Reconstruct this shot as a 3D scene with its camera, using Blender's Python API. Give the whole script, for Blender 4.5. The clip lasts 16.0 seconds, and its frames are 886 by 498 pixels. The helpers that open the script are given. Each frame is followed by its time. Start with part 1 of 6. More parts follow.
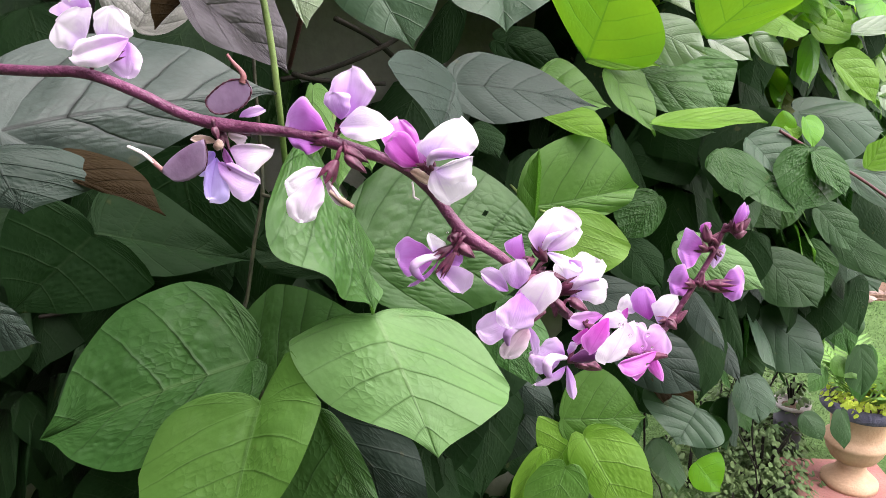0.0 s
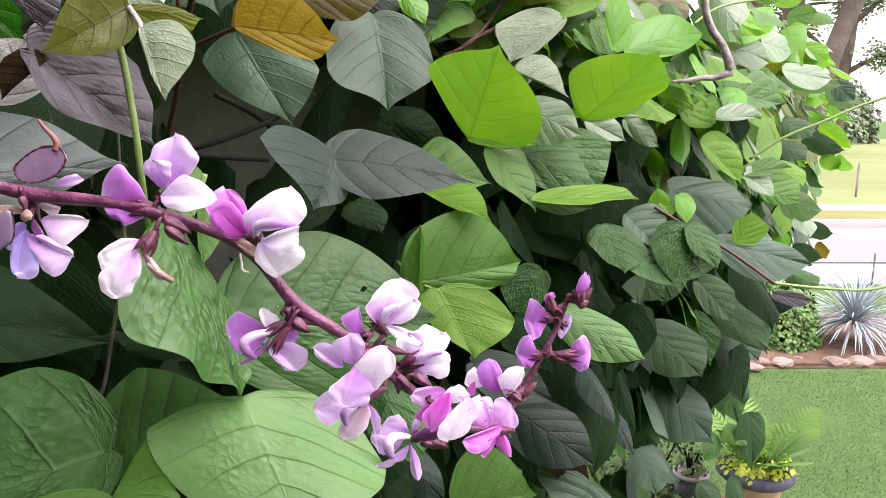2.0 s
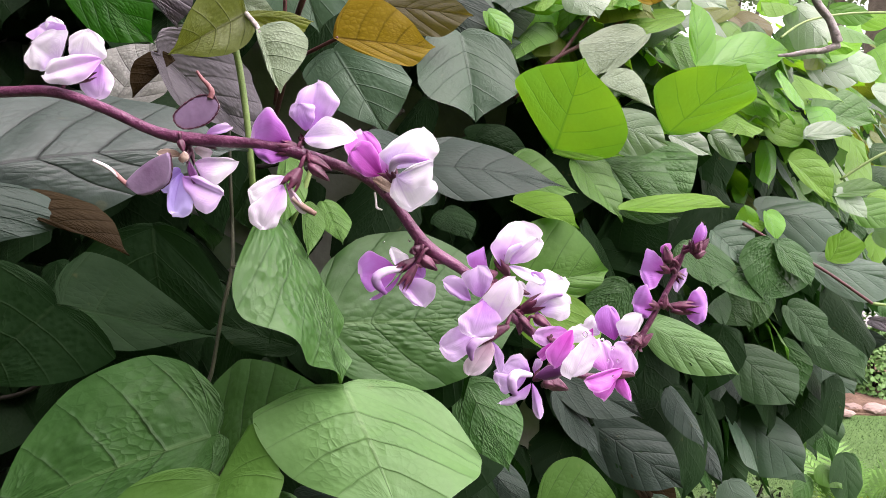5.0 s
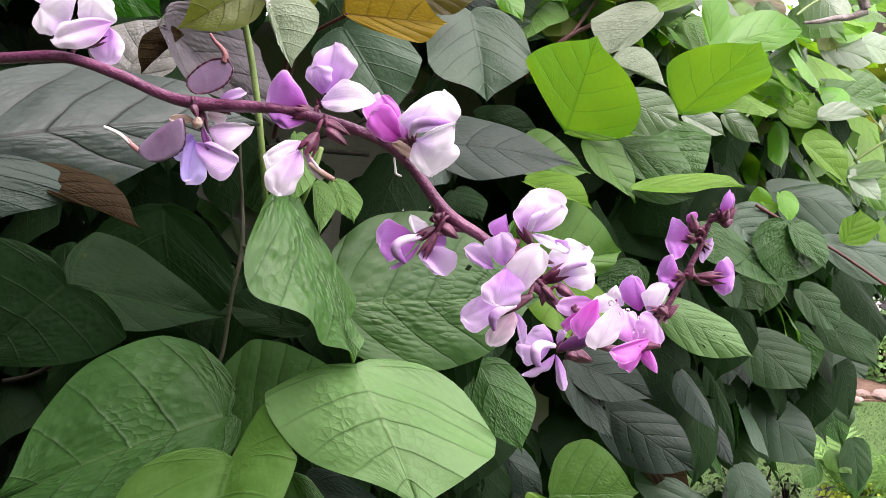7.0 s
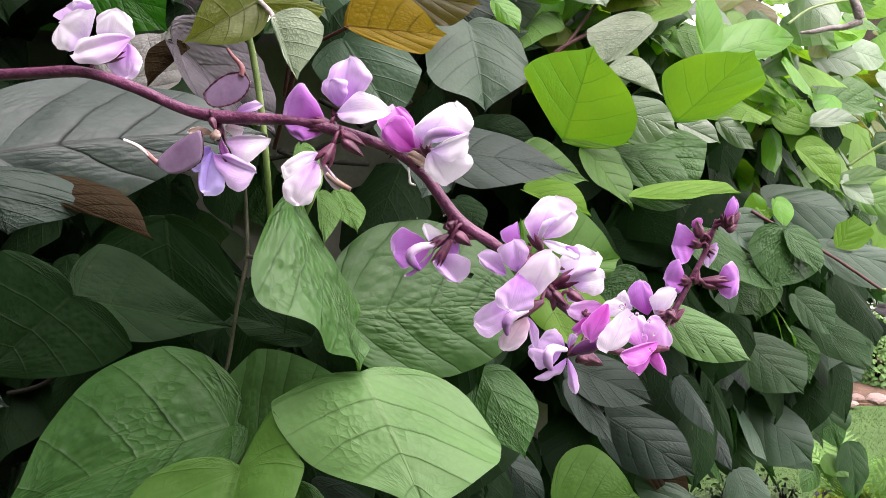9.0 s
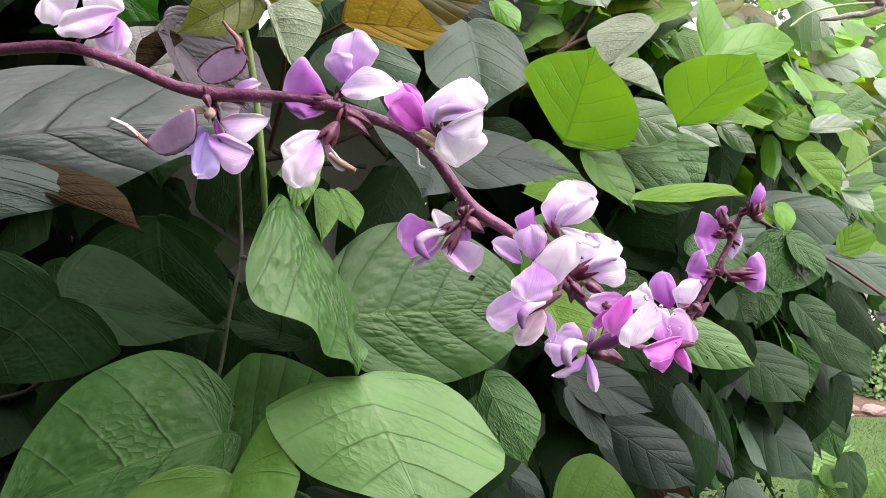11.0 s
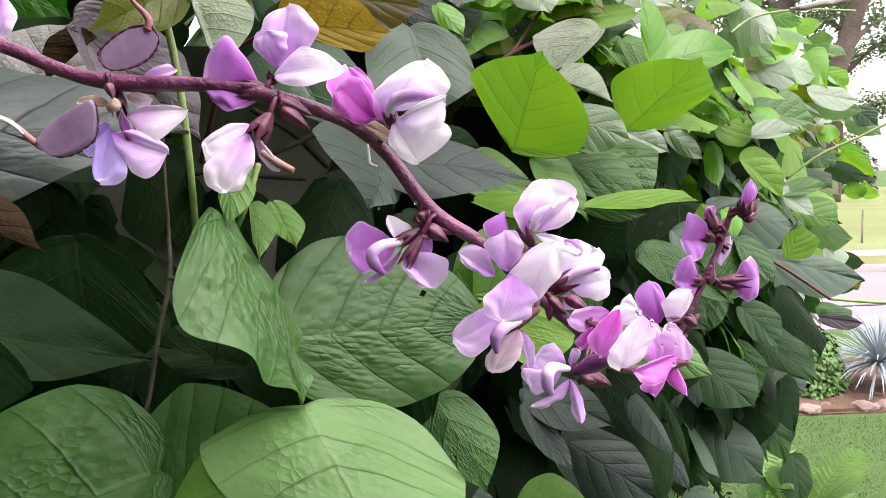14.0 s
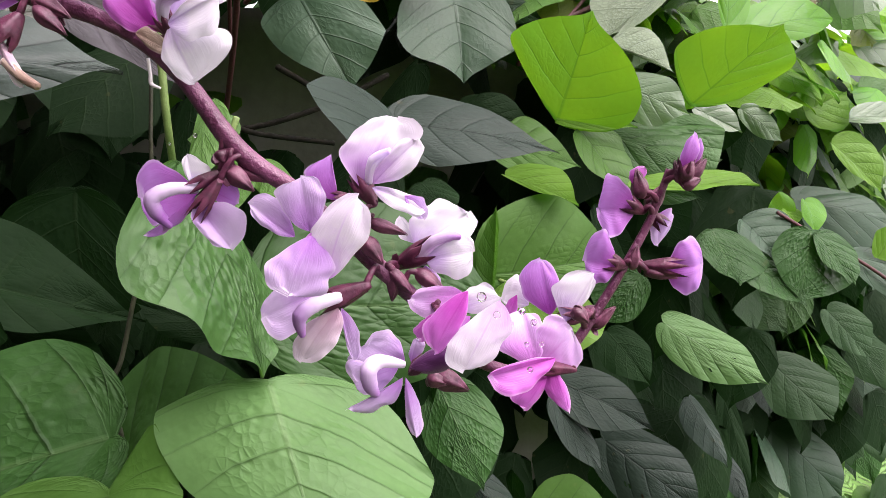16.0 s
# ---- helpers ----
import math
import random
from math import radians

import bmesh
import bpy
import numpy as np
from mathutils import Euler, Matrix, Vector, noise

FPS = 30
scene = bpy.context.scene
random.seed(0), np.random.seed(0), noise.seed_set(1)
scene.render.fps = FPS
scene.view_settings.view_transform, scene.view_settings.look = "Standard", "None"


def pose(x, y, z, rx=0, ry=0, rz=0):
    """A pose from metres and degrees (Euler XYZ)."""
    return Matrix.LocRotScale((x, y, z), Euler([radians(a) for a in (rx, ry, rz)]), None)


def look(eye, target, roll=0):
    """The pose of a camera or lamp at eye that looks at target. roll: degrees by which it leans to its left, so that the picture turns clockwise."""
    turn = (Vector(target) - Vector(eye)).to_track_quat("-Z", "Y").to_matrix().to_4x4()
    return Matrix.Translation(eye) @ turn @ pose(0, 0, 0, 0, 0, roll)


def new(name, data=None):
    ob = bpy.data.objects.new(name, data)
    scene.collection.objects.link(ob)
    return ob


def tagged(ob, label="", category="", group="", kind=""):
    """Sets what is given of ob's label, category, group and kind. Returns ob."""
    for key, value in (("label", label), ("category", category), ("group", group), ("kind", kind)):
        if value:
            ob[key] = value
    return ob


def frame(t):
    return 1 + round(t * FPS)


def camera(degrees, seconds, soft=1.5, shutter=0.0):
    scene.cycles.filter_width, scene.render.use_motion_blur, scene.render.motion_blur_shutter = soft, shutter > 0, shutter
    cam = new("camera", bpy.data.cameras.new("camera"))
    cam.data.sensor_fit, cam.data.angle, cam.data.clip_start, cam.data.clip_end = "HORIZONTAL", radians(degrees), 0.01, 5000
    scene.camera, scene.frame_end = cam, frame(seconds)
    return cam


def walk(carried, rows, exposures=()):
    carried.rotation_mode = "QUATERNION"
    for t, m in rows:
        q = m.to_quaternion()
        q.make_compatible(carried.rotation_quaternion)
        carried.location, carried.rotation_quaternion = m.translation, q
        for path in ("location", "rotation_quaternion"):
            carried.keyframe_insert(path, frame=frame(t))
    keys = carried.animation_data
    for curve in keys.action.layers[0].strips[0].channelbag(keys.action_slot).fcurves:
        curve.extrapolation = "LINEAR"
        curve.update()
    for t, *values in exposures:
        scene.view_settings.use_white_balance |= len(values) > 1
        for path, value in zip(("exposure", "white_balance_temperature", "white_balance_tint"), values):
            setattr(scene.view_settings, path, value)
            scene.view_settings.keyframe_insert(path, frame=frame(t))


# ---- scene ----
cam = camera(62.8, 16.0, 0.75)
PATH = [
    (0, (0.066, -0.005, 1.553), (-0.089, 1.904, 0.977), 2.1),
    (0.5, (0.081, -0.001, 1.551), (0.021, 1.919, 0.994), 2.5),
    (1, (0.092, 0.002, 1.547), (0.127, 1.934, 1.034), 3.0),
    (1.5, (0.091, 0.005, 1.546), (0.188, 1.945, 1.072), 3.1),
    (2, (0.093, 0.004, 1.55), (0.175, 1.97, 1.193), 3.0),
    (2.5, (0.093, 0.001, 1.555), (0.14, 1.99, 1.349), 2.3),
    (3, (0.093, 0.002, 1.553), (0.101, 1.998, 1.426), 1.7),
    (3.5, (0.09, -0.004, 1.55), (0.056, 1.99, 1.403), 1.8),
    (4, (0.086, -0.016, 1.535), (0.018, 1.974, 1.342), 2.5),
    (4.5, (0.078, -0.02, 1.521), (-0.005, 1.965, 1.291), 2.6),
    (4.7, (0.076, -0.016, 1.517), (-0.027, 1.967, 1.279), 2.4),
    (7, (0.068, -0.007, 1.504), (-0.056, 1.969, 1.224), 2.1),
    (7.5, (0.066, 0.001, 1.502), (-0.056, 1.978, 1.222), 2.0),
    (8, (0.063, -0.005, 1.503), (-0.054, 1.973, 1.237), 2.1),
    (8.5, (0.062, -0.015, 1.506), (-0.056, 1.966, 1.257), 1.8),
    (9, (0.061, -0.014, 1.504), (-0.047, 1.967, 1.249), 1.6),
    (9.2, (0.059, -0.013, 1.503), (-0.051, 1.968, 1.252), 1.5),
    (11.5, (0.054, 0.013, 1.492), (-0.013, 1.999, 1.272), 2.0),
    (12, (0.057, 0.025, 1.493), (0.034, 2.013, 1.277), 2.2),
    (12.5, (0.059, 0.031, 1.495), (0.042, 2.021, 1.294), 0.6),
    (13, (0.053, 0.032, 1.496), (0.089, 2.024, 1.323), -2.7),
    (13.5, (0.043, 0.036, 1.487), (0.107, 2.026, 1.3), -1.8),
    (14, (0.048, 0.041, 1.488), (0.114, 2.032, 1.308), 0.7),
    (14.5, (0.059, 0.051, 1.485), (0.064, 2.04, 1.279), 1.7),
    (15, (0.079, 0.062, 1.478), (0.028, 2.048, 1.248), 2.8),
    (15.5, (0.101, 0.083, 1.478), (-0.002, 2.066, 1.246), 3.1),
    (16, (0.119, 0.094, 1.48), (-0.079, 2.069, 1.237), 3.2),
]
# turns the whole path level about the first eye
LEVEL = Matrix.Translation((0.07, 0, 1.53)) @ pose(0, 0, 0, 0, 2.4, 0) @ Matrix.Translation((-0.07, 0, -1.53))
walk(cam, [(t, LEVEL @ look(eye, target, roll)) for t, eye, target, roll in PATH], [(0, 1.1, 6640, 23), (1, 0.98, 6650, 25), (3, 1.0, 6680, 28), (7, 0.93, 6680, 28), (12.5, 0.9, 6680, 26), (16, 0.82, 6670, 26)])

# ---- light: a bright overcast sky and a broad, weak sun ----
ELEV, TURN_SUN = radians(64), radians(118)
world = bpy.data.worlds.new("overcast_sky")
scene.world = world
world.use_nodes = True
wn = world.node_tree.nodes
sky = wn.new("ShaderNodeTexSky")
sky.sky_type, sky.sun_disc = "NISHITA", False
sky.sun_elevation, sky.sun_rotation = ELEV, TURN_SUN
sky.air_density, sky.dust_density, sky.ozone_density = 1.2, 2.0, 0.5
# cloud cover whitens the sky's blue
cloud = wn.new("ShaderNodeHueSaturation")
cloud.inputs["Saturation"].default_value = 0.1
cloud.inputs["Value"].default_value = 2.2
world.node_tree.links.new(sky.outputs[0], cloud.inputs["Color"])
world.node_tree.links.new(cloud.outputs[0], wn["Background"].inputs["Color"])
wn["Background"].inputs["Strength"].default_value = 0.15

sun = new("sun", bpy.data.lights.new("sun", "SUN"))
sun.data.energy, sun.data.angle, sun.data.color = 1.9, radians(70), (1.0, 0.97, 0.92)
sun_way = Vector((math.sin(TURN_SUN) * math.cos(ELEV), math.cos(TURN_SUN) * math.cos(ELEV), math.sin(ELEV)))
sun.matrix_world = look(sun_way * 30, (0, 0, 0))


# ---- materials ----
class Nodes:
    """A small wrapper round a material's node tree."""

    def __init__(self, name):
        self.mat = bpy.data.materials.new(name)
        self.mat.use_nodes = True
        self.tree = self.mat.node_tree
        self.bsdf = self.tree.nodes["Principled BSDF"]
        self.out = self.tree.nodes["Material Output"]

    def put(self, value, socket):
        if isinstance(value, bpy.types.NodeSocket):
            self.tree.links.new(value, socket)
        elif value is not None:
            if isinstance(value, (tuple, list)) and len(value) == 3 and socket.type == "RGBA":
                value = (*value, 1)
            socket.default_value = value

    def math(self, op, a, b=None, c=None):
        n = self.tree.nodes.new("ShaderNodeMath")
        n.operation = op
        for v, s in zip((a, b, c), n.inputs):
            self.put(v, s)
        return n.outputs[0]

    def ramp(self, v, lo, hi, a=0.0, b=1.0):
        n = self.tree.nodes.new("ShaderNodeMapRange")
        for x, s in zip((v, lo, hi, a, b), n.inputs):
            self.put(x, s)
        return n.outputs[0]

    def mix(self, f, a, b, kind="MIX"):
        n = self.tree.nodes.new("ShaderNodeMix")
        n.data_type, n.blend_type = "RGBA", kind
        self.put(f, n.inputs[0]), self.put(a, n.inputs[6]), self.put(b, n.inputs[7])
        return n.outputs[2]

    def noise(self, scale, detail=3.0, rough=0.55, where="Object", warp=0.0):
        n = self.tree.nodes.new("ShaderNodeTexNoise")
        self.put(self.coord(where), n.inputs["Vector"])
        self.put(scale, n.inputs["Scale"]), self.put(detail, n.inputs["Detail"]), self.put(rough, n.inputs["Roughness"])
        self.put(warp, n.inputs["Distortion"])
        return n.outputs["Fac"]

    def coord(self, where="Object"):
        if not hasattr(self, "tc"):
            self.tc = self.tree.nodes.new("ShaderNodeTexCoord")
        return self.tc.outputs[where]

    def uv(self):
        n = self.tree.nodes.new("ShaderNodeSeparateXYZ")
        self.put(self.coord("UV"), n.inputs[0])
        return n.outputs[0], n.outputs[1]

    def any(self):
        return self.tree.nodes.new("ShaderNodeObjectInfo").outputs["Random"]

    def shade(self, v, colour, lo=0.8, hi=1.2):
        """colour, lightened and darkened by v."""
        n = self.tree.nodes.new("ShaderNodeHueSaturation")
        self.put(self.ramp(v, 0, 1, lo, hi), n.inputs["Value"]), self.put(colour, n.inputs["Color"])
        return n.outputs[0]

    def bump(self, height, distance, strength=1.0):
        n = self.tree.nodes.new("ShaderNodeBump")
        self.put(height, n.inputs["Height"])
        n.inputs["Distance"].default_value, n.inputs["Strength"].default_value = distance, strength
        self.put(n.outputs[0], self.bsdf.inputs["Normal"])
        return n.outputs[0]

    def end(self, colour, rough=0.6, spec=0.5, metal=0.0):
        self.put(colour, self.bsdf.inputs["Base Color"]), self.put(rough, self.bsdf.inputs["Roughness"])
        self.put(spec, self.bsdf.inputs["Specular IOR Level"]), self.put(metal, self.bsdf.inputs["Metallic"])
        return self.mat

    def glow_through(self, colour, share):
        """Thin tissue: part of the light passes through."""
        t = self.tree.nodes.new("ShaderNodeBsdfTranslucent")
        m = self.tree.nodes.new("ShaderNodeMixShader")
        self.put(colour, t.inputs["Color"])
        m.inputs[0].default_value = share
        self.tree.links.new(self.bsdf.outputs[0], m.inputs[1])
        self.tree.links.new(t.outputs[0], m.inputs[2])
        self.tree.links.new(m.outputs[0], self.out.inputs["Surface"])


def leaf_material(name, a, b, vein, through_colour, share=0.3, rough=0.47, spec=0.28, vein_amount=0.65, net=0.36, quilt=0.35, wrinkle=0.5, lines=1.0, pale_veins=False):
    """Leaf tissue: midrib, side veins that run to the margin, a net of blisters between them, blotches. U runs across the leaf, V along the veins' feet."""
    k = Nodes(name)
    a, b, vein = (tuple(0.86 * c for c in colour) for colour in (a, b, vein))
    u, v = k.uv()
    au = k.math("ABSOLUTE", k.math("SUBTRACT", k.math("MULTIPLY", u, 2.0), 1.0))
    wob = k.math("MULTIPLY", k.math("SUBTRACT", k.noise(40.0, 2.0), 0.5), 0.035)
    side = k.math("PINGPONG", k.math("ADD", v, wob), 0.1)
    spread = k.math("MAXIMUM", k.ramp(au, 0.1, 0.6), k.ramp(v, -0.02, 0.06))
    reach = k.math("MULTIPLY", k.ramp(au, 0.55, 1.0, 1.0, 0.25), spread)
    fine = k.math("MULTIPLY", k.ramp(side, 0.002 * lines, 0.011 * lines, 1.0, 0.0), reach)
    fine = k.math("MULTIPLY", fine, k.ramp(k.noise(30.0, 1.0), 0.3, 0.65, 0.6, 1.0))
    rib = k.math("MULTIPLY", k.ramp(au, 0.012, 0.036, 1.0, 0.0), k.ramp(v, -0.03, 0.0))
    veins = k.math("MAXIMUM", fine, rib)
    cell = k.tree.nodes.new("ShaderNodeCombineXYZ")
    k.put(k.math("MULTIPLY", u, 23.0), cell.inputs[0]), k.put(k.math("MULTIPLY", k.math("ADD", v, wob), 18.0), cell.inputs[1])
    k.put(k.math("MULTIPLY", k.any(), 50.0), cell.inputs[2])
    web, puff = k.tree.nodes.new("ShaderNodeTexVoronoi"), k.tree.nodes.new("ShaderNodeTexVoronoi")
    web.feature, puff.feature = "DISTANCE_TO_EDGE", "SMOOTH_F1"
    for n in (web, puff):
        k.put(cell.outputs[0], n.inputs["Vector"])
        n.inputs["Scale"].default_value = 1.0
    mesh = k.math("MULTIPLY", k.ramp(web.outputs["Distance"], 0.0, 0.2, 1.0, 0.0), reach)
    blotch = k.noise(22.0, 4.0)
    base = k.mix(k.ramp(blotch, 0.25, 0.75), a, b)
    base = k.shade(k.any(), base, 0.84, 1.18)
    base = k.shade(k.tree.nodes.new("ShaderNodeNewGeometry").outputs["Random Per Island"], base, 0.72, 1.3)
    base = k.shade(k.noise(240.0, 2.0), base, 0.88, 1.12)
    spots = k.ramp(k.noise(75.0, 1.0), 0.74, 0.78)
    base = k.mix(k.math("MULTIPLY", spots, 0.15), base, (0.18, 0.15, 0.06))
    furrow = vein if pale_veins else k.mix(0.55, a, (0.0, 0.0, 0.0))
    base = k.mix(k.math("MULTIPLY", mesh, max(0.0, net - 0.2) * 0.95), base, furrow)
    base = k.mix(k.math("MULTIPLY", fine, vein_amount * 0.8), base, furrow)
    base = k.mix(k.math("MULTIPLY", rib, vein_amount * 0.7), base, vein)
    pillow = k.math("POWER", k.ramp(side, 0.0, 0.1, 0.0, 1.0), 0.5)
    relief = k.math("MULTIPLY", k.math("MULTIPLY", pillow, spread), quilt * 0.7)
    patch = k.ramp(k.noise(16.0, 2.0), 0.35, 0.65, 0.25, 1.5)
    blister = k.math("MULTIPLY", k.math("MULTIPLY", puff.outputs["Distance"], patch), reach)
    relief = k.math("SUBTRACT", relief, k.math("MULTIPLY", blister, (0.1 + wrinkle) * (0.2 + net)))
    crease = k.math("MULTIPLY", k.math("MULTIPLY", mesh, k.ramp(k.noise(28.0, 1.0), 0.42, 0.62, 0.12, 1.0)), 0.05 + 0.085 * wrinkle)
    relief = k.math("SUBTRACT", relief, crease)
    relief = k.math("SUBTRACT", relief, k.math("MULTIPLY", fine, 0.15))
    relief = k.math("ADD", relief, k.math("MULTIPLY", k.noise(160.0, 3.0), 0.3 * net))
    relief = k.math("SUBTRACT", relief, k.math("MULTIPLY", rib, 0.18))
    k.bump(relief, 0.0028, 0.85)
    sheen = k.math("ADD", k.math("MULTIPLY", k.noise(60.0, 3.0), 0.14), rough - 0.07)
    mat = k.end(base, sheen, spec)
    k.glow_through(k.mix(k.math("MULTIPLY", veins, 0.5), through_colour, a), share)
    return mat


M = {
    "green": leaf_material("leaf_green", (0.039, 0.108, 0.027), (0.056, 0.139, 0.036), (0.15, 0.27, 0.1), (0.08, 0.24, 0.03), 0.25, vein_amount=0.55, quilt=0.9, wrinkle=1.25),
    "light": leaf_material("leaf_light_green", (0.086, 0.188, 0.058), (0.11, 0.224, 0.074), (0.26, 0.4, 0.18), (0.16, 0.4, 0.07), 0.3, vein_amount=0.4, quilt=0.9, wrinkle=1.0),
    "mid": leaf_material("leaf_mid_green", (0.06, 0.155, 0.025), (0.085, 0.195, 0.038), (0.12, 0.24, 0.08), (0.14, 0.4, 0.04), 0.3, vein_amount=0.45, quilt=0.5),
    "fresh": leaf_material("leaf_fresh_green", (0.105, 0.25, 0.022), (0.15, 0.31, 0.036), (0.18, 0.35, 0.1), (0.26, 0.6, 0.06), 0.35, vein_amount=0.45, quilt=0.45),
    # young yellow-green, base lightened to carry light from behind the leaf
    "bright": leaf_material("leaf_young_backlit_green", (0.08, 0.3, 0.012), (0.114, 0.36, 0.018), (0.2, 0.4, 0.06), (0.3, 0.62, 0.02), 0.42, 0.36, 0.5, 0.2, net=0.2, quilt=0.2, wrinkle=0.3),
    # leaf green darkened so that its colour stands for shade inside the vine
    "dark": leaf_material("leaf_shade_green", (0.008, 0.025, 0.008), (0.012, 0.034, 0.011), (0.026, 0.055, 0.02), (0.015, 0.07, 0.008), 0.2, 0.55, spec=0.06, quilt=0.35, pale_veins=True),
    # darker leaf green that also carries some of the hedge's shade in its colour
    "dusky": leaf_material("leaf_dusky_green", (0.023, 0.08, 0.016), (0.035, 0.105, 0.022), (0.1, 0.19, 0.065), (0.04, 0.16, 0.02), 0.22, 0.45, 0.25, quilt=0.7, wrinkle=1.5),
    "crinkled": leaf_material("leaf_crinkled_green", (0.044, 0.125, 0.028), (0.064, 0.158, 0.04), (0.09, 0.19, 0.06), (0.14, 0.4, 0.04), 0.3, 0.42, 0.35, quilt=0.6, wrinkle=2.2, net=0.5),
    # green darkened to imitate leaves shaded by those hanging above
    "half_shade": leaf_material("leaf_half_shade_green", (0.028, 0.07, 0.026), (0.039, 0.09, 0.033), (0.036, 0.07, 0.03), (0.025, 0.1, 0.015), 0.2, 0.45, 0.16, 0.35, quilt=0.35, pale_veins=True),
    "deep": leaf_material("leaf_deep_green", (0.0128, 0.0817, 0.004), (0.0184, 0.101, 0.004), (0.0293, 0.0872, 0.00436), (0.0187, 0.205, 0.004), 0.35),
    "sage": leaf_material("leaf_grey_green", (0.035, 0.078, 0.043), (0.052, 0.1, 0.056), (0.038, 0.06, 0.042), (0.06, 0.15, 0.04), 0.2, 0.45, 0.28, 0.26, net=0.25, quilt=0.35, wrinkle=0.3),
    "pale": leaf_material("leaf_pale_grey_green", (0.136, 0.222, 0.118), (0.18, 0.27, 0.15), (0.107, 0.192, 0.0871), (0.159, 0.354, 0.0681), 0.25, 0.36, 0.7, 0.16, net=0.2, quilt=0.2, wrinkle=0.2),
    "hairy": leaf_material("leaf_downy_pale_green", (0.207, 0.279, 0.178), (0.275, 0.347, 0.234), (0.113, 0.178, 0.0845), (0.258, 0.4, 0.138), 0.25, 0.6, 0.3, 0.7, 0.8, wrinkle=0.25),
    "silver": leaf_material("leaf_silvery", (0.26, 0.27, 0.24), (0.34, 0.35, 0.31), (0.103, 0.116, 0.0876), (0.17, 0.206, 0.124), 0.15, 0.5, 0.4, 0.6, 0.8, wrinkle=0.3),
    "slate": leaf_material("leaf_slate_grey", (0.022, 0.039, 0.028), (0.031, 0.052, 0.039), (0.02, 0.0221, 0.0192), (0.0253, 0.0378, 0.0194), 0.12, 0.5, 0.18, 0.5, 0.3, 0.4, 0.4, 1.2),
    "slategreen": leaf_material("leaf_slate_green", (0.037, 0.055, 0.046), (0.051, 0.072, 0.06), (0.008, 0.011, 0.009), (0.0352, 0.0634, 0.0281), 0.12, 0.47, 0.28, 1.0, 0.5, 0.7, 0.3, 1.05, True),
    "purple": leaf_material("leaf_purple_grey", (0.062, 0.055, 0.063), (0.088, 0.08, 0.09), (0.03, 0.022, 0.028), (0.0628, 0.0351, 0.0374), 0.12, 0.42, 0.4, 0.9, 0.5, 0.3, 0.5, 1.4, True),
    "brown": leaf_material("leaf_brown_underside", (0.018, 0.012, 0.005), (0.028, 0.019, 0.008), (0.012, 0.007, 0.004), (0.1, 0.05, 0.014), 0.2, 0.6, 0.06, 0.7),
    "amber": leaf_material("leaf_amber", (0.2, 0.138, 0.007), (0.25, 0.175, 0.01), (0.1, 0.04, 0.01), (0.5, 0.34, 0.02), 0.4, 0.45, 0.22, 0.95, 0.8, 0.5, 0.15, 1.6),
    "olive": leaf_material("leaf_olive", (0.1, 0.135, 0.02), (0.14, 0.18, 0.03), (0.06, 0.065, 0.008), (0.26, 0.31, 0.02), 0.35, 0.5, 0.35, 0.6, 0.7, wrinkle=0.15),
    "olivebrown": leaf_material("leaf_olive_brown", (0.062, 0.055, 0.012), (0.095, 0.082, 0.016), (0.04, 0.025, 0.008), (0.24, 0.19, 0.02), 0.32, 0.4, 0.4, 0.8, 0.6, wrinkle=0.15),
}


def petal_material(name, edge, heart, share=0.3, veiny=0.3, reach=0.6):
    """Petal tissue: deep-coloured claw, paler blade and rim, veins that fan out along the petal, a soft satin surface."""
    k = Nodes(name)
    u, v = k.uv()
    au = k.math("ABSOLUTE", k.math("SUBTRACT", k.math("MULTIPLY", u, 2.0), 1.0))
    f = k.math("ADD", k.math("MULTIPLY", v, 0.85), k.math("MULTIPLY", k.math("MULTIPLY", au, au), 0.15))
    f = k.math("ADD", f, k.math("MULTIPLY", k.math("SUBTRACT", k.noise(150.0, 3.0), 0.5), 0.6))
    f = k.math("ADD", f, k.math("MULTIPLY", k.math("SUBTRACT", k.any(), 0.5), 0.2))
    base = k.mix(k.ramp(f, 0.08, reach + 0.2), heart, edge)
    streak = k.tree.nodes.new("ShaderNodeTexNoise")
    mp = k.tree.nodes.new("ShaderNodeMapping")
    mp.inputs["Scale"].default_value = (30.0, 3.4, 1.0)
    k.put(k.coord("UV"), mp.inputs["Vector"]), k.put(mp.outputs[0], streak.inputs["Vector"])
    streak.inputs["Scale"].default_value, streak.inputs["Detail"].default_value, streak.inputs["Distortion"].default_value = 1.0, 3.0, 0.6
    lines = k.math("MULTIPLY", k.ramp(streak.outputs["Fac"], 0.5, 0.68), k.ramp(v, 0.2, 1.0, 1.0, 0.35))
    base = k.mix(k.math("MULTIPLY", lines, veiny), base, heart)
    crease = k.math("MULTIPLY", k.ramp(au, 0.0, 0.06, 1.0, 0.0), k.ramp(v, 0.35, 0.95, 0.5, 0.0))
    base = k.mix(crease, base, heart)
    rim = k.math("MAXIMUM", k.ramp(au, 0.9, 0.99), k.ramp(v, 0.94, 0.99))
    base = k.mix(k.math("MULTIPLY", rim, 0.35), base, (0.93, 0.86, 0.96))
    base = k.shade(k.any(), base, 0.92, 1.08)
    k.bump(k.math("ADD", k.math("MULTIPLY", streak.outputs["Fac"], 0.7), k.math("MULTIPLY", k.noise(90.0, 2.0), 3.0)), 0.0003, 0.6)
    k.bsdf.inputs["Sheen Weight"].default_value = 0.1
    mat = k.end(base, 0.45, 0.45)
    k.glow_through(base, share)
    return mat


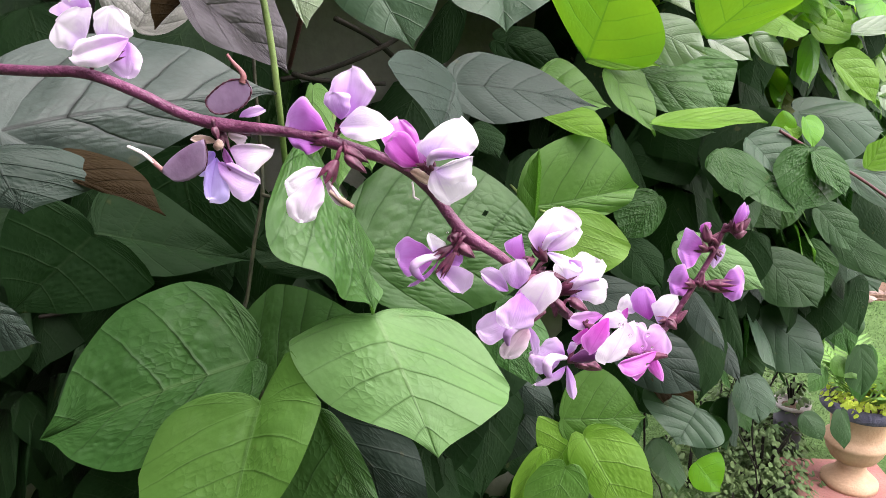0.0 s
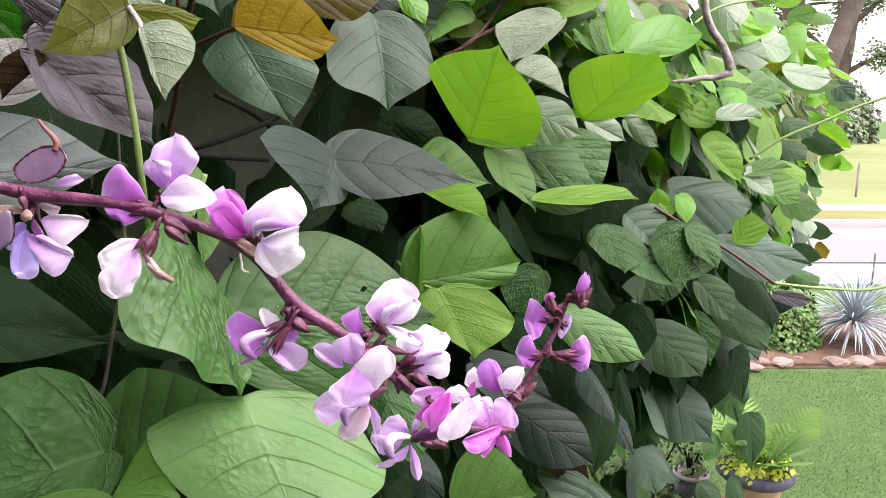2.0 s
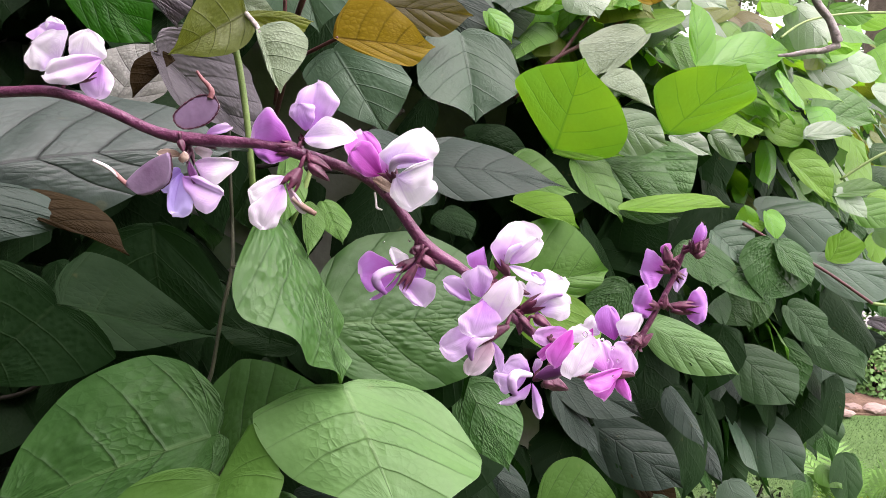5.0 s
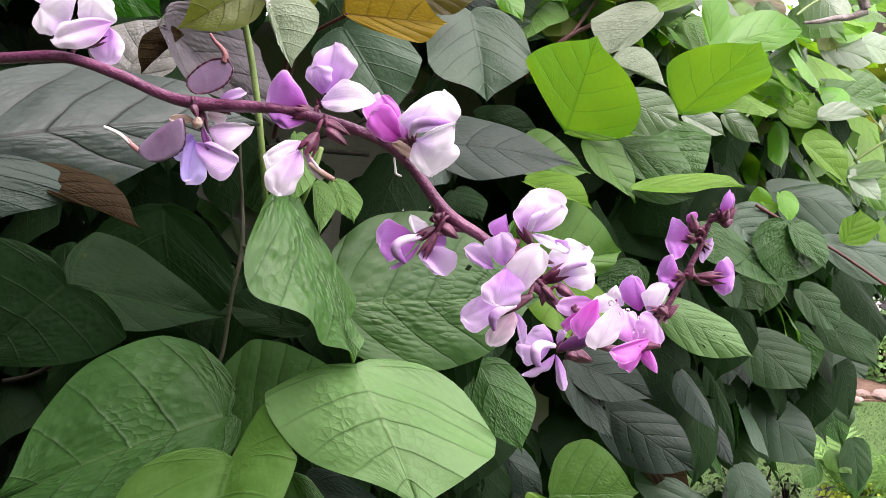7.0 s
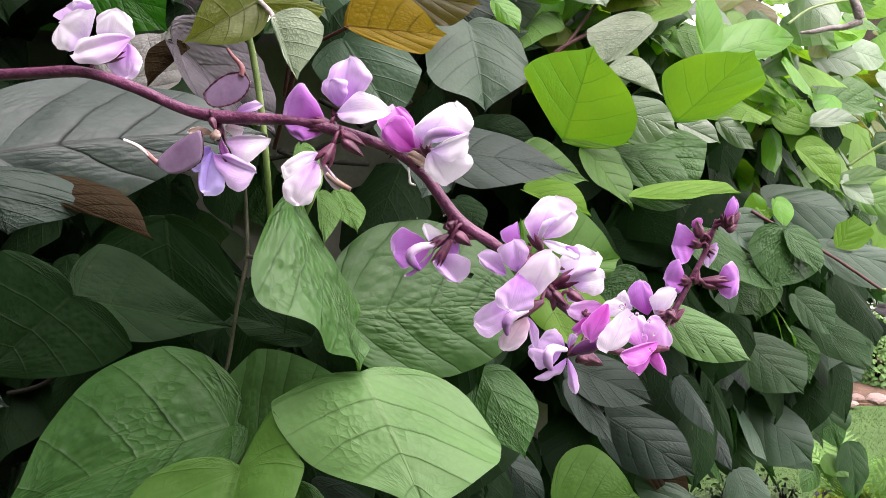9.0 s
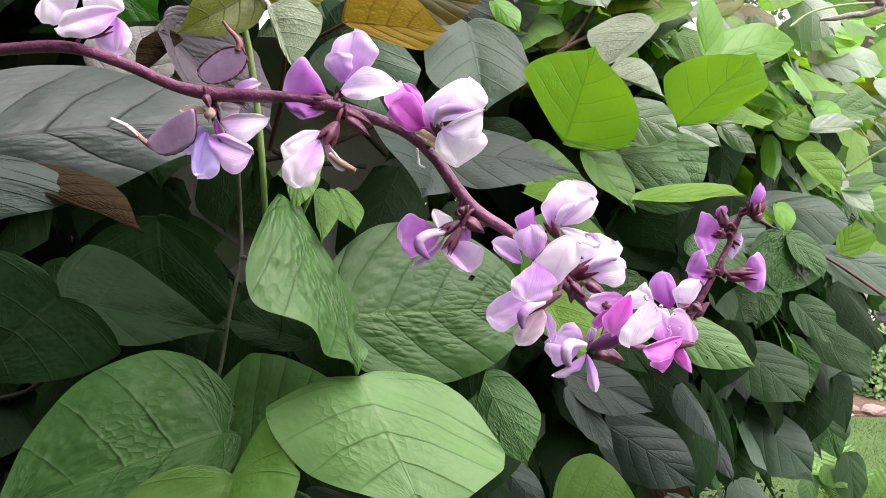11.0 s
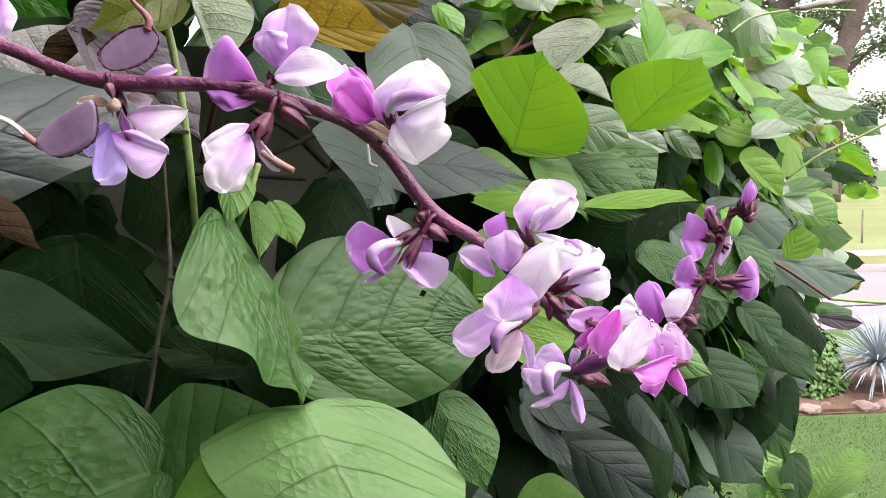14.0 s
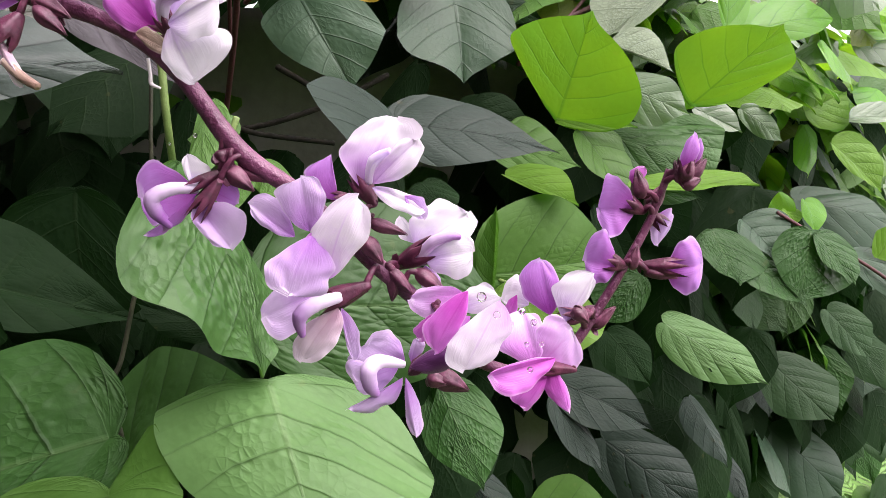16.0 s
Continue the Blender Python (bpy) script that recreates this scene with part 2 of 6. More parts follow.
PETAL = {
    "white": petal_material("petal_white", (0.93, 0.88, 0.98), (0.72, 0.52, 0.9), veiny=0.06, reach=0.3),
    "blush": petal_material("petal_white_blush", (0.92, 0.83, 0.97), (0.7, 0.38, 0.82), veiny=0.08, reach=0.4),
    "pale": petal_material("petal_faded", (0.84, 0.7, 0.82), (0.52, 0.32, 0.42), veiny=0.16),
    "lilac": petal_material("petal_lilac", (0.79, 0.58, 0.93), (0.54, 0.23, 0.7), veiny=0.1, reach=0.5),
    "blue": petal_material("petal_violet_blue", (0.58, 0.48, 0.92), (0.34, 0.2, 0.68), veiny=0.12),
    "violet": petal_material("petal_violet", (0.58, 0.25, 0.74), (0.4, 0.06, 0.44), veiny=0.2),
    "pink": petal_material("petal_pink_lilac", (0.8, 0.5, 0.9), (0.62, 0.16, 0.64), veiny=0.12),
    "magenta": petal_material("petal_magenta", (0.72, 0.2, 0.72), (0.52, 0.04, 0.44), veiny=0.35, reach=0.5),
    "plum": petal_material("petal_plum", (0.24, 0.07, 0.27), (0.14, 0.03, 0.14), 0.1),
    "tan": petal_material("petal_withered", (0.55, 0.42, 0.34), (0.28, 0.17, 0.13), 0.1),
    "horn": petal_material("petal_keel", (0.86, 0.74, 0.92), (0.44, 0.16, 0.56), 0.25, 0.1, 0.5),
}


def plain(name, a, b, scale=30.0, rough=0.6, spec=0.4, relief=0.001, fine=200.0, metal=0.0):
    """Two mottled tones with grain and fine relief."""
    k = Nodes(name)
    base = k.mix(k.ramp(k.noise(scale, 4.0), 0.3, 0.7), a, b)
    base = k.shade(k.noise(fine, 2.0), base, 0.82, 1.18)
    base = k.shade(k.any(), base, 0.88, 1.12)
    k.bump(k.math("ADD", k.noise(fine, 3.0), k.noise(scale * 3, 3.0)), relief, 0.8)
    return k.end(base, k.ramp(k.noise(scale * 2, 2.0), 0.2, 0.8, rough - 0.1, rough + 0.1), spec, metal)


M.update(
    stalk=plain("purple_stalk", (0.075, 0.011, 0.04), (0.2, 0.062, 0.13), 150, 0.36, 0.5, 0.0006, 700),
    calyx=plain("plum_calyx", (0.034, 0.004, 0.017), (0.165, 0.036, 0.08), 260, 0.45, 0.45, 0.0002, 700),
    bud=plain("pink_plum_bud", (0.045, 0.008, 0.022), (0.23, 0.075, 0.13), 260, 0.42, 0.45, 0.0002, 700),
    threadwhite=plain("white_thread", (0.7, 0.64, 0.66), (0.85, 0.8, 0.82), 200, 0.5, 0.4, 0.0002, 700),
    stemgreen=plain("green_stem", (0.12, 0.2, 0.05), (0.2, 0.29, 0.09), 60, 0.5, 0.4, 0.0005, 500),
    stembrown=plain("green_brown_stem", (0.026, 0.03, 0.018), (0.06, 0.06, 0.036), 60, 0.6, 0.3, 0.0005, 500),
    stemred=plain("dark_red_stem", (0.06, 0.02, 0.02), (0.12, 0.04, 0.045), 60, 0.5, 0.4, 0.0005, 500),
    stemdark=plain("dark_old_stem", (0.008, 0.008, 0.006), (0.018, 0.016, 0.012), 60, 0.8, 0.1, 0.0006, 400),
    stemdry=plain("dry_grey_stem", (0.17, 0.14, 0.13), (0.5, 0.46, 0.44), 160, 0.75, 0.3, 0.0008, 500),
    podred=plain("pod_beak", (0.16, 0.03, 0.05), (0.38, 0.2, 0.18), 60, 0.5, 0.4, 0.0004, 500),
    pod=plain("purple_pod", (0.16, 0.09, 0.17), (0.32, 0.24, 0.36), 60, 0.4, 0.5, 0.0002, 300),
    podrim=plain("pod_seam", (0.05, 0.01, 0.025), (0.11, 0.03, 0.05), 200, 0.5, 0.4, 0.0004, 900),
    # kept dark so that the added light-blocking walls bounce little light
    shadewall=plain("dark_shade_wall", (0.05, 0.045, 0.04), (0.075, 0.068, 0.06), 3, 0.85, 0.2, 0.003, 60),
    wall=plain("house_wall", (0.24, 0.225, 0.21), (0.31, 0.295, 0.28), 3, 0.8, 0.3, 0.002, 60),
    lawn=plain("lawn_soil", (0.056, 0.112, 0.032), (0.078, 0.137, 0.043), 2.2, 0.9, 0.1, 0.02, 60),
    grass=plain("grass_blades", (0.06, 0.122, 0.037), (0.078, 0.142, 0.046), 1.3, 0.6, 0.3, 0.001, 30),
    soil=plain("mulch_soil", (0.08, 0.05, 0.035), (0.15, 0.1, 0.07), 9, 0.95, 0.1, 0.015, 60),
    road=plain("pale_asphalt", (0.235, 0.222, 0.225), (0.272, 0.258, 0.26), 0.8, 0.9, 0.2, 0.003, 50),
    concrete=plain("pale_concrete", (0.33, 0.315, 0.3), (0.38, 0.365, 0.35), 1.5, 0.9, 0.2, 0.003, 60),
    verge=plain("dry_verge", (0.17, 0.18, 0.07), (0.21, 0.22, 0.09), 0.5, 0.9, 0.1, 0.02, 20),
    farlawn=plain("pale_far_lawn", (0.15, 0.19, 0.075), (0.2, 0.24, 0.1), 0.4, 0.9, 0.1, 0.02, 20),
    terracotta=plain("weathered_terracotta", (0.38, 0.235, 0.14), (0.48, 0.33, 0.215), 14, 0.75, 0.3, 0.002, 120),
    rim=plain("dark_blue_rim", (0.045, 0.045, 0.075), (0.09, 0.09, 0.13), 30, 0.75, 0.3, 0.003, 180),
    redstone=plain("red_paver", (0.24, 0.1, 0.09), (0.3, 0.15, 0.13), 12, 0.85, 0.2, 0.003, 90),
    rock=plain("pink_rock", (0.2, 0.14, 0.115), (0.3, 0.23, 0.2), 10, 0.85, 0.2, 0.006, 60),
    agave=plain("blue_grey_blades", (0.24, 0.3, 0.32), (0.35, 0.41, 0.43), 6, 0.55, 0.4, 0.001, 90),
    fern=plain("fern_green", (0.08, 0.2, 0.03), (0.13, 0.27, 0.05), 8, 0.55, 0.3, 0.001, 90),
    sprig=plain("yellow_green_sprig", (0.3, 0.43, 0.03), (0.42, 0.52, 0.05), 12, 0.55, 0.3, 0.001, 90),
    shrub=plain("shrub_green", (0.05, 0.13, 0.022), (0.09, 0.2, 0.04), 5, 0.5, 0.4, 0.001, 90),
    weed=plain("dull_weed_green", (0.04, 0.09, 0.024), (0.085, 0.135, 0.042), 7, 0.6, 0.3, 0.001, 90),
    bark=plain("grey_brown_bark", (0.07, 0.055, 0.045), (0.13, 0.11, 0.09), 2.5, 0.9, 0.2, 0.03, 14),
    treeleaf=plain("tree_leaf", (0.075, 0.12, 0.055), (0.12, 0.18, 0.085), 0.6, 0.55, 0.4, 0.001, 20),
    wood=plain("grey_fence_wood", (0.18, 0.16, 0.14), (0.26, 0.24, 0.21), 3, 0.85, 0.2, 0.003, 40),
    wire=plain("dark_wire", (0.04, 0.04, 0.04), (0.06, 0.06, 0.06), 9, 0.5, 0.4, 0.0005, 90),
    plastic=plain("dark_plastic_pot", (0.03, 0.03, 0.04), (0.06, 0.06, 0.075), 9, 0.5, 0.4, 0.0005, 90),
    whiteclay=plain("chalky_pot_rim", (0.26, 0.245, 0.23), (0.36, 0.34, 0.32), 20, 0.8, 0.3, 0.001, 120),
)


wet = Nodes("clear_water")
wet.bsdf.inputs["Transmission Weight"].default_value, wet.bsdf.inputs["IOR"].default_value = 1.0, 1.33
M["water"] = wet.end((1, 1, 1), 0.02, 0.5)


# ---- building helpers ----
def part(name, data, material, parent, label=""):
    """Links mesh data or a bmesh as one mesh object under a thing or a part; its coordinates are the world's."""
    if isinstance(data, bmesh.types.BMesh):
        bm, data = data, bpy.data.meshes.new(name)
        bm.to_mesh(data)
        bm.free()
    if not data.materials:
        data.materials.append(material)
    ob = new(name, data)
    if parent:
        ob.parent = parent
        if not parent.parent:
            ob.matrix_parent_inverse = Matrix.Translation(-parent.location)
    return tagged(ob, label)


def thing(name, place, label, category, group="", kind=""):
    ob = new(name)
    ob.empty_display_size = 0.05
    ob.location = place
    return tagged(ob, label, category, group, kind)


def mesh(name, verts, faces, uvs=None, smooth=True):
    me = bpy.data.meshes.new(name)
    me.from_pydata([tuple(v) for v in verts], [], faces)
    if uvs is not None:
        layer = me.uv_layers.new(name="UVMap")
        flat = [c for f in faces for i in f for c in uvs[i]]
        layer.data.foreach_set("uv", flat)
    if smooth:
        me.polygons.foreach_set("use_smooth", [True] * len(me.polygons))
    me.update()
    return me


def smooth_line(knots, t):
    """A point on the smooth line (Catmull-Rom) through knots, t from 0 to 1."""
    t = min(max(t, 0.0), 0.99999) * (len(knots) - 1)
    i = int(t)
    t -= i
    p0, p1, p2, p3 = knots[max(i - 1, 0)], knots[i], knots[i + 1], knots[min(i + 2, len(knots) - 1)]
    return [0.5 * (2 * b + (c - a) * t + (2 * a - 5 * b + 4 * c - d) * t * t + (3 * b - a - 3 * c + d) * t ** 3) for a, b, c, d in zip(p0, p1, p2, p3)]


def frame_of(base, tip, left, right, low, high):
    """Base, midrib, normal and the two half widths of a leaf or petal."""
    B, T, L, R = (Vector(p) for p in (base, tip, left, right))
    A = T - B
    N = (R - L).cross(A)
    N = N.normalized() if N.length > 1e-9 else Vector((0, -1, 0))
    if N.y > 0:
        N = -N
    halves = []
    for E in (L, R):
        p = min(max((E - B).dot(A) / A.dot(A), low), high)
        halves.append((E - B - A * p, p))
    return B, A, N, halves, (halves[0][0].length + halves[1][0].length) / 2


def grid_faces(rows, c):
    return [(i * c + j, i * c + j + 1, (i + 1) * c + j + 1, (i + 1) * c + j) for i in range(rows - 1) for j in range(c - 1)]


def lamina(base, tip, left, right, n=16, m=6, bend=0.06, seed=0, fine=0.0, lobe=None, full=None, fold=0.15, curl=None, wedge=(0.0, 0.0), wave=None):
    """Vertices, faces and uvs of one bean leaflet: a fan of veins at its rounded base, then side veins that climb to the drawn-out tip."""
    rng = random.Random(seed)
    B, A, N, halves, span = frame_of(base, tip, left, right, 0.16, 0.6)
    size = A.length
    lobes = (rng.uniform(0.02, 0.1),) * 2 if lobe is None else lobe
    full = rng.uniform(-0.09, 0.03) if full is None else full
    curl = rng.uniform(-0.02, 0.07) if curl is None else curl
    ph, ripple = rng.uniform(0, 6.3), rng.uniform(0.02, 0.06)
    wave = ripple if wave is None else wave
    edges = []
    for (vec, p), lobe, sharp in zip(halves, lobes, wedge):
        r = 1 - p
        foot = [(-lobe, 0.3), (-lobe * 0.4 + p * 0.12, 0.66), (p * 0.5, 0.91)]
        foot = [(x + (p * i / 4 - x) * sharp, y + (i / 4 - y) * sharp) for i, (x, y) in enumerate(foot, 1)]
        edges.append([(0, 0), *foot, (p, 1.0), (p + 0.24 * r, 0.93 + full * 0.6), (p + 0.48 * r, 0.73 + full * 1.3), (p + 0.7 * r, 0.43 + full * 1.3), (p + 0.86 * r, 0.13 + full * 0.5), (1, 0)])
    fan = max(2, round(n * 0.3))
    rows = [(0.0, 0.44 * i / fan, -0.5 * (1 - i / fan)) for i in range(fan)] + [(i / n, 0.44 + 0.56 * (i / n) ** 0.9, i / n) for i in range(n + 1)]
    verts, uvs = [], []
    cols = range(-m, m + 1)
    for mid, q, v in rows:
        spine = B + A * mid + N * (size * (bend * 4 * mid * (1 - mid) - curl * mid ** 3))
        for j in cols:
            s = abs(j) / m
            k = 0 if j < 0 else 1
            vec, p = halves[k]
            ea, eb = smooth_line(edges[k], q)
            eb += 0.012 * math.sin(q * 34 + ph * 3 + k) * min(1.0, q * 4) * (1 - q)
            a = mid + (ea - mid) * s - 0.035 * math.sin(math.pi * s) * (1 - mid)
            lat = eb * s
            P = B + A * a + vec * lat + (spine - B - A * mid) * (1 - 0.5 * s)
            P += N * (span * fold * 1.1 * lat * (1.15 - lat))
            inner = min(1.0, s * 6) * (1 - s ** 4)
            P += N * (span * (0.004 + 0.011 * fine) * abs(math.sin(math.pi * v / 0.2)) ** 0.65 * inner * (1.0 if v > 0 else s * s))
            if fine:
                P += N * (fine * (0.0013 * noise.noise(P * 75) + 0.0026 * noise.noise(P * 28)) * inner)
            P += N * (span * wave * math.sin(v * 10 + ph + 2 * k) * s ** 3 * min(1.0, eb * 2))
            verts.append(P)
            uvs.append((0.5 + 0.5 * j / m, v))
    return verts, grid_faces(len(rows), 2 * m + 1), uvs


def petal_sheet(base, tip, left, right, n=16, m=6, cup=0.0, bend=0.06, seed=0, ripple=1.0, blunt=None, roll=None, fold=None):
    """Vertices, faces and uvs of one petal: a narrow claw that opens into two rounded, folded and slightly rolled halves."""
    rng = random.Random(seed)
    B, A, N, halves, span = frame_of(base, tip, left, right, 0.4, 0.72)
    size = A.length
    ph, notch = rng.uniform(0, 6.3), rng.uniform(-0.02, 0.05) * ripple
    square = rng.uniform(2.2, 3.0)
    square = square if blunt is None else blunt
    crease = rng.uniform(0.1, 0.26) * ripple
    crease = crease if fold is None else fold
    curl = rng.uniform(-0.1, 0.25) * ripple
    curl = curl if roll is None else roll
    pinch = rng.uniform(0.05, 0.14) * ripple
    verts, uvs = [], []
    for i in range(n + 1):
        v = i / n
        mid = B + A * v + N * (size * bend * 4 * v * (1 - v))
        for j in range(-m, m + 1):
            s = abs(j) / m
            vec, p = halves[0] if j < 0 else halves[1]
            k = 3 if j < 0 else 0
            x = abs((v - p) / (p if v < p else 1 - p))
            w = max(0.0, 1 - x ** (square if v > p else 1.7)) ** (0.85 if v < p else 1 / square)
            P = mid + vec * (s * w)
            P += N * (cup * 0.5 * span * (1 - (s * w) ** 2 - (2 * v - 1) ** 2 * 0.8))
            # a sharp fold along the middle, rolled rims and a few soft pleats
            P -= N * (span * crease * (1 - min(1.0, s * 1.6)) * w)
            P -= N * (span * curl * s ** 4 * w)
            P -= N * (span * curl * 0.5 * max(0.0, v - 0.8) * 5 * w)
            P += N * (span * 0.1 * math.sin(v * 5 + ph + k) * s * s * w * ripple)
            P += N * (span * pinch * abs(math.sin(s * 3.4 + v * 2.3 + ph + k)) * v * w)
            P += N * (span * 0.03 * math.sin(v * 19 + s * 6 + ph * 2) * s * w * ripple)
            P += vec * ((0.09 * math.sin(v * 7 + ph + k) + 0.04 * math.sin(v * 17 + ph * 2 + k)) * s ** 2 * w * ripple) + A * (0.06 * math.sin(s * 4 + ph + k) * v * s * ripple)
            P -= A * (notch * (1 - s) ** 2 * v ** 8)
            verts.append(P)
            uvs.append((0.5 + 0.5 * j / m, v))
    return verts, grid_faces(n + 1, 2 * m + 1), uvs


serial = [0]


def leaf(kind, base, tip, left, right, parent=None, n=44, m=12, holes=(), **shape):
    serial[0] += 1
    shape.setdefault("bend", random.Random(serial[0] + 7).uniform(-0.02, 0.09))
    fine = 0.0 if m < 9 else 1.0 if base[1] < 0.64 else 0.4
    verts, faces, uvs = lamina(base, tip, left, right, n, m, seed=serial[0], fine=fine, **shape)
    # holes: places where the leaf is eaten through
    for place in holes:
        faces.remove(min(faces, key=lambda f: (verts[f[0]] + verts[f[2]] - 2 * Vector(place)).length))
    return part("leaf", mesh("leaf", verts, faces, uvs), M[kind], parent or vine)


def petal(parent, kind, base, tip, left, right, cup=0.2, **shape):
    serial[0] += 1
    me = mesh("petal", *petal_sheet(base, tip, left, right, 28, 10, cup, seed=serial[0], **shape))
    return part("petal", me, PETAL[kind], parent)


def keel(parent, kind, points, radii):
    """The rolled inner petals of a bean flower: a bent, flattened horn that darkens to its tip."""
    verts, faces = sweep(points, radii, 12, 8, 0.3)
    rings = len(verts) // 12
    uvs = [(0.5 + 0.2 * math.sin(6.28 * (i % 12) / 12), 1 - (i // 12) / (rings - 1)) for i in range(len(verts))]
    return part("keel", mesh("keel", verts, faces, uvs), PETAL[kind], parent)


def sweep(points, radii, sides=10, steps=6, lumps=1.0):
    """Verts and faces of a round tube along a smooth line through points (Catmull-Rom)."""
    pts = [Vector(p) for p in points]
    radii = list(radii) if isinstance(radii, (tuple, list)) else [radii] * len(pts)
    line = []
    for i in range(len(pts) - 1):
        p0, p1, p2, p3 = pts[max(i - 1, 0)], pts[i], pts[i + 1], pts[min(i + 2, len(pts) - 1)]
        for k in range(steps):
            t = k / steps
            line.append((0.5 * (2 * p1 + (p2 - p0) * t + (2 * p0 - 5 * p1 + 4 * p2 - p3) * t * t + (3 * p1 - p0 - 3 * p2 + p3) * t ** 3), radii[i] * (1 - t) + radii[i + 1] * t))
    line.append((pts[-1], radii[-1]))
    verts, faces = [], []
    side = Vector((0.3, 0.2, 1)).normalized()
    for i, (p, r) in enumerate(line):
        d = (line[min(i + 1, len(line) - 1)][0] - line[max(i - 1, 0)][0]).normalized()
        side = (side - d * side.dot(d)).normalized()
        other = d.cross(side)
        rr = r * (1 + lumps * (0.06 * math.sin(i * 1.7) + 0.05 * math.sin(i * 0.6 + 1)))
        for k in range(sides):
            a = 2 * math.pi * k / sides
            verts.append(p + side * (rr * math.cos(a)) + other * (rr * math.sin(a)))
    for i in range(len(line) - 1):
        for k in range(sides):
            a, b = i * sides + k, i * sides + (k + 1) % sides
            faces.append((a, b, b + sides, a + sides))
    faces.append(tuple(range(sides))[::-1])
    faces.append(tuple(range(len(verts) - sides, len(verts))))
    return verts, faces


STALK = []


def tube(name, kind, points, radii):
    if name == "stalk":
        for a, b in zip(points, points[1:]):
            STALK.extend(Vector(a).lerp(Vector(b), k / 8) for k in range(8))
    parent = {"stalk": spike, "pod_beak": spike, "thread": spike}.get(name, vine)
    return part(name, mesh(name, *sweep(points, radii, 14, 8, 0.25)), M[kind], parent)


def bloom(a, b, r, name):
    """The calyx of a flower, or a closed bud: a ribbed spindle of four sepals from a to b."""
    A, B = Vector(a), Vector(b)
    d = (B - A)
    z = d.normalized()
    x = z.cross(Vector((0.31, 0.9, 0.2))).normalized()
    y = z.cross(x)
    verts, faces = [], []
    n, k, open_cup = 10, 20, name == "flower"
    for i in range(n + 1):
        v = i / n
        if open_cup:
            w = 0.34 + 0.76 * min(1.0, v / 0.7) ** 0.8 - 0.18 * max(0.0, v - 0.75) * 4 * 0.5
        else:
            w = math.sin(math.pi * (0.08 + 0.9 * v ** 0.8)) ** 0.9 * (1 - 0.25 * v)
        for j in range(k):
            t = 2 * math.pi * j / k
            rr = r * w * (1 + (0.1 + 0.12 * abs(math.cos(2.5 * t + v))) * math.cos(5 * t + v * 1.5) * (0.35 + 0.65 * v))
            tooth = max(0.0, v - 0.55) * math.cos(5 * t + v * 1.5) * (0.75 if open_cup else 0.2)
            verts.append(A + d * (v * (1.15 if open_cup else 1.0) + tooth) + x * (rr * math.cos(t)) + y * (rr * math.sin(t)))
    for i in range(n):
        for j in range(k):
            p, q = i * k + j, i * k + (j + 1) % k
            faces.append((p, q, q + k, p + k))
    faces.append(tuple(range(k))[::-1])
    if not open_cup:
        faces.append(tuple(range(n * k, n * k + k)))
    ob = part(name, mesh(name, verts, faces), M["calyx" if open_cup else "bud"], spike)
    foot = min(STALK, key=lambda p: (p - A).length)
    if 0.002 < (foot - A).length < 0.04:
        bow = foot.lerp(A, 0.5) + Vector((0, -0.0015, 0.002))
        part("pedicel", mesh("pedicel", *sweep([foot, bow, A + d * 0.15], (0.0009, 0.0007, 0.0009), 7, 3)), M["calyx"], ob)
    # small pointed bracts at the node
    rng = random.Random(int(abs(A.x * 7919 + A.z * 104729) * 1000))
    for i in range(2):
        way = (z * 0.7 + Vector((rng.gauss(0, 1), rng.gauss(0, 1), rng.gauss(0, 1))) * 0.55).normalized() * r * rng.uniform(0.9, 1.5)
        across = way.cross(Vector((rng.gauss(0, 1), 1.0, rng.gauss(0, 1)))).normalized() * r * 0.42
        half = A + way * 0.45
        part("bract", mesh("bract", *petal_sheet(A, A + way, half - across, half + across, 7, 3, 0.35, seed=i)), M["calyx"], ob)
    return ob


def pod(base, tip, left, right):
    """A young flat pod with a raised, toothed seam round it."""
    verts, faces, uvs = petal_sheet(base, tip, left, right, 16, 6, 0.16, 0.0, 3, 0.0)
    me = mesh("seed_pod", verts, faces, uvs)
    body = part("seed_pod", me, M["pod"], spike, "flat young purple bean pod with a long beak")
    solid = body.modifiers.new("thickness", "SOLIDIFY")
    solid.thickness = 0.002
    cols = 13
    rim = [verts[i * cols] for i in range(17)] + [verts[i * cols + cols - 1] for i in range(16, -1, -1)]
    part("seam", mesh("seam", *sweep(rim, [0.00046 if i % 2 else 0.00018 for i in range(len(rim))], 6, 2)), M["podrim"], body)
    return body


def drop(place, r):
    """A water drop that sits on a petal or leaf."""
    bm = bmesh.new()
    bmesh.ops.create_uvsphere(bm, u_segments=14, v_segments=10, radius=r, matrix=Matrix.Translation(place) @ Matrix.Diagonal((1, 0.6, 1.05, 1)))
    for f in bm.faces:
        f.smooth = True
    ob = part("water_drop", bm, M["water"], None)
    return tagged(ob, "clear round water drop on a flower petal", "water drop", "drops on the petals")


def joined(rows):
    """One mesh from many (verts, faces, uvs) pieces."""
    verts, faces, uvs = [], [], []
    for v, f, u in rows:
        o = len(verts)
        verts += v
        uvs += u
        faces += [tuple(i + o for i in q) for q in f]
    return verts, faces, uvs


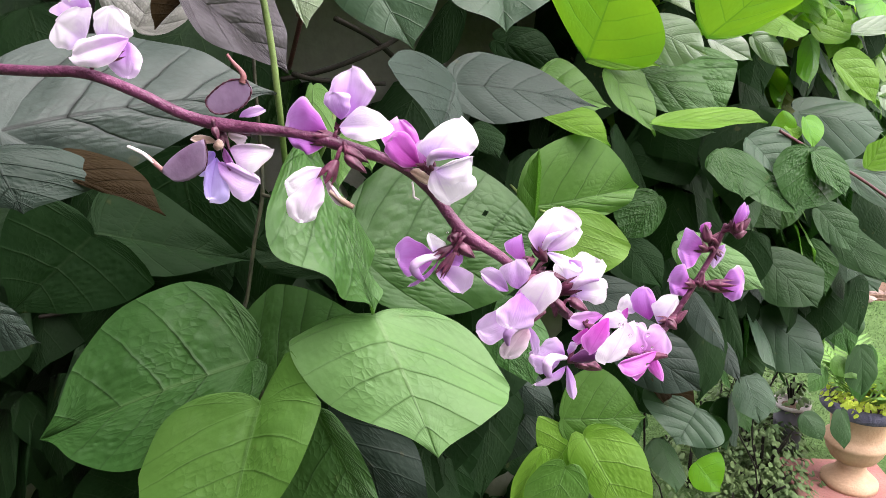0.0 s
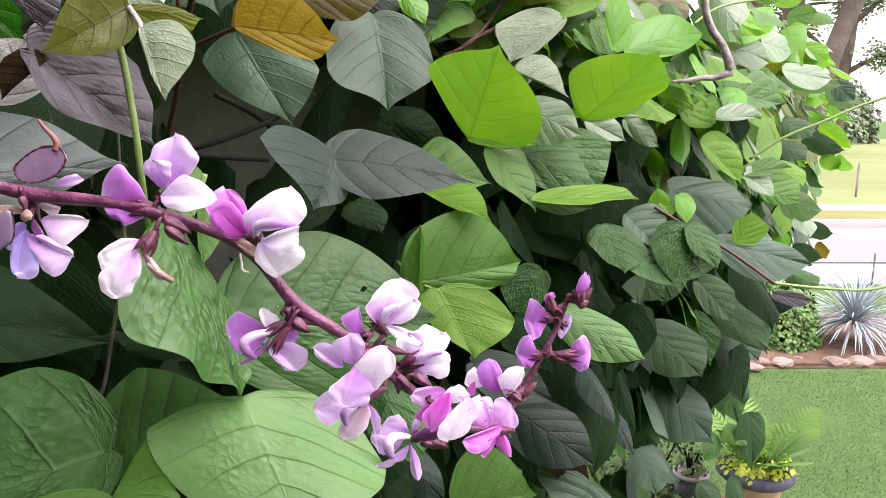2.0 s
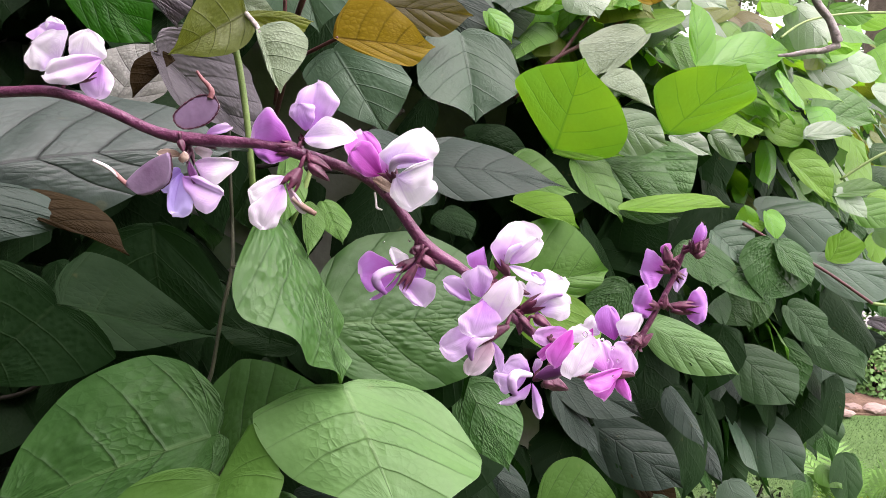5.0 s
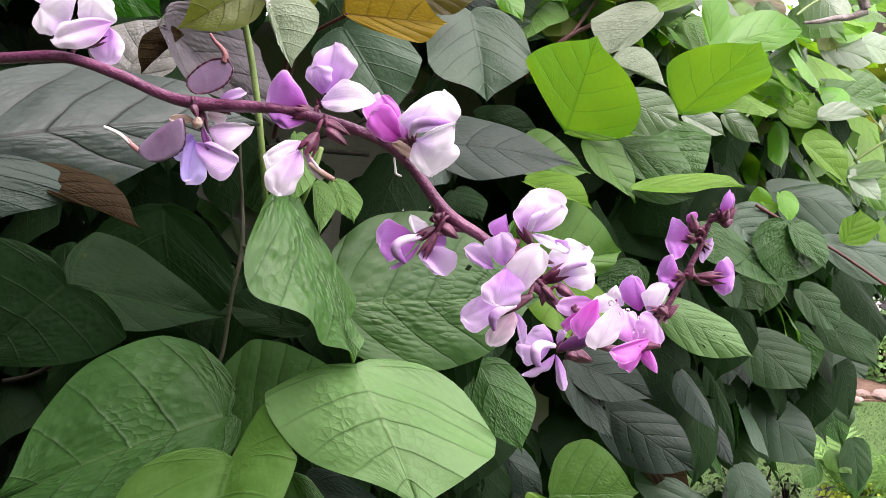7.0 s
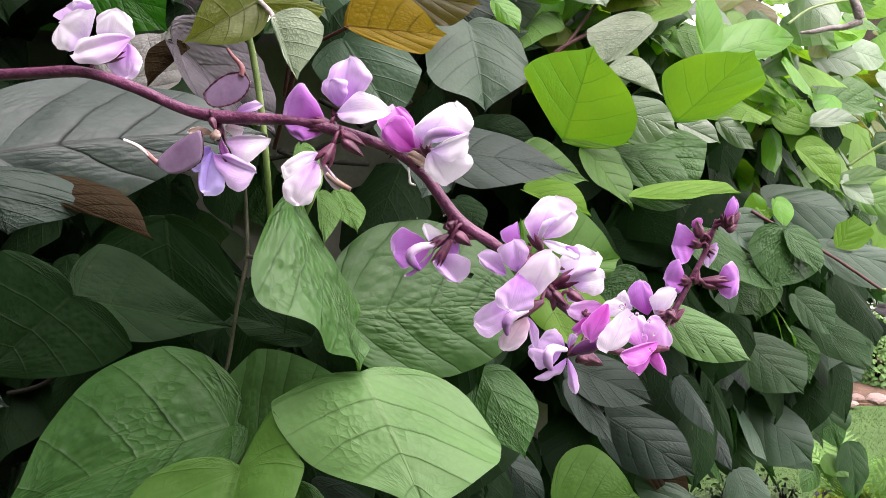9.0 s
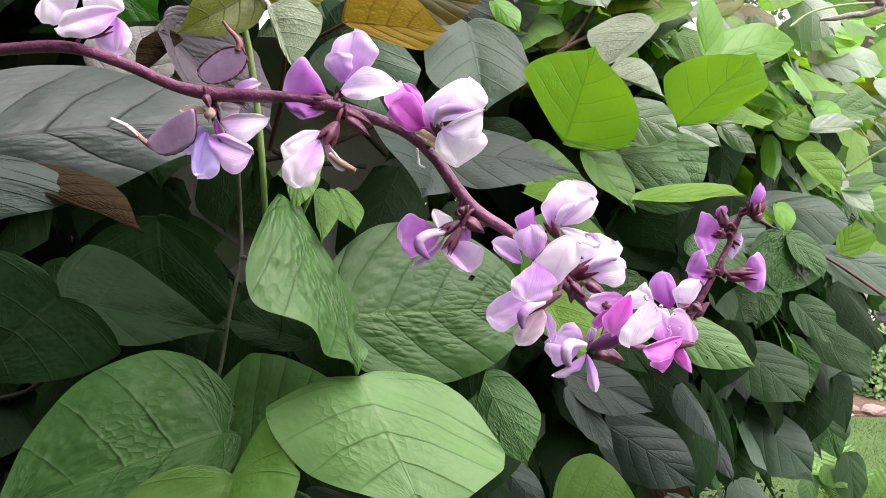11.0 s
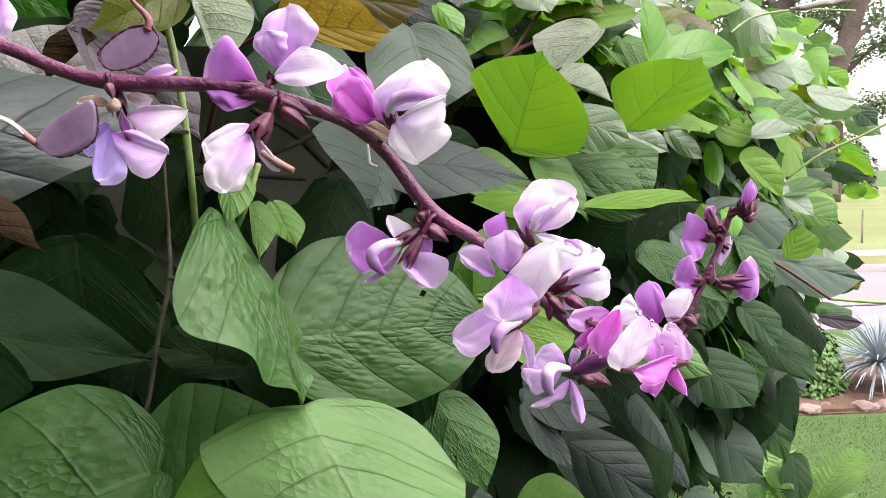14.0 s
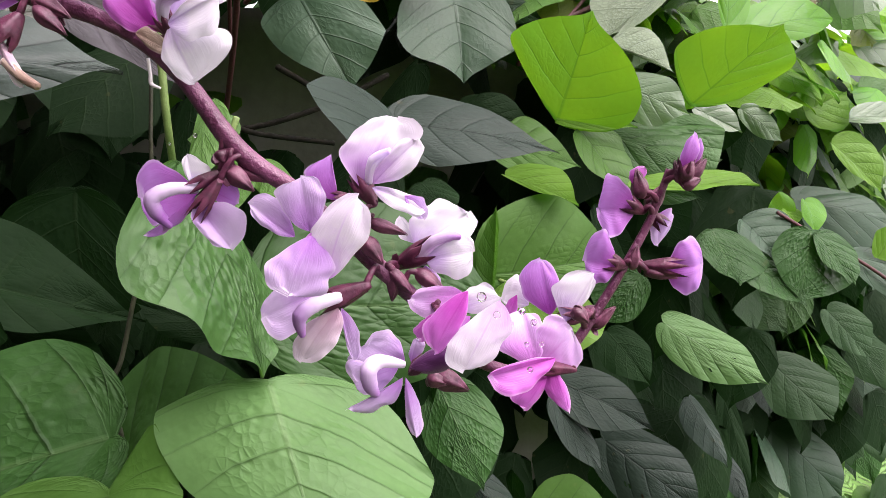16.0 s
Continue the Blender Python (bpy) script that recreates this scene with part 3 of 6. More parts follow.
# ---- ground, road and house wall ----
def sheet(name, x0, x1, y0, y1, z, material, nx=1, ny=1, label="", rough=0.0, category="ground"):
    verts = [(x0 + (x1 - x0) * i / nx, y0 + (y1 - y0) * j / ny, z + rough * noise.noise((i * 0.7, j * 0.7, 0.3))) for j in range(ny + 1) for i in range(nx + 1)]
    faces = [(j * (nx + 1) + i, j * (nx + 1) + i + 1, (j + 1) * (nx + 1) + i + 1, (j + 1) * (nx + 1) + i) for j in range(ny) for i in range(nx)]
    return tagged(part(name, mesh(name, verts, faces), material, None), label, category, kind="structure")


def slab(name, x0, x1, y0, y1, z0, z1, material, label, category, turn=0.0, pivot=(0, 0)):
    bm = bmesh.new()
    bmesh.ops.create_cube(bm, size=1, matrix=Matrix.Translation(((x0 + x1) / 2, (y0 + y1) / 2, (z0 + z1) / 2)) @ Matrix.Diagonal((x1 - x0, y1 - y0, z1 - z0, 1)))
    bmesh.ops.bevel(bm, geom=bm.edges[:], offset=min(0.02, (z1 - z0) / 4), segments=2, affect="EDGES")
    c = Vector((*pivot, 0))
    bmesh.ops.rotate(bm, verts=bm.verts, cent=c, matrix=Matrix.Rotation(turn, 3, "Z"))
    return tagged(part(name, bm, material, None), label, category, kind="structure")


sheet("ground", -400, 600, -200, 900, 0.0, M["lawn"], 40, 40, "mown green lawn with slightly patchy grass", 0.0)
slab("road", -80, 120, 6.6, 10.3, -0.2, 0.012, M["road"], "pale grey asphalt street beyond the lawn", "road")
slab("pavement", -80, 120, 11.9, 13.0, -0.2, 0.03, M["concrete"], "pale concrete footpath across the street", "pavement")
slab("kerb", -80, 120, 10.3, 10.5, -0.2, 0.1, M["concrete"], "low pale concrete kerb", "kerb")
slab("verge", -80, 120, 10.5, 11.9, -0.2, 0.06, M["verge"], "dry yellowish grass verge along the street", "verge")
slab("far_lawn", -80, 120, 13.0, 60.0, -0.2, 0.02, M["farlawn"], "pale dry lawn beyond the footpath", "lawn")

# ---- the near bean vine and its flower spike ----
vine = thing("bean_vine", (-0.1, 0.75, 0), "climbing bean vine with large heart-shaped green and purplish leaves", "vine")
spike = thing("flower_spike", (-0.3, 0.33, 1.5), "arching purple flower spike with white and violet bean blossoms", "flower spike")
leaf("light", (-0.034, 0.515, 1.341), (0.021, 0.44, 1.268), (-0.101, 0.5, 1.319), (0.066, 0.51, 1.295), lobe=(0.03, 0.03), full=0.09, fold=0.1, curl=0.04, bend=0.05)
leaf("dusky", (-0.137, 0.51, 1.303), (-0.294, 0.46, 1.255), (-0.207, 0.55, 1.353), (-0.192, 0.46, 1.241), lobe=(0.08, 0.06), full=0.09)
leaf("mid", (-0.121, 0.48, 1.28), (-0.136, 0.42, 1.178), (-0.205, 0.45, 1.24), (-0.07, 0.47, 1.287), lobe=(0.05, 0.3), full=0.08)
leaf("green", (-0.059, 0.57, 1.377), (0.111, 0.64, 1.37), (-0.016, 0.63, 1.448), (0.009, 0.58, 1.319), lobe=(0.05, 0.03), full=0.08, fold=0.12, holes=((0.045, 0.630, 1.397),))
leaf("crinkled", (-0.084, 0.525, 1.467), (-0.032, 0.505, 1.349), (-0.090, 0.455, 1.416), (-0.057, 0.555, 1.392), lobe=(0.06, 0.06), full=0.02, fold=0.35, wave=0.16)
# left leaves under the overhang, their shade put into the dark green
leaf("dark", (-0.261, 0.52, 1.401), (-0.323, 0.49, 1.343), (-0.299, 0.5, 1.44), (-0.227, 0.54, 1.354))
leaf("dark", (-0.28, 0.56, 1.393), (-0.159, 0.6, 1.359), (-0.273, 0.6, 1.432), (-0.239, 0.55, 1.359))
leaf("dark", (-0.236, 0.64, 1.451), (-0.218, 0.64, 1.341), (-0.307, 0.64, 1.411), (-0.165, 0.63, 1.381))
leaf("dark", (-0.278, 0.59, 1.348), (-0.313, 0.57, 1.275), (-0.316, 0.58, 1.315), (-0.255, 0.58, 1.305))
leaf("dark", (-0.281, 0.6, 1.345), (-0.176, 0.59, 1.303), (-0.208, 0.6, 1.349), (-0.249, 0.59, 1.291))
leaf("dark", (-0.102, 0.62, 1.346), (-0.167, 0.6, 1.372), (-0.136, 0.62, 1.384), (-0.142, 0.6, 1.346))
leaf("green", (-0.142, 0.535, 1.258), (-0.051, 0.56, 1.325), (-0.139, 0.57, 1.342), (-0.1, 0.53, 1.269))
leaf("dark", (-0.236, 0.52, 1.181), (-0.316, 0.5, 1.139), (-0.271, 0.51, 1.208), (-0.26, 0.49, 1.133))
leaf("green", (-0.098, 0.56, 1.228), (-0.031, 0.52, 1.118), (-0.135, 0.54, 1.155), (-0.059, 0.55, 1.199))
leaf("slate", (-0.101, 0.62, 1.19), (0.008, 0.58, 1.098), (-0.094, 0.6, 1.122), (-0.024, 0.61, 1.179))
leaf("slate", (0.071, 0.8, 1.124), (0.069, 0.78, 1.043), (0.02, 0.79, 1.077), (0.112, 0.8, 1.079))
leaf("slate", (0.063, 0.8, 1.173), (0.127, 0.77, 1.111), (0.056, 0.79, 1.132), (0.111, 0.8, 1.151))
leaf("mid", (0.133, 0.74, 1.132), (0.229, 0.76, 1.128), (0.166, 0.76, 1.189), (0.18, 0.75, 1.087))
leaf("fresh", (0.157, 0.73, 1.115), (0.226, 0.7, 1), (0.141, 0.72, 1.088), (0.22, 0.73, 1.106))
leaf("fresh", (0.144, 0.74, 1.109), (0.115, 0.73, 1.065), (0.105, 0.74, 1.134), (0.148, 0.74, 1.076))
leaf("fresh", (0.109, 0.72, 1.103), (0.075, 0.7, 1.032), (0.08, 0.71, 1.077), (0.109, 0.71, 1.064))
leaf("mid", (0.134, 0.7, 1.094), (0.105, 0.69, 1.004), (0.091, 0.7, 1.07), (0.16, 0.7, 1.059))
leaf("mid", (0.084, 0.745, 1.376), (0.208, 0.782, 1.393), (0.131, 0.77, 1.45), (0.163, 0.77, 1.363), full=0.06, lobe=(0.05, 0.03), fold=0.25)
leaf("mid", (0.094, 0.74, 1.371), (0.096, 0.735, 1.442), (0.079, 0.74, 1.389), (0.099, 0.73, 1.414))
leaf("fresh", (0.115, 0.74, 1.37), (0.153, 0.72, 1.303), (0.094, 0.73, 1.355), (0.195, 0.75, 1.338))
leaf("slate", (0.014, 0.68, 1.508), (0.147, 0.68, 1.487), (0.04, 0.72, 1.535), (0.054, 0.65, 1.475))
leaf("slate", (0.015, 0.68, 1.509), (0.006, 0.62, 1.47), (-0.035, 0.6, 1.531), (0.028, 0.66, 1.477))
leaf("mid", (0.092, 0.82, 1.496), (0.174, 0.8, 1.477), (0.12, 0.84, 1.525), (0.131, 0.79, 1.464))
leaf("fresh", (0.104, 0.79, 1.467), (0.168, 0.74, 1.445), (0.152, 0.78, 1.474), (0.13, 0.76, 1.454))
leaf("dark", (0.028, 0.76, 1.459), (0.057, 0.74, 1.428), (0.06, 0.76, 1.45), (0.014, 0.75, 1.446))
leaf("dark", (0.061, 0.92, 1.541), (0.13, 0.92, 1.518), (0.095, 0.93, 1.556), (0.088, 0.92, 1.514))
leaf("bright", (0.153, 0.864, 1.525), (0.182, 0.83, 1.627), (0.103, 0.82, 1.599), (0.231, 0.84, 1.533), lobe=(0.0, 0.02), full=0.02, wedge=(0.9, 0.0), fold=0.06, bend=0.02, curl=0.0)
leaf("fresh", (0.156, 0.862, 1.523), (0.233, 0.85, 1.518), (0.193, 0.86, 1.529), (0.192, 0.85, 1.513))
leaf("pale", (0.218, 0.87, 1.56), (0.278, 0.83, 1.529), (0.26, 0.86, 1.568), (0.238, 0.85, 1.518))
leaf("bright", (0.305, 0.94, 1.548), (0.39, 0.92, 1.63), (0.276, 0.9, 1.602), (0.398, 0.93, 1.58), lobe=(0.0, 0.0), full=0.03, wedge=(0.3, 0.3), fold=0.06, bend=0.02, curl=0.0)
leaf("amber", (-0.064, 0.654, 1.623), (0.027, 0.642, 1.612), (-0.047, 0.66, 1.661), (-0.005, 0.635, 1.595), full=0.06, lobe=(0.0, 0.0), wedge=(0.3, 0.6))
leaf("sage", (0.041, 0.87, 1.659), (0.061, 0.8, 1.556), (-0.005, 0.8, 1.602), (0.109, 0.84, 1.608), full=0.1, lobe=(0.06, 0.06))
leaf("sage", (-0.085, 0.75, 1.625), (-0.029, 0.722, 1.539), (-0.115, 0.74, 1.594), (-0.007, 0.74, 1.598), full=0.0, lobe=(0.02, 0.04))
leaf("olive", (-0.107, 0.53, 1.62), (-0.153, 0.5, 1.587), (-0.117, 0.51, 1.641), (-0.108, 0.52, 1.593), full=0.0, lobe=(0.02, 0.06))
leaf("hairy", (-0.087, 0.5, 1.602), (-0.065, 0.473, 1.557), (-0.079, 0.485, 1.58), (-0.05, 0.49, 1.595), full=0.02, lobe=(0.0, 0.04))
leaf("olive", (-0.104, 0.53, 1.619), (-0.052, 0.52, 1.612), (-0.081, 0.53, 1.622), (-0.066, 0.52, 1.602))
leaf("hairy", (-0.13, 0.58, 1.641), (-0.093, 0.57, 1.628), (-0.114, 0.58, 1.647), (-0.116, 0.57, 1.626))
leaf("purple", (-0.17, 0.42, 1.654), (-0.119, 0.44, 1.594), (-0.11, 0.435, 1.619), (-0.145, 0.425, 1.635))
leaf("deep", (-0.219, 0.5, 1.647), (-0.163, 0.5, 1.595), (-0.167, 0.5, 1.643), (-0.206, 0.5, 1.602))
leaf("sage", (-0.243, 0.58, 1.736), (-0.162, 0.56, 1.616), (-0.16, 0.57, 1.663), (-0.219, 0.57, 1.656))
leaf("sage", (-0.133, 0.75, 1.751), (-0.094, 0.72, 1.639), (-0.177, 0.73, 1.689), (-0.05, 0.73, 1.687))
leaf("amber", (-0.095, 0.62, 1.708), (-0.04, 0.6, 1.671), (-0.06, 0.62, 1.721), (-0.077, 0.61, 1.669))
leaf("olive", (-0.125, 0.5, 1.656), (-0.135, 0.5, 1.7), (-0.144, 0.5, 1.678), (-0.127, 0.5, 1.676))
leaf("olive", (-0.115, 0.5, 1.645), (-0.127, 0.5, 1.7), (-0.11, 0.5, 1.676), (-0.132, 0.5, 1.672))
leaf("silver", (-0.208, 0.53, 1.559), (-0.188, 0.56, 1.607), (-0.237, 0.54, 1.589), (-0.173, 0.54, 1.565))
leaf("brown", (-0.149, 0.500, 1.582), (-0.178, 0.495, 1.557), (-0.174, 0.500, 1.585), (-0.169, 0.500, 1.570), full=0.06)
leaf("purple", (-0.157, 0.5, 1.586), (-0.108, 0.575, 1.524), (-0.121, 0.575, 1.586), (-0.143, 0.5, 1.55))
leaf("silver", (-0.154, 0.56, 1.606), (-0.201, 0.56, 1.566), (-0.191, 0.57, 1.612), (-0.17, 0.56, 1.581))
leaf("slategreen", (-0.181, 0.33, 1.509), (-0.073, 0.43, 1.521), (-0.172, 0.42, 1.554), (-0.144, 0.36, 1.483))
leaf("slate", (-0.181, 0.32, 1.501), (-0.166, 0.315, 1.471), (-0.197, 0.31, 1.488), (-0.14, 0.345, 1.484))
leaf("brown", (-0.167, 0.335, 1.49), (-0.106, 0.338, 1.466), (-0.132, 0.35, 1.491), (-0.136, 0.332, 1.479))
leaf("olive", (-0.038, 0.8, 1.72), (0.073, 0.8, 1.7), (0.008, 0.82, 1.754), (0.041, 0.79, 1.709), full=0.05)
leaf("slate", (-0.038, 0.92, 1.746), (0.053, 0.9, 1.647), (-0.059, 0.91, 1.686), (0.077, 0.92, 1.7))
leaf("olivebrown", (-0.037, 0.8, 1.68), (0.057, 0.8, 1.67), (0.011, 0.81, 1.698), (0.011, 0.8, 1.646))
leaf("sage", (0.045, 0.97, 1.726), (0.224, 1.09, 1.695), (0.135, 1.05, 1.72), (0.11, 1, 1.677))
leaf("sage", (0.064, 0.98, 1.672), (0.139, 0.98, 1.647), (0.102, 0.98, 1.675), (0.094, 0.97, 1.641))
leaf("bright", (0.073, 0.9, 1.691), (0.102, 0.88, 1.652), (0.102, 0.9, 1.681), (0.075, 0.89, 1.668))
leaf("bright", (0.153, 1, 1.768), (0.104, 1.05, 1.831), (0.092, 1.02, 1.792), (0.182, 1.02, 1.814))
leaf("bright", (0.029, 1.1, 1.841), (0.114, 1.1, 1.877), (0.063, 1.1, 1.869), (0.105, 1.1, 1.819))
leaf("bright", (0.122, 1, 1.723), (0.183, 1, 1.719), (0.149, 1, 1.746), (0.149, 1, 1.706))
leaf("olivebrown", (0.136, 0.86, 1.728), (0.231, 0.86, 1.776), (0.165, 0.87, 1.761), (0.183, 0.85, 1.704))
leaf("amber", (0.263, 0.87, 1.694), (0.234, 0.87, 1.754), (0.222, 0.87, 1.728), (0.287, 0.87, 1.715))
leaf("hairy", (0.268, 0.93, 1.666), (0.202, 0.9, 1.613), (0.191, 0.93, 1.662), (0.241, 0.91, 1.63))
leaf("hairy", (0.208, 0.88, 1.6), (0.268, 0.86, 1.571), (0.245, 0.89, 1.62), (0.238, 0.87, 1.59))
leaf("green", (0.252, 0.9, 1.518), (0.317, 0.88, 1.464), (0.328, 0.91, 1.52), (0.257, 0.88, 1.478))
leaf("green", (0.199, 0.88, 1.511), (0.3, 0.84, 1.465), (0.266, 0.89, 1.516), (0.228, 0.85, 1.469))
leaf("mid", (0.178, 0.86, 1.512), (0.229, 0.82, 1.445), (0.218, 0.87, 1.506), (0.18, 0.83, 1.479))
leaf("fresh", (0.223, 0.8, 1.459), (0.334, 0.785, 1.464), (0.301, 0.81, 1.475), (0.274, 0.775, 1.457))
leaf("sage", (0.226, 0.81, 1.457), (0.289, 0.81, 1.448), (0.263, 0.81, 1.458), (0.251, 0.8, 1.442))
leaf("light", (0.26, 0.8, 1.327), (0.362, 0.811, 1.268), (0.331, 0.83, 1.31), (0.286, 0.8, 1.277), holes=((0.330, 0.810, 1.295), (0.303, 0.810, 1.283)))
leaf("dusky", (0.248, 0.89, 1.359), (0.208, 0.87, 1.31), (0.197, 0.88, 1.349), (0.248, 0.88, 1.32), holes=((0.232, 0.885, 1.354), (0.223, 0.885, 1.347)))
leaf("sage", (0.518, 1.2, 1.431), (0.671, 1.24, 1.396), (0.617, 1.26, 1.442), (0.597, 1.2, 1.354))
leaf("sage", (0.546, 1.05, 1.367), (0.734, 1.13, 1.321), (0.659, 1.12, 1.359), (0.615, 1.06, 1.306))
leaf("sage", (0.39, 1.02, 1.413), (0.433, 1, 1.36), (0.445, 1.03, 1.419), (0.381, 1, 1.395))
leaf("dusky", (0.463, 1, 1.403), (0.447, 0.97, 1.32), (0.416, 0.99, 1.377), (0.527, 1.02, 1.351))
leaf("dusky", (0.471, 1, 1.398), (0.511, 0.98, 1.342), (0.52, 1.01, 1.378), (0.472, 0.98, 1.369))
leaf("dusky", (0.344, 0.98, 1.403), (0.372, 0.95, 1.343), (0.322, 0.96, 1.381), (0.412, 0.99, 1.365))
leaf("dusky", (0.388, 0.99, 1.37), (0.453, 0.97, 1.318), (0.45, 1, 1.359), (0.379, 0.96, 1.347))
leaf("bright", (0.458, 1.05, 1.417), (0.425, 1.05, 1.423), (0.443, 1.05, 1.448), (0.434, 1.04, 1.416))
leaf("fresh", (0.451, 1.05, 1.425), (0.46, 1.04, 1.407), (0.442, 1.04, 1.426), (0.471, 1.05, 1.421))
leaf("bright", (0.472, 1.05, 1.437), (0.484, 1.04, 1.395), (0.467, 1.04, 1.418), (0.503, 1.06, 1.424))
leaf("fresh", (0.569, 1.06, 1.368), (0.589, 1.06, 1.415), (0.559, 1.05, 1.399), (0.622, 1.07, 1.385))
leaf("bright", (0.574, 1.25, 1.538), (0.598, 1.27, 1.594), (0.538, 1.25, 1.572), (0.617, 1.27, 1.562))
leaf("pale", (0.585, 1.2, 1.551), (0.668, 1.22, 1.553), (0.627, 1.22, 1.575), (0.621, 1.2, 1.548))
leaf("light", (0.69, 1.4, 1.606), (0.809, 1.42, 1.581), (0.754, 1.43, 1.643), (0.737, 1.4, 1.575))
leaf("mid", (0.679, 1.3, 1.451), (0.784, 1.33, 1.464), (0.737, 1.33, 1.479), (0.726, 1.3, 1.449))
leaf("fresh", (0.541, 1.15, 1.511), (0.615, 1.16, 1.447), (0.603, 1.17, 1.511), (0.565, 1.14, 1.472))
leaf("pale", (0.686, 1.3, 1.453), (0.741, 1.3, 1.409), (0.736, 1.32, 1.446), (0.688, 1.29, 1.428))
leaf("mid", (0.761, 1.4, 1.418), (0.854, 1.42, 1.384), (0.842, 1.43, 1.433), (0.782, 1.4, 1.386))
leaf("pale", (0.316, 0.97, 1.544), (0.37, 0.97, 1.519), (0.348, 0.98, 1.553), (0.33, 0.96, 1.522))
leaf("pale", (0.375, 1, 1.546), (0.424, 1, 1.509), (0.399, 1, 1.548), (0.39, 1, 1.518))
leaf("bright", (0.386, 1.05, 1.641), (0.53, 1.15, 1.677), (0.433, 1.1, 1.694), (0.461, 1.08, 1.638))
leaf("bright", (0.352, 1, 1.641), (0.346, 1.02, 1.728), (0.339, 1, 1.679), (0.381, 1.02, 1.681))
leaf("bright", (0.662, 1.35, 1.695), (0.754, 1.4, 1.758), (0.66, 1.36, 1.732), (0.743, 1.38, 1.708))
leaf("light", (0.637, 1.3, 1.595), (0.765, 1.34, 1.578), (0.705, 1.34, 1.637), (0.678, 1.3, 1.569))
leaf("fresh", (0.521, 1.2, 1.56), (0.589, 1.23, 1.591), (0.521, 1.2, 1.588), (0.585, 1.22, 1.54))
leaf("pale", (0.786, 1.5, 1.702), (0.875, 1.55, 1.685), (0.841, 1.55, 1.727), (0.813, 1.5, 1.663))
leaf("pale", (0.646, 1.35, 1.677), (0.759, 1.4, 1.653), (0.701, 1.38, 1.703), (0.678, 1.35, 1.636))
leaf("slate", (0.227, 0.96, 1.146), (0.338, 0.93, 1.076), (0.309, 0.96, 1.142), (0.244, 0.94, 1.082), holes=((0.253, 0.950, 1.101), (0.259, 0.950, 1.096), (0.274, 0.950, 1.087), (0.281, 0.950, 1.118)))
leaf("brown", (0.274, 0.965, 1.081), (0.344, 0.96, 1.018), (0.322, 0.97, 1.082), (0.297, 0.955, 1.039))
leaf("sage", (0.339, 0.95, 1.038), (0.307, 0.92, 0.997), (0.375, 0.93, 1), (0.266, 0.97, 1.055))
leaf("sage", (0.505, 1.25, 0.942), (0.532, 1.22, 0.87), (0.483, 1.23, 0.899), (0.562, 1.25, 0.903))
leaf("sage", (0.592, 1.45, 0.995), (0.713, 1.42, 0.887), (0.701, 1.46, 0.964), (0.599, 1.42, 0.891))
# low hedge leaves, mostly in greens coloured as if shaded from above
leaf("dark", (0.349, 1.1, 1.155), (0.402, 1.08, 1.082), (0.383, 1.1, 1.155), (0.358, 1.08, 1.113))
leaf("half_shade", (0.514, 1.25, 1.175), (0.607, 1.23, 1.092), (0.618, 1.27, 1.149), (0.516, 1.23, 1.103))
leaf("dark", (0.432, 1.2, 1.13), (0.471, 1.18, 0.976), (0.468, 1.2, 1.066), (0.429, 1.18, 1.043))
leaf("half_shade", (0.838, 1.7, 0.944), (0.885, 1.68, 0.825), (0.918, 1.7, 0.895), (0.81, 1.68, 0.87))
leaf("half_shade", (1.022, 1.9, 0.733), (1.038, 1.88, 0.594), (1.075, 1.9, 0.672), (0.982, 1.88, 0.656))
leaf("half_shade", (0.783, 1.5, 1.154), (0.848, 1.48, 1.051), (0.849, 1.5, 1.116), (0.782, 1.48, 1.084))
leaf("half_shade", (0.613, 1.3, 1.25), (0.674, 1.28, 1.179), (0.676, 1.3, 1.239), (0.619, 1.28, 1.201))
leaf("purple", (0.758, 1.3, 1.228), (0.835, 1.3, 1.215), (0.795, 1.3, 1.233), (0.799, 1.3, 1.204))
leaf("half_shade", (0.835, 1.75, 0.603), (0.88, 1.72, 0.544), (0.827, 1.73, 0.564), (0.888, 1.75, 0.586))
leaf("half_shade", (0.927, 1.75, 0.615), (0.934, 1.72, 0.522), (0.897, 1.73, 0.572), (0.954, 1.74, 0.565))
leaf("mid", (-0.074, 0.56, 1.476), (-0.061, 0.52, 1.44), (-0.067, 0.53, 1.455), (-0.054, 0.55, 1.463))
leaf("mid", (-0.066, 0.6, 1.476), (-0.046, 0.58, 1.444), (-0.07, 0.59, 1.461), (-0.043, 0.6, 1.462))
leaf("mid", (-0.083, 0.58, 1.508), (-0.09, 0.55, 1.484), (-0.103, 0.56, 1.492), (-0.074, 0.57, 1.491))
leaf("mid", (-0.084, 0.55, 1.514), (-0.079, 0.52, 1.464), (-0.088, 0.53, 1.485), (-0.065, 0.54, 1.489))
leaf("slate", (-0.32, 0.46, 1.365), (-0.283, 0.47, 1.331), (-0.301, 0.47, 1.359), (-0.313, 0.46, 1.329))
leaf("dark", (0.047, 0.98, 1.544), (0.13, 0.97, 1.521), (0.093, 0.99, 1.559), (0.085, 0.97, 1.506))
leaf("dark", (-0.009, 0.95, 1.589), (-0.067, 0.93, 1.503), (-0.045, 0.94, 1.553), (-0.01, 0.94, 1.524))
leaf("light", (0.359, 1.05, 1.747), (0.298, 1.05, 1.791), (0.297, 1.05, 1.762), (0.353, 1.05, 1.789))
leaf("fresh", (0.331, 1, 1.702), (0.249, 0.98, 1.683), (0.287, 1, 1.71), (0.281, 0.97, 1.674))
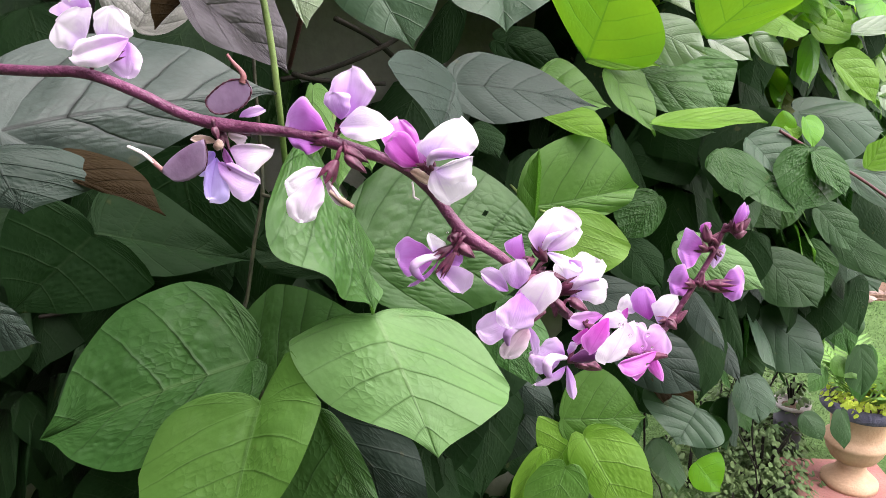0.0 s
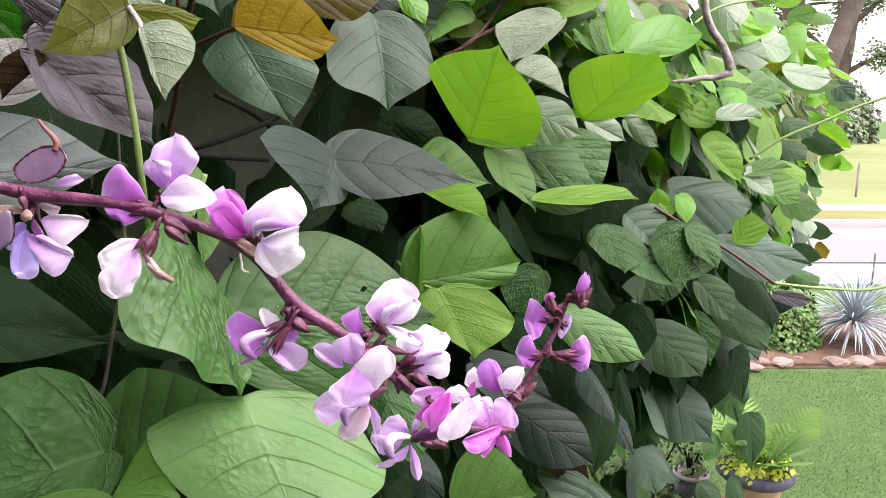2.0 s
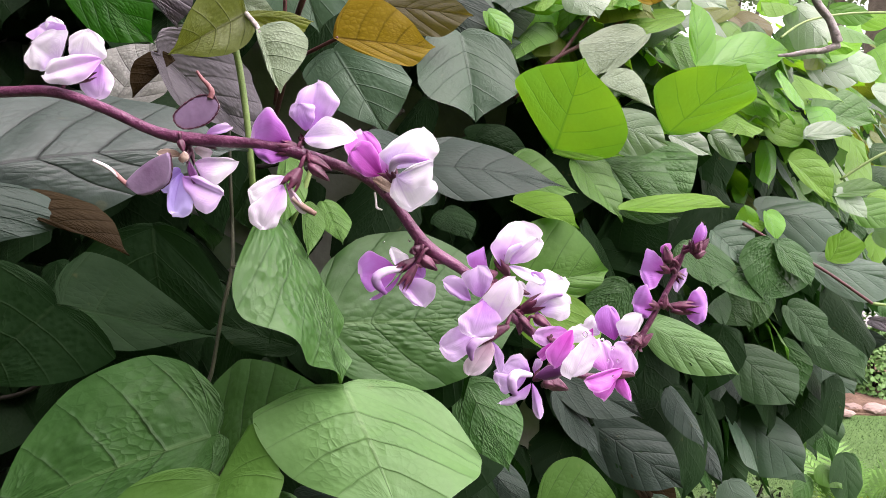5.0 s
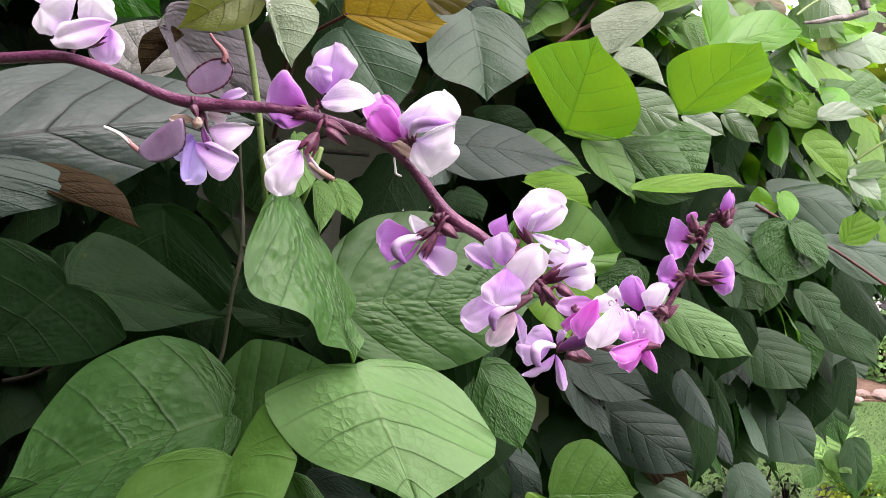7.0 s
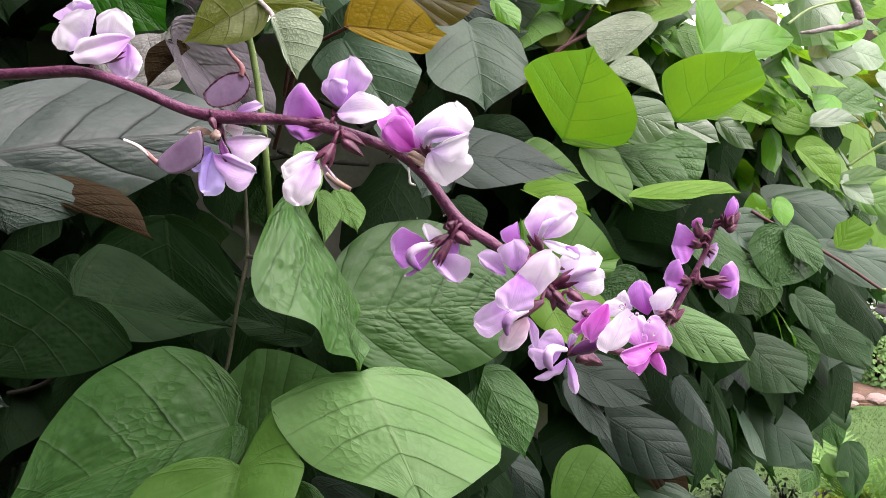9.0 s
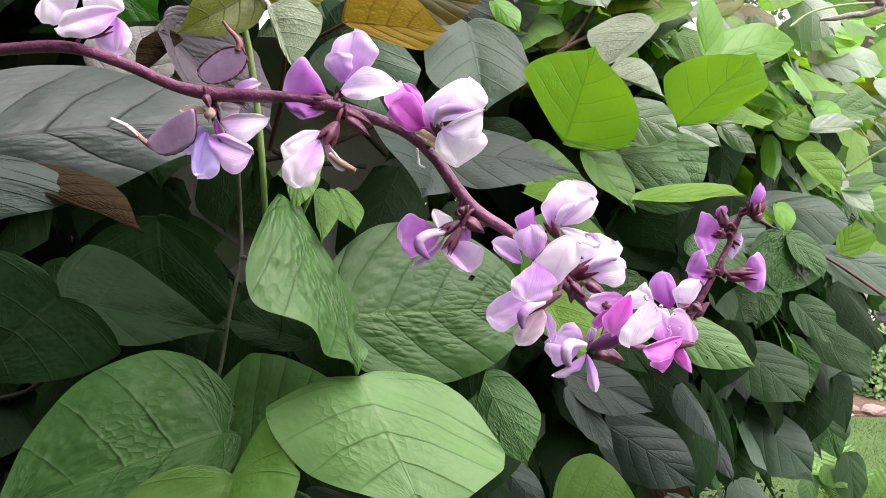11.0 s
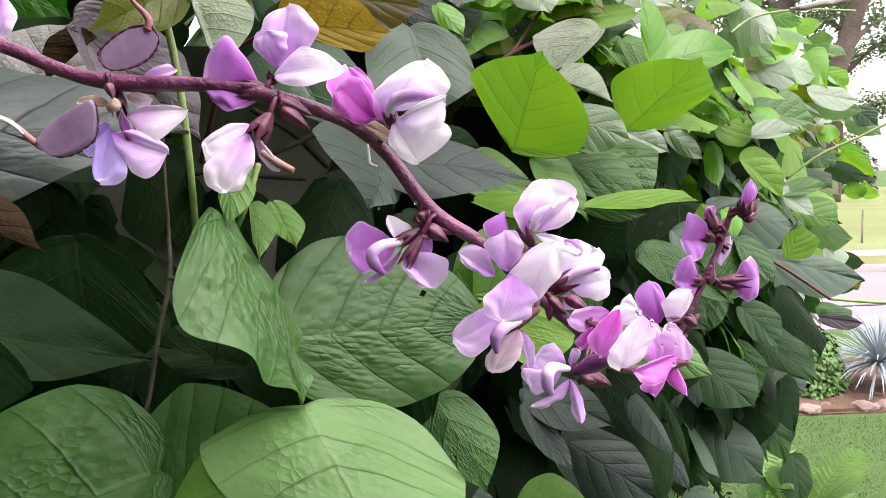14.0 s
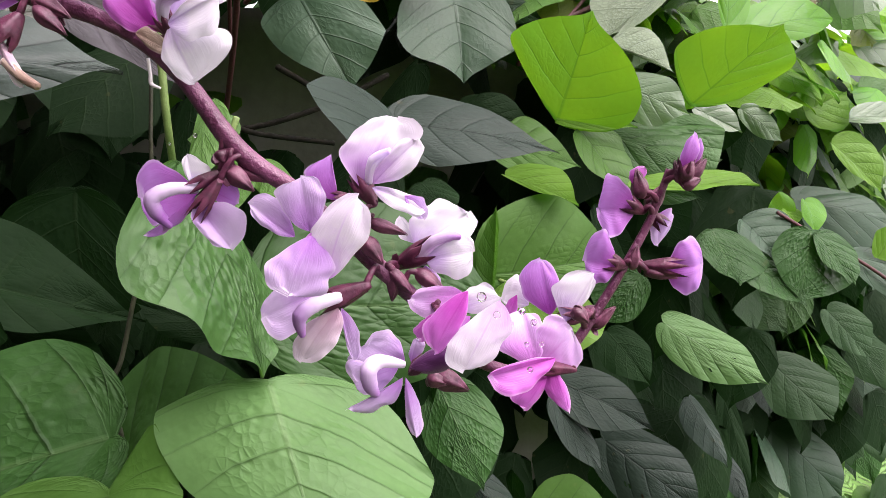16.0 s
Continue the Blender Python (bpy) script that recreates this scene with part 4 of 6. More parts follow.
leaf("pale", (0.185, 0.98, 1.738), (0.216, 0.96, 1.693), (0.173, 0.97, 1.706), (0.234, 0.98, 1.726))
leaf("fresh", (0.157, 1, 1.742), (0.114, 0.98, 1.715), (0.134, 1, 1.744), (0.148, 0.98, 1.708))
leaf("olive", (0.481, 1.25, 1.765), (0.388, 1.22, 1.744), (0.441, 1.25, 1.772), (0.428, 1.22, 1.727))
leaf("olivebrown", (0.495, 1.3, 1.756), (0.548, 1.28, 1.707), (0.481, 1.28, 1.721), (0.555, 1.3, 1.745))
leaf("bright", (0.59, 1.45, 1.794), (0.643, 1.45, 1.839), (0.599, 1.45, 1.825), (0.647, 1.45, 1.802))
leaf("light", (0.722, 1.6, 1.886), (0.781, 1.6, 1.827), (0.722, 1.6, 1.852), (0.778, 1.6, 1.876))
leaf("light", (0.82, 1.7, 1.857), (0.762, 1.7, 1.837), (0.788, 1.7, 1.865), (0.791, 1.7, 1.829))
leaf("mid", (0.834, 1.7, 1.844), (0.927, 1.7, 1.825), (0.879, 1.7, 1.856), (0.877, 1.7, 1.805))
leaf("fresh", (0.947, 1.8, 1.83), (1.026, 1.8, 1.846), (0.981, 1.8, 1.857), (0.989, 1.8, 1.814))
leaf("mid", (0.958, 1.75, 1.78), (1.03, 1.75, 1.798), (0.997, 1.75, 1.815), (0.992, 1.75, 1.761))
leaf("bright", (0.976, 1.7, 1.713), (1.037, 1.7, 1.684), (1.026, 1.7, 1.718), (0.981, 1.7, 1.674))
leaf("pale", (0.836, 1.5, 1.648), (0.969, 1.55, 1.634), (0.918, 1.55, 1.663), (0.886, 1.5, 1.609))
leaf("pale", (0.605, 1.25, 1.549), (0.699, 1.28, 1.556), (0.649, 1.27, 1.576), (0.641, 1.25, 1.546))
leaf("sage", (1.114, 1.8, 1.636), (1.17, 1.8, 1.596), (1.164, 1.8, 1.632), (1.119, 1.8, 1.597))
leaf("pale", (0.675, 1.6, 1.874), (0.621, 1.6, 1.848), (0.648, 1.6, 1.872), (0.655, 1.6, 1.844))
leaf("fresh", (0.556, 1.5, 1.857), (0.533, 1.5, 1.824), (0.524, 1.5, 1.85), (0.562, 1.5, 1.83))
leaf("pale", (0.52, 1.2, 1.629), (0.477, 1.18, 1.601), (0.488, 1.2, 1.632), (0.514, 1.18, 1.601))
leaf("light", (0.458, 1.15, 1.634), (0.417, 1.13, 1.607), (0.431, 1.15, 1.634), (0.448, 1.13, 1.606))
leaf("sage", (0.28, 1.05, 1.734), (0.225, 1, 1.68), (0.236, 1.02, 1.718), (0.267, 1.02, 1.686))
leaf("pale", (0.145, 1.08, 1.798), (0.104, 1.05, 1.768), (0.112, 1.06, 1.792), (0.14, 1.05, 1.763))
leaf("light", (0.222, 1.1, 1.826), (0.273, 1.1, 1.842), (0.248, 1.1, 1.851), (0.252, 1.1, 1.819))

# leaves that hang towards the urn and along the hedge's outer edge
leaf("dusky", (1.091, 2.000, 0.690), (1.080, 1.970, 0.520), (1.035, 1.985, 0.609), (1.126, 2.000, 0.628), n=24, m=9)
leaf("sage", (0.652, 1.600, 0.934), (0.784, 1.570, 0.800), (0.649, 1.585, 0.844), (0.750, 1.600, 0.899), n=24, m=9)
leaf("dusky", (0.826, 1.700, 0.944), (0.888, 1.670, 0.807), (0.818, 1.685, 0.868), (0.903, 1.700, 0.892), n=24, m=9)
leaf("sage", (0.567, 1.400, 0.871), (0.584, 1.370, 0.782), (0.532, 1.385, 0.829), (0.622, 1.400, 0.818), n=24, m=9)
leaf("mid", (0.774, 1.750, 0.889), (0.848, 1.720, 0.807), (0.782, 1.735, 0.825), (0.850, 1.750, 0.873), n=24, m=9)
leaf("slate", (0.346, 1.050, 1.174), (0.391, 1.020, 1.095), (0.336, 1.035, 1.139), (0.380, 1.050, 1.137), n=24, m=9)
leaf("slate", (0.424, 1.150, 1.057), (0.453, 1.120, 0.998), (0.414, 1.135, 1.030), (0.451, 1.150, 1.032), n=24, m=9)
leaf("half_shade", (0.635, 1.500, 1.163), (0.720, 1.470, 1.001), (0.594, 1.485, 1.079), (0.736, 1.500, 1.081), n=24, m=9)
leaf("half_shade", (0.707, 1.500, 1.183), (0.850, 1.470, 1.059), (0.731, 1.485, 1.105), (0.815, 1.500, 1.154), n=24, m=9)
leaf("sage", (0.797, 1.600, 1.071), (0.877, 1.570, 1.005), (0.799, 1.585, 1.020), (0.879, 1.600, 1.050), n=24, m=9)
leaf("half_shade", (0.906, 1.800, 1.087), (0.996, 1.770, 0.990), (0.906, 1.785, 1.031), (1.007, 1.800, 1.057), n=24, m=9)
leaf("mid", (0.960, 1.900, 0.695), (1.014, 1.870, 0.649), (0.955, 1.885, 0.658), (1.014, 1.900, 0.681), n=24, m=9)
leaf("green", (0.934, 1.900, 0.667), (0.892, 1.870, 0.605), (0.890, 1.885, 0.650), (0.949, 1.900, 0.618), n=24, m=9)
leaf("bright", (0.390, 1.100, 0.856), (0.425, 1.070, 0.821), (0.384, 1.085, 0.822), (0.427, 1.100, 0.877), n=24, m=9)
leaf("pale", (1.067, 1.900, 1.331), (1.159, 1.870, 1.314), (1.099, 1.885, 1.364), (1.110, 1.900, 1.280), n=24, m=9)
leaf("pale", (1.106, 1.900, 1.292), (1.131, 1.870, 1.239), (1.089, 1.885, 1.267), (1.161, 1.900, 1.271), n=24, m=9)
leaf("sage", (1.182, 2.000, 1.250), (1.252, 1.970, 1.236), (1.212, 1.985, 1.268), (1.228, 2.000, 1.215), n=24, m=9)
leaf("sage", (1.158, 2.000, 1.194), (1.230, 1.970, 1.166), (1.190, 1.985, 1.204), (1.196, 2.000, 1.150), n=24, m=9)
leaf("olivebrown", (1.279, 2.100, 1.176), (1.308, 2.070, 1.170), (1.286, 2.085, 1.194), (1.312, 2.100, 1.141), n=24, m=9)
leaf("bright", (1.206, 2.000, 1.531), (1.278, 1.970, 1.473), (1.247, 1.985, 1.532), (1.238, 2.000, 1.484), n=24, m=9)
leaf("fresh", (1.216, 2.000, 1.423), (1.252, 1.970, 1.446), (1.212, 1.985, 1.457), (1.264, 2.000, 1.417), n=24, m=9)
leaf("fresh", (1.261, 2.000, 1.417), (1.282, 1.970, 1.431), (1.252, 1.985, 1.457), (1.302, 2.000, 1.414), n=24, m=9)
leaf("sage", (1.164, 2.000, 1.498), (1.261, 1.970, 1.467), (1.194, 1.985, 1.514), (1.205, 2.000, 1.453), n=24, m=9)
leaf("pale", (1.216, 2.000, 1.629), (1.292, 1.970, 1.579), (1.272, 1.985, 1.632), (1.232, 2.000, 1.585), n=24, m=9)
leaf("pale", (0.974, 1.800, 1.660), (1.121, 1.770, 1.630), (1.040, 1.785, 1.676), (1.049, 1.800, 1.614), n=24, m=9)
leaf("fresh", (0.984, 1.800, 1.434), (1.048, 1.770, 1.384), (0.982, 1.785, 1.391), (1.056, 1.800, 1.426), n=24, m=9)
leaf("half_shade", (1.023, 1.900, 1.485), (1.102, 1.870, 1.444), (1.030, 1.885, 1.443), (1.107, 1.900, 1.483), n=24, m=9)
leaf("green", (0.968, 1.800, 1.447), (1.039, 1.770, 1.351), (0.953, 1.785, 1.393), (1.041, 1.800, 1.407), n=24, m=9)
leaf("dusky", (1.095, 2.000, 1.542), (1.166, 1.970, 1.499), (1.093, 1.985, 1.501), (1.173, 2.000, 1.540), n=24, m=9)
leaf("dusky", (1.257, 2.200, 1.077), (1.338, 2.170, 1.030), (1.259, 2.185, 1.034), (1.345, 2.200, 1.067), n=24, m=9)
leaf("slate", (1.063, 2.000, 1.037), (1.165, 1.970, 1.025), (1.106, 1.985, 1.057), (1.111, 2.000, 0.993), n=24, m=9)
leaf("fresh", (1.177, 2.100, 1.302), (1.141, 2.070, 1.206), (1.128, 2.085, 1.267), (1.208, 2.100, 1.252), n=24, m=9)

leaf("dusky", (0.056, 0.660, 1.298), (0.095, 0.630, 1.226), (0.047, 0.640, 1.258), (0.107, 0.660, 1.272))
leaf("slate", (0.162, 0.860, 1.248), (0.263, 0.840, 1.206), (0.188, 0.830, 1.210), (0.222, 0.870, 1.252))
leaf("slate", (0.157, 0.840, 1.235), (0.208, 0.820, 1.164), (0.165, 0.820, 1.196), (0.197, 0.840, 1.199))
leaf("dark", (0.224, 0.950, 1.282), (0.273, 0.930, 1.226), (0.220, 0.930, 1.245), (0.269, 0.950, 1.271))

tube("stalk", "stalk", [(-0.2745, 0.33, 1.5312), (-0.1814, 0.295, 1.5401), (-0.1198, 0.272, 1.5401), (-0.0965, 0.268, 1.5394), (-0.0749, 0.264, 1.5327), (-0.055, 0.262, 1.5241), (-0.0391, 0.26, 1.5208), (-0.0118, 0.255, 1.5187), (0.005, 0.254, 1.5148), (0.0253, 0.256, 1.5076), (0.0372, 0.26, 1.4974), (0.0497, 0.263, 1.4804), (0.065, 0.264, 1.4696), (0.0808, 0.268, 1.4541), (0.0964, 0.272, 1.4398), (0.1076, 0.278, 1.427), (0.1225, 0.284, 1.4229), (0.1314, 0.287, 1.4294), (0.1387, 0.29, 1.4399), (0.1446, 0.292, 1.4498), (0.1517, 0.294, 1.4635), (0.1563, 0.294, 1.4772)], (0.0024, 0.0024, 0.0022, 0.0022, 0.0021, 0.0021, 0.0026, 0.0019, 0.0024, 0.0020, 0.0020, 0.0025, 0.0020, 0.0022, 0.0019, 0.0017, 0.0015, 0.0014, 0.0013, 0.0012, 0.0011, 0.0010))
flower = bloom((-0.0915, 0.2720, 1.5434), (-0.0848, 0.2705, 1.5461), 0.0018, "flower")
petal(flower, "white", (-0.0897, 0.2740, 1.5517), (-0.0843, 0.2720, 1.5642), (-0.0948, 0.2740, 1.5568), (-0.0780, 0.2740, 1.5543), 0.25, blunt=2.4)
petal(flower, "white", (-0.0974, 0.2720, 1.5509), (-0.1062, 0.2700, 1.5586), (-0.0928, 0.2720, 1.5625), (-0.1069, 0.2720, 1.5481), 0.2, blunt=2.6)
petal(flower, "lilac", (-0.0971, 0.2760, 1.5598), (-0.1064, 0.2760, 1.5662), (-0.0955, 0.2760, 1.5659), (-0.1098, 0.2760, 1.5615), 0.1)
petal(flower, "blush", (-0.0770, 0.2680, 1.5520), (-0.0987, 0.2640, 1.5457), (-0.0901, 0.2650, 1.5535), (-0.0855, 0.2640, 1.5427), 0.3, roll=0.3)
petal(flower, "lilac", (-0.0823, 0.2750, 1.5515), (-0.0819, 0.2730, 1.5374), (-0.0913, 0.2750, 1.5437), (-0.0769, 0.2750, 1.5461), 0.2)
petal(flower, "white", (-0.0974, 0.2760, 1.5625), (-0.1009, 0.2760, 1.5700), (-0.1031, 0.2760, 1.5661), (-0.0948, 0.2760, 1.5650), 0.1)
flower = bloom((-0.0420, 0.2630, 1.5202), (-0.0414, 0.2615, 1.5138), 0.0019, "flower")
petal(flower, "blush", (-0.0393, 0.2620, 1.5116), (-0.0211, 0.2580, 1.5124), (-0.0315, 0.2600, 1.5144), (-0.0310, 0.2560, 1.5036), 0.35, roll=0.3, blunt=1.7)
petal(flower, "lilac", (-0.0444, 0.2620, 1.5065), (-0.0266, 0.2560, 1.4996), (-0.0319, 0.2560, 1.5055), (-0.0355, 0.2550, 1.4938), 0.35, roll=0.35, blunt=2.3)
petal(flower, "blue", (-0.0455, 0.2640, 1.5080), (-0.0482, 0.2600, 1.4920), (-0.0504, 0.2600, 1.4981), (-0.0392, 0.2580, 1.4953), 0.25, blunt=2.8)
petal(flower, "blue", (-0.0471, 0.2670, 1.5089), (-0.0564, 0.2670, 1.5041), (-0.0500, 0.2670, 1.5101), (-0.0519, 0.2670, 1.4996), 0.2)
petal(flower, "plum", (-0.0401, 0.2590, 1.5125), (-0.0376, 0.2590, 1.5030), (-0.0408, 0.2590, 1.5073), (-0.0371, 0.2590, 1.5072), 0.4)
petal(flower, "lilac", (-0.0372, 0.2690, 1.5228), (-0.0269, 0.2690, 1.5257), (-0.0319, 0.2690, 1.5270), (-0.0304, 0.2690, 1.5233), 0.1)
petal(flower, "tan", (-0.0431, 0.2600, 1.5144), (-0.0531, 0.2600, 1.5156), (-0.0482, 0.2600, 1.5174), (-0.0479, 0.2600, 1.5139), 0.3)
petal(flower, "tan", (-0.0437, 0.2570, 1.5132), (-0.0395, 0.2570, 1.5138), (-0.0416, 0.2570, 1.5159), (-0.0417, 0.2570, 1.5118), 0.8, fold=0.0)
petal(flower, "pale", (-0.0396, 0.2620, 1.5173), (-0.0322, 0.2620, 1.5156), (-0.0360, 0.2620, 1.5182), (-0.0359, 0.2620, 1.5136), 0.3)
bud = bloom((-0.0431, 0.2580, 1.5207), (-0.0414, 0.2570, 1.5159), 0.0016, "bud")
bud = bloom((-0.0374, 0.2600, 1.5212), (-0.0298, 0.2590, 1.5171), 0.0018, "bud")
flower = bloom((0.0047, 0.2560, 1.5164), (-0.0021, 0.2545, 1.5172), 0.0027, "flower")
petal(flower, "violet", (0.0013, 0.2570, 1.5166), (-0.0149, 0.2570, 1.5198), (-0.0058, 0.2520, 1.5304), (-0.0076, 0.2520, 1.5116), 0.35, fold=0.05, blunt=2.2)
petal(flower, "violet", (0.0008, 0.2575, 1.5153), (-0.0123, 0.2565, 1.5142), (-0.0109, 0.2575, 1.5187), (-0.0079, 0.2575, 1.5114), 0.2)
flower = bloom((0.0050, 0.2570, 1.5189), (0.0051, 0.2555, 1.5211), 0.0017, "flower")
petal(flower, "lilac", (0.0067, 0.2580, 1.5240), (0.0097, 0.2600, 1.5418), (0.0004, 0.2550, 1.5313), (0.0180, 0.2570, 1.5334), 0.25, blunt=1.8, fold=0.3)
petal(flower, "lilac", (0.0058, 0.2560, 1.5235), (0.0034, 0.2540, 1.5334), (0.0002, 0.2560, 1.5294), (0.0103, 0.2530, 1.5307), 0.25, fold=0.1)
petal(flower, "white", (0.0052, 0.2550, 1.5210), (0.0257, 0.2490, 1.5204), (0.0161, 0.2540, 1.5276), (0.0121, 0.2490, 1.5165), 0.25, blunt=1.8, fold=0.12)
flower = bloom((0.0051, 0.2500, 1.5098), (0.0015, 0.2485, 1.5045), 0.0027, "flower")
petal(flower, "white", (-0.0005, 0.2500, 1.5068), (-0.0140, 0.2480, 1.5013), (-0.0087, 0.2500, 1.5063), (-0.0094, 0.2470, 1.4962), 0.3)
petal(flower, "blush", (-0.0011, 0.2480, 1.5039), (-0.0083, 0.2440, 1.4882), (-0.0123, 0.2460, 1.4959), (0.0001, 0.2450, 1.4942), 0.3, blunt=3.0, fold=0.12)
petal(flower, "pale", (-0.0003, 0.2490, 1.5053), (0.0082, 0.2450, 1.4948), (0.0035, 0.2490, 1.5005), (0.0010, 0.2490, 1.4982), 0.3, roll=0.4)
keel(flower, "tan", [(0.0026, 0.2470, 1.4991), (0.0071, 0.2460, 1.4957), (0.0113, 0.2455, 1.4934)], (0.0010, 0.0012, 0.0009))
bud = bloom((0.0071, 0.2520, 1.5139), (0.0157, 0.2510, 1.5092), 0.0022, "bud")
bud = bloom((0.0077, 0.2510, 1.5115), (0.0151, 0.2500, 1.5055), 0.0022, "bud")
bud = bloom((0.0081, 0.2540, 1.5127), (0.0131, 0.2530, 1.5081), 0.0018, "bud")
flower = bloom((0.0392, 0.2580, 1.5058), (0.0341, 0.2565, 1.5069), 0.0018, "flower")
petal(flower, "magenta", (0.0349, 0.2590, 1.5066), (0.0261, 0.2590, 1.5237), (0.0205, 0.2560, 1.5155), (0.0340, 0.2580, 1.5170), 0.35, blunt=2.2, fold=0.05)
petal(flower, "magenta", (0.0342, 0.2560, 1.5069), (0.0245, 0.2540, 1.5176), (0.0224, 0.2540, 1.5102), (0.0315, 0.2530, 1.5176), 0.3, fold=0.2)
petal(flower, "pink", (0.0362, 0.2560, 1.5064), (0.0352, 0.2560, 1.5161), (0.0323, 0.2560, 1.5117), (0.0382, 0.2560, 1.5122), 0.3)
flower = bloom((0.0399, 0.2520, 1.5041), (0.0385, 0.2505, 1.5081), 0.0018, "flower")
petal(flower, "white", (0.0387, 0.2530, 1.5096), (0.0490, 0.2560, 1.5241), (0.0353, 0.2520, 1.5164), (0.0536, 0.2500, 1.5133), 0.4, blunt=2.4, fold=0.08)
keel(flower, "horn", [(0.0382, 0.2500, 1.5081), (0.0403, 0.2470, 1.5122), (0.0463, 0.2450, 1.5134), (0.0527, 0.2460, 1.5123)], (0.0010, 0.0018, 0.0019, 0.0008))
petal(flower, "white", (0.0399, 0.2500, 1.5077), (0.0460, 0.2480, 1.4946), (0.0387, 0.2500, 1.4997), (0.0547, 0.2460, 1.5038), 0.3, blunt=2.2, fold=0.2)
petal(flower, "white", (0.0408, 0.2470, 1.5069), (0.0540, 0.2430, 1.5124), (0.0454, 0.2440, 1.5102), (0.0505, 0.2430, 1.5028), 0.25, fold=0.3, roll=0.2)
petal(flower, "tan", (0.0312, 0.2510, 1.5057), (0.0389, 0.2510, 1.5021), (0.0350, 0.2510, 1.5066), (0.0352, 0.2510, 1.5019), 0.5)
flower = bloom((0.0464, 0.2610, 1.4756), (0.0411, 0.2595, 1.4723), 0.0017, "flower")
petal(flower, "violet", (0.0385, 0.2650, 1.4702), (0.0236, 0.2650, 1.4685), (0.0289, 0.2650, 1.4769), (0.0297, 0.2630, 1.4615), 0.25, blunt=2.6)
petal(flower, "white", (0.0388, 0.2620, 1.4717), (0.0361, 0.2640, 1.4792), (0.0361, 0.2620, 1.4754), (0.0431, 0.2620, 1.4753), 0.2, blunt=1.7)
keel(flower, "horn", [(0.0408, 0.2600, 1.4712), (0.0357, 0.2570, 1.4712), (0.0318, 0.2550, 1.4691), (0.0320, 0.2560, 1.4657), (0.0348, 0.2580, 1.4621)], (0.0011, 0.0016, 0.0019, 0.0018, 0.0008))
petal(flower, "violet", (0.0404, 0.2590, 1.4699), (0.0290, 0.2560, 1.4604), (0.0375, 0.2590, 1.4661), (0.0337, 0.2590, 1.4609), 0.3, roll=0.3)
petal(flower, "violet", (0.0423, 0.2630, 1.4709), (0.0490, 0.2630, 1.4677), (0.0466, 0.2630, 1.4742), (0.0462, 0.2630, 1.4660), 0.2)
petal(flower, "lilac", (0.0405, 0.2600, 1.4680), (0.0492, 0.2580, 1.4573), (0.0412, 0.2580, 1.4622), (0.0537, 0.2570, 1.4655), 0.3, blunt=2.4)
flower = bloom((0.0469, 0.2590, 1.4738), (0.0424, 0.2575, 1.4671), 0.0018, "flower")
bud = bloom((0.0455, 0.2620, 1.4801), (0.0475, 0.2610, 1.4764), 0.0030, "bud")
bud = bloom((0.0475, 0.2610, 1.4761), (0.0539, 0.2600, 1.4712), 0.0025, "bud")
bud = bloom((0.0488, 0.2640, 1.4759), (0.0576, 0.2630, 1.4730), 0.0017, "bud")
flower = bloom((0.0772, 0.2640, 1.4696), (0.0742, 0.2625, 1.4688), 0.0019, "flower")
petal(flower, "violet", (0.0739, 0.2640, 1.4687), (0.0720, 0.2640, 1.4797), (0.0650, 0.2640, 1.4742), (0.0730, 0.2640, 1.4746), 0.35, blunt=1.7, fold=0.05)
flower = bloom((0.0774, 0.2520, 1.4674), (0.0729, 0.2505, 1.4644), 0.0018, "flower")
petal(flower, "lilac", (0.0674, 0.2500, 1.4613), (0.0571, 0.2500, 1.4683), (0.0634, 0.2500, 1.4700), (0.0607, 0.2500, 1.4631), 0.2, blunt=2.2)
petal(flower, "lilac", (0.0710, 0.2490, 1.4627), (0.0697, 0.2470, 1.4745), (0.0644, 0.2470, 1.4699), (0.0750, 0.2480, 1.4717), 0.3, blunt=2.8, fold=0.12)
petal(flower, "blush", (0.0761, 0.2470, 1.4526), (0.0833, 0.2430, 1.4708), (0.0723, 0.2490, 1.4617), (0.0854, 0.2430, 1.4626), 0.35, blunt=2.4, fold=0.0)
petal(flower, "lilac", (0.0721, 0.2470, 1.4619), (0.0682, 0.2430, 1.4496), (0.0635, 0.2440, 1.4551), (0.0781, 0.2440, 1.4534), 0.3, blunt=3.0, fold=0.1)
petal(flower, "pink", (0.0723, 0.2480, 1.4626), (0.0703, 0.2480, 1.4590), (0.0703, 0.2480, 1.4615), (0.0736, 0.2480, 1.4599), 0.2)
flower = bloom((0.0819, 0.2620, 1.4492), (0.0736, 0.2605, 1.4455), 0.0024, "flower")
petal(flower, "lilac", (0.0715, 0.2630, 1.4477), (0.0554, 0.2620, 1.4401), (0.0609, 0.2630, 1.4485), (0.0628, 0.2610, 1.4364), 0.25, blunt=2.6)
petal(flower, "pale", (0.0748, 0.2590, 1.4438), (0.0668, 0.2560, 1.4313), (0.0646, 0.2570, 1.4361), (0.0761, 0.2570, 1.4376), 0.3, blunt=2.4)
keel(flower, "horn", [(0.0753, 0.2590, 1.4464), (0.0702, 0.2550, 1.4451), (0.0673, 0.2530, 1.4425), (0.0677, 0.2540, 1.4377)], (0.0013, 0.0019, 0.0019, 0.0006))
petal(flower, "lilac", (0.0753, 0.2600, 1.4436), (0.0783, 0.2600, 1.4312), (0.0763, 0.2600, 1.4366), (0.0800, 0.2600, 1.4373), 0.2)
flower = bloom((0.0818, 0.2680, 1.4673), (0.0788, 0.2665, 1.4728), 0.0022, "flower")
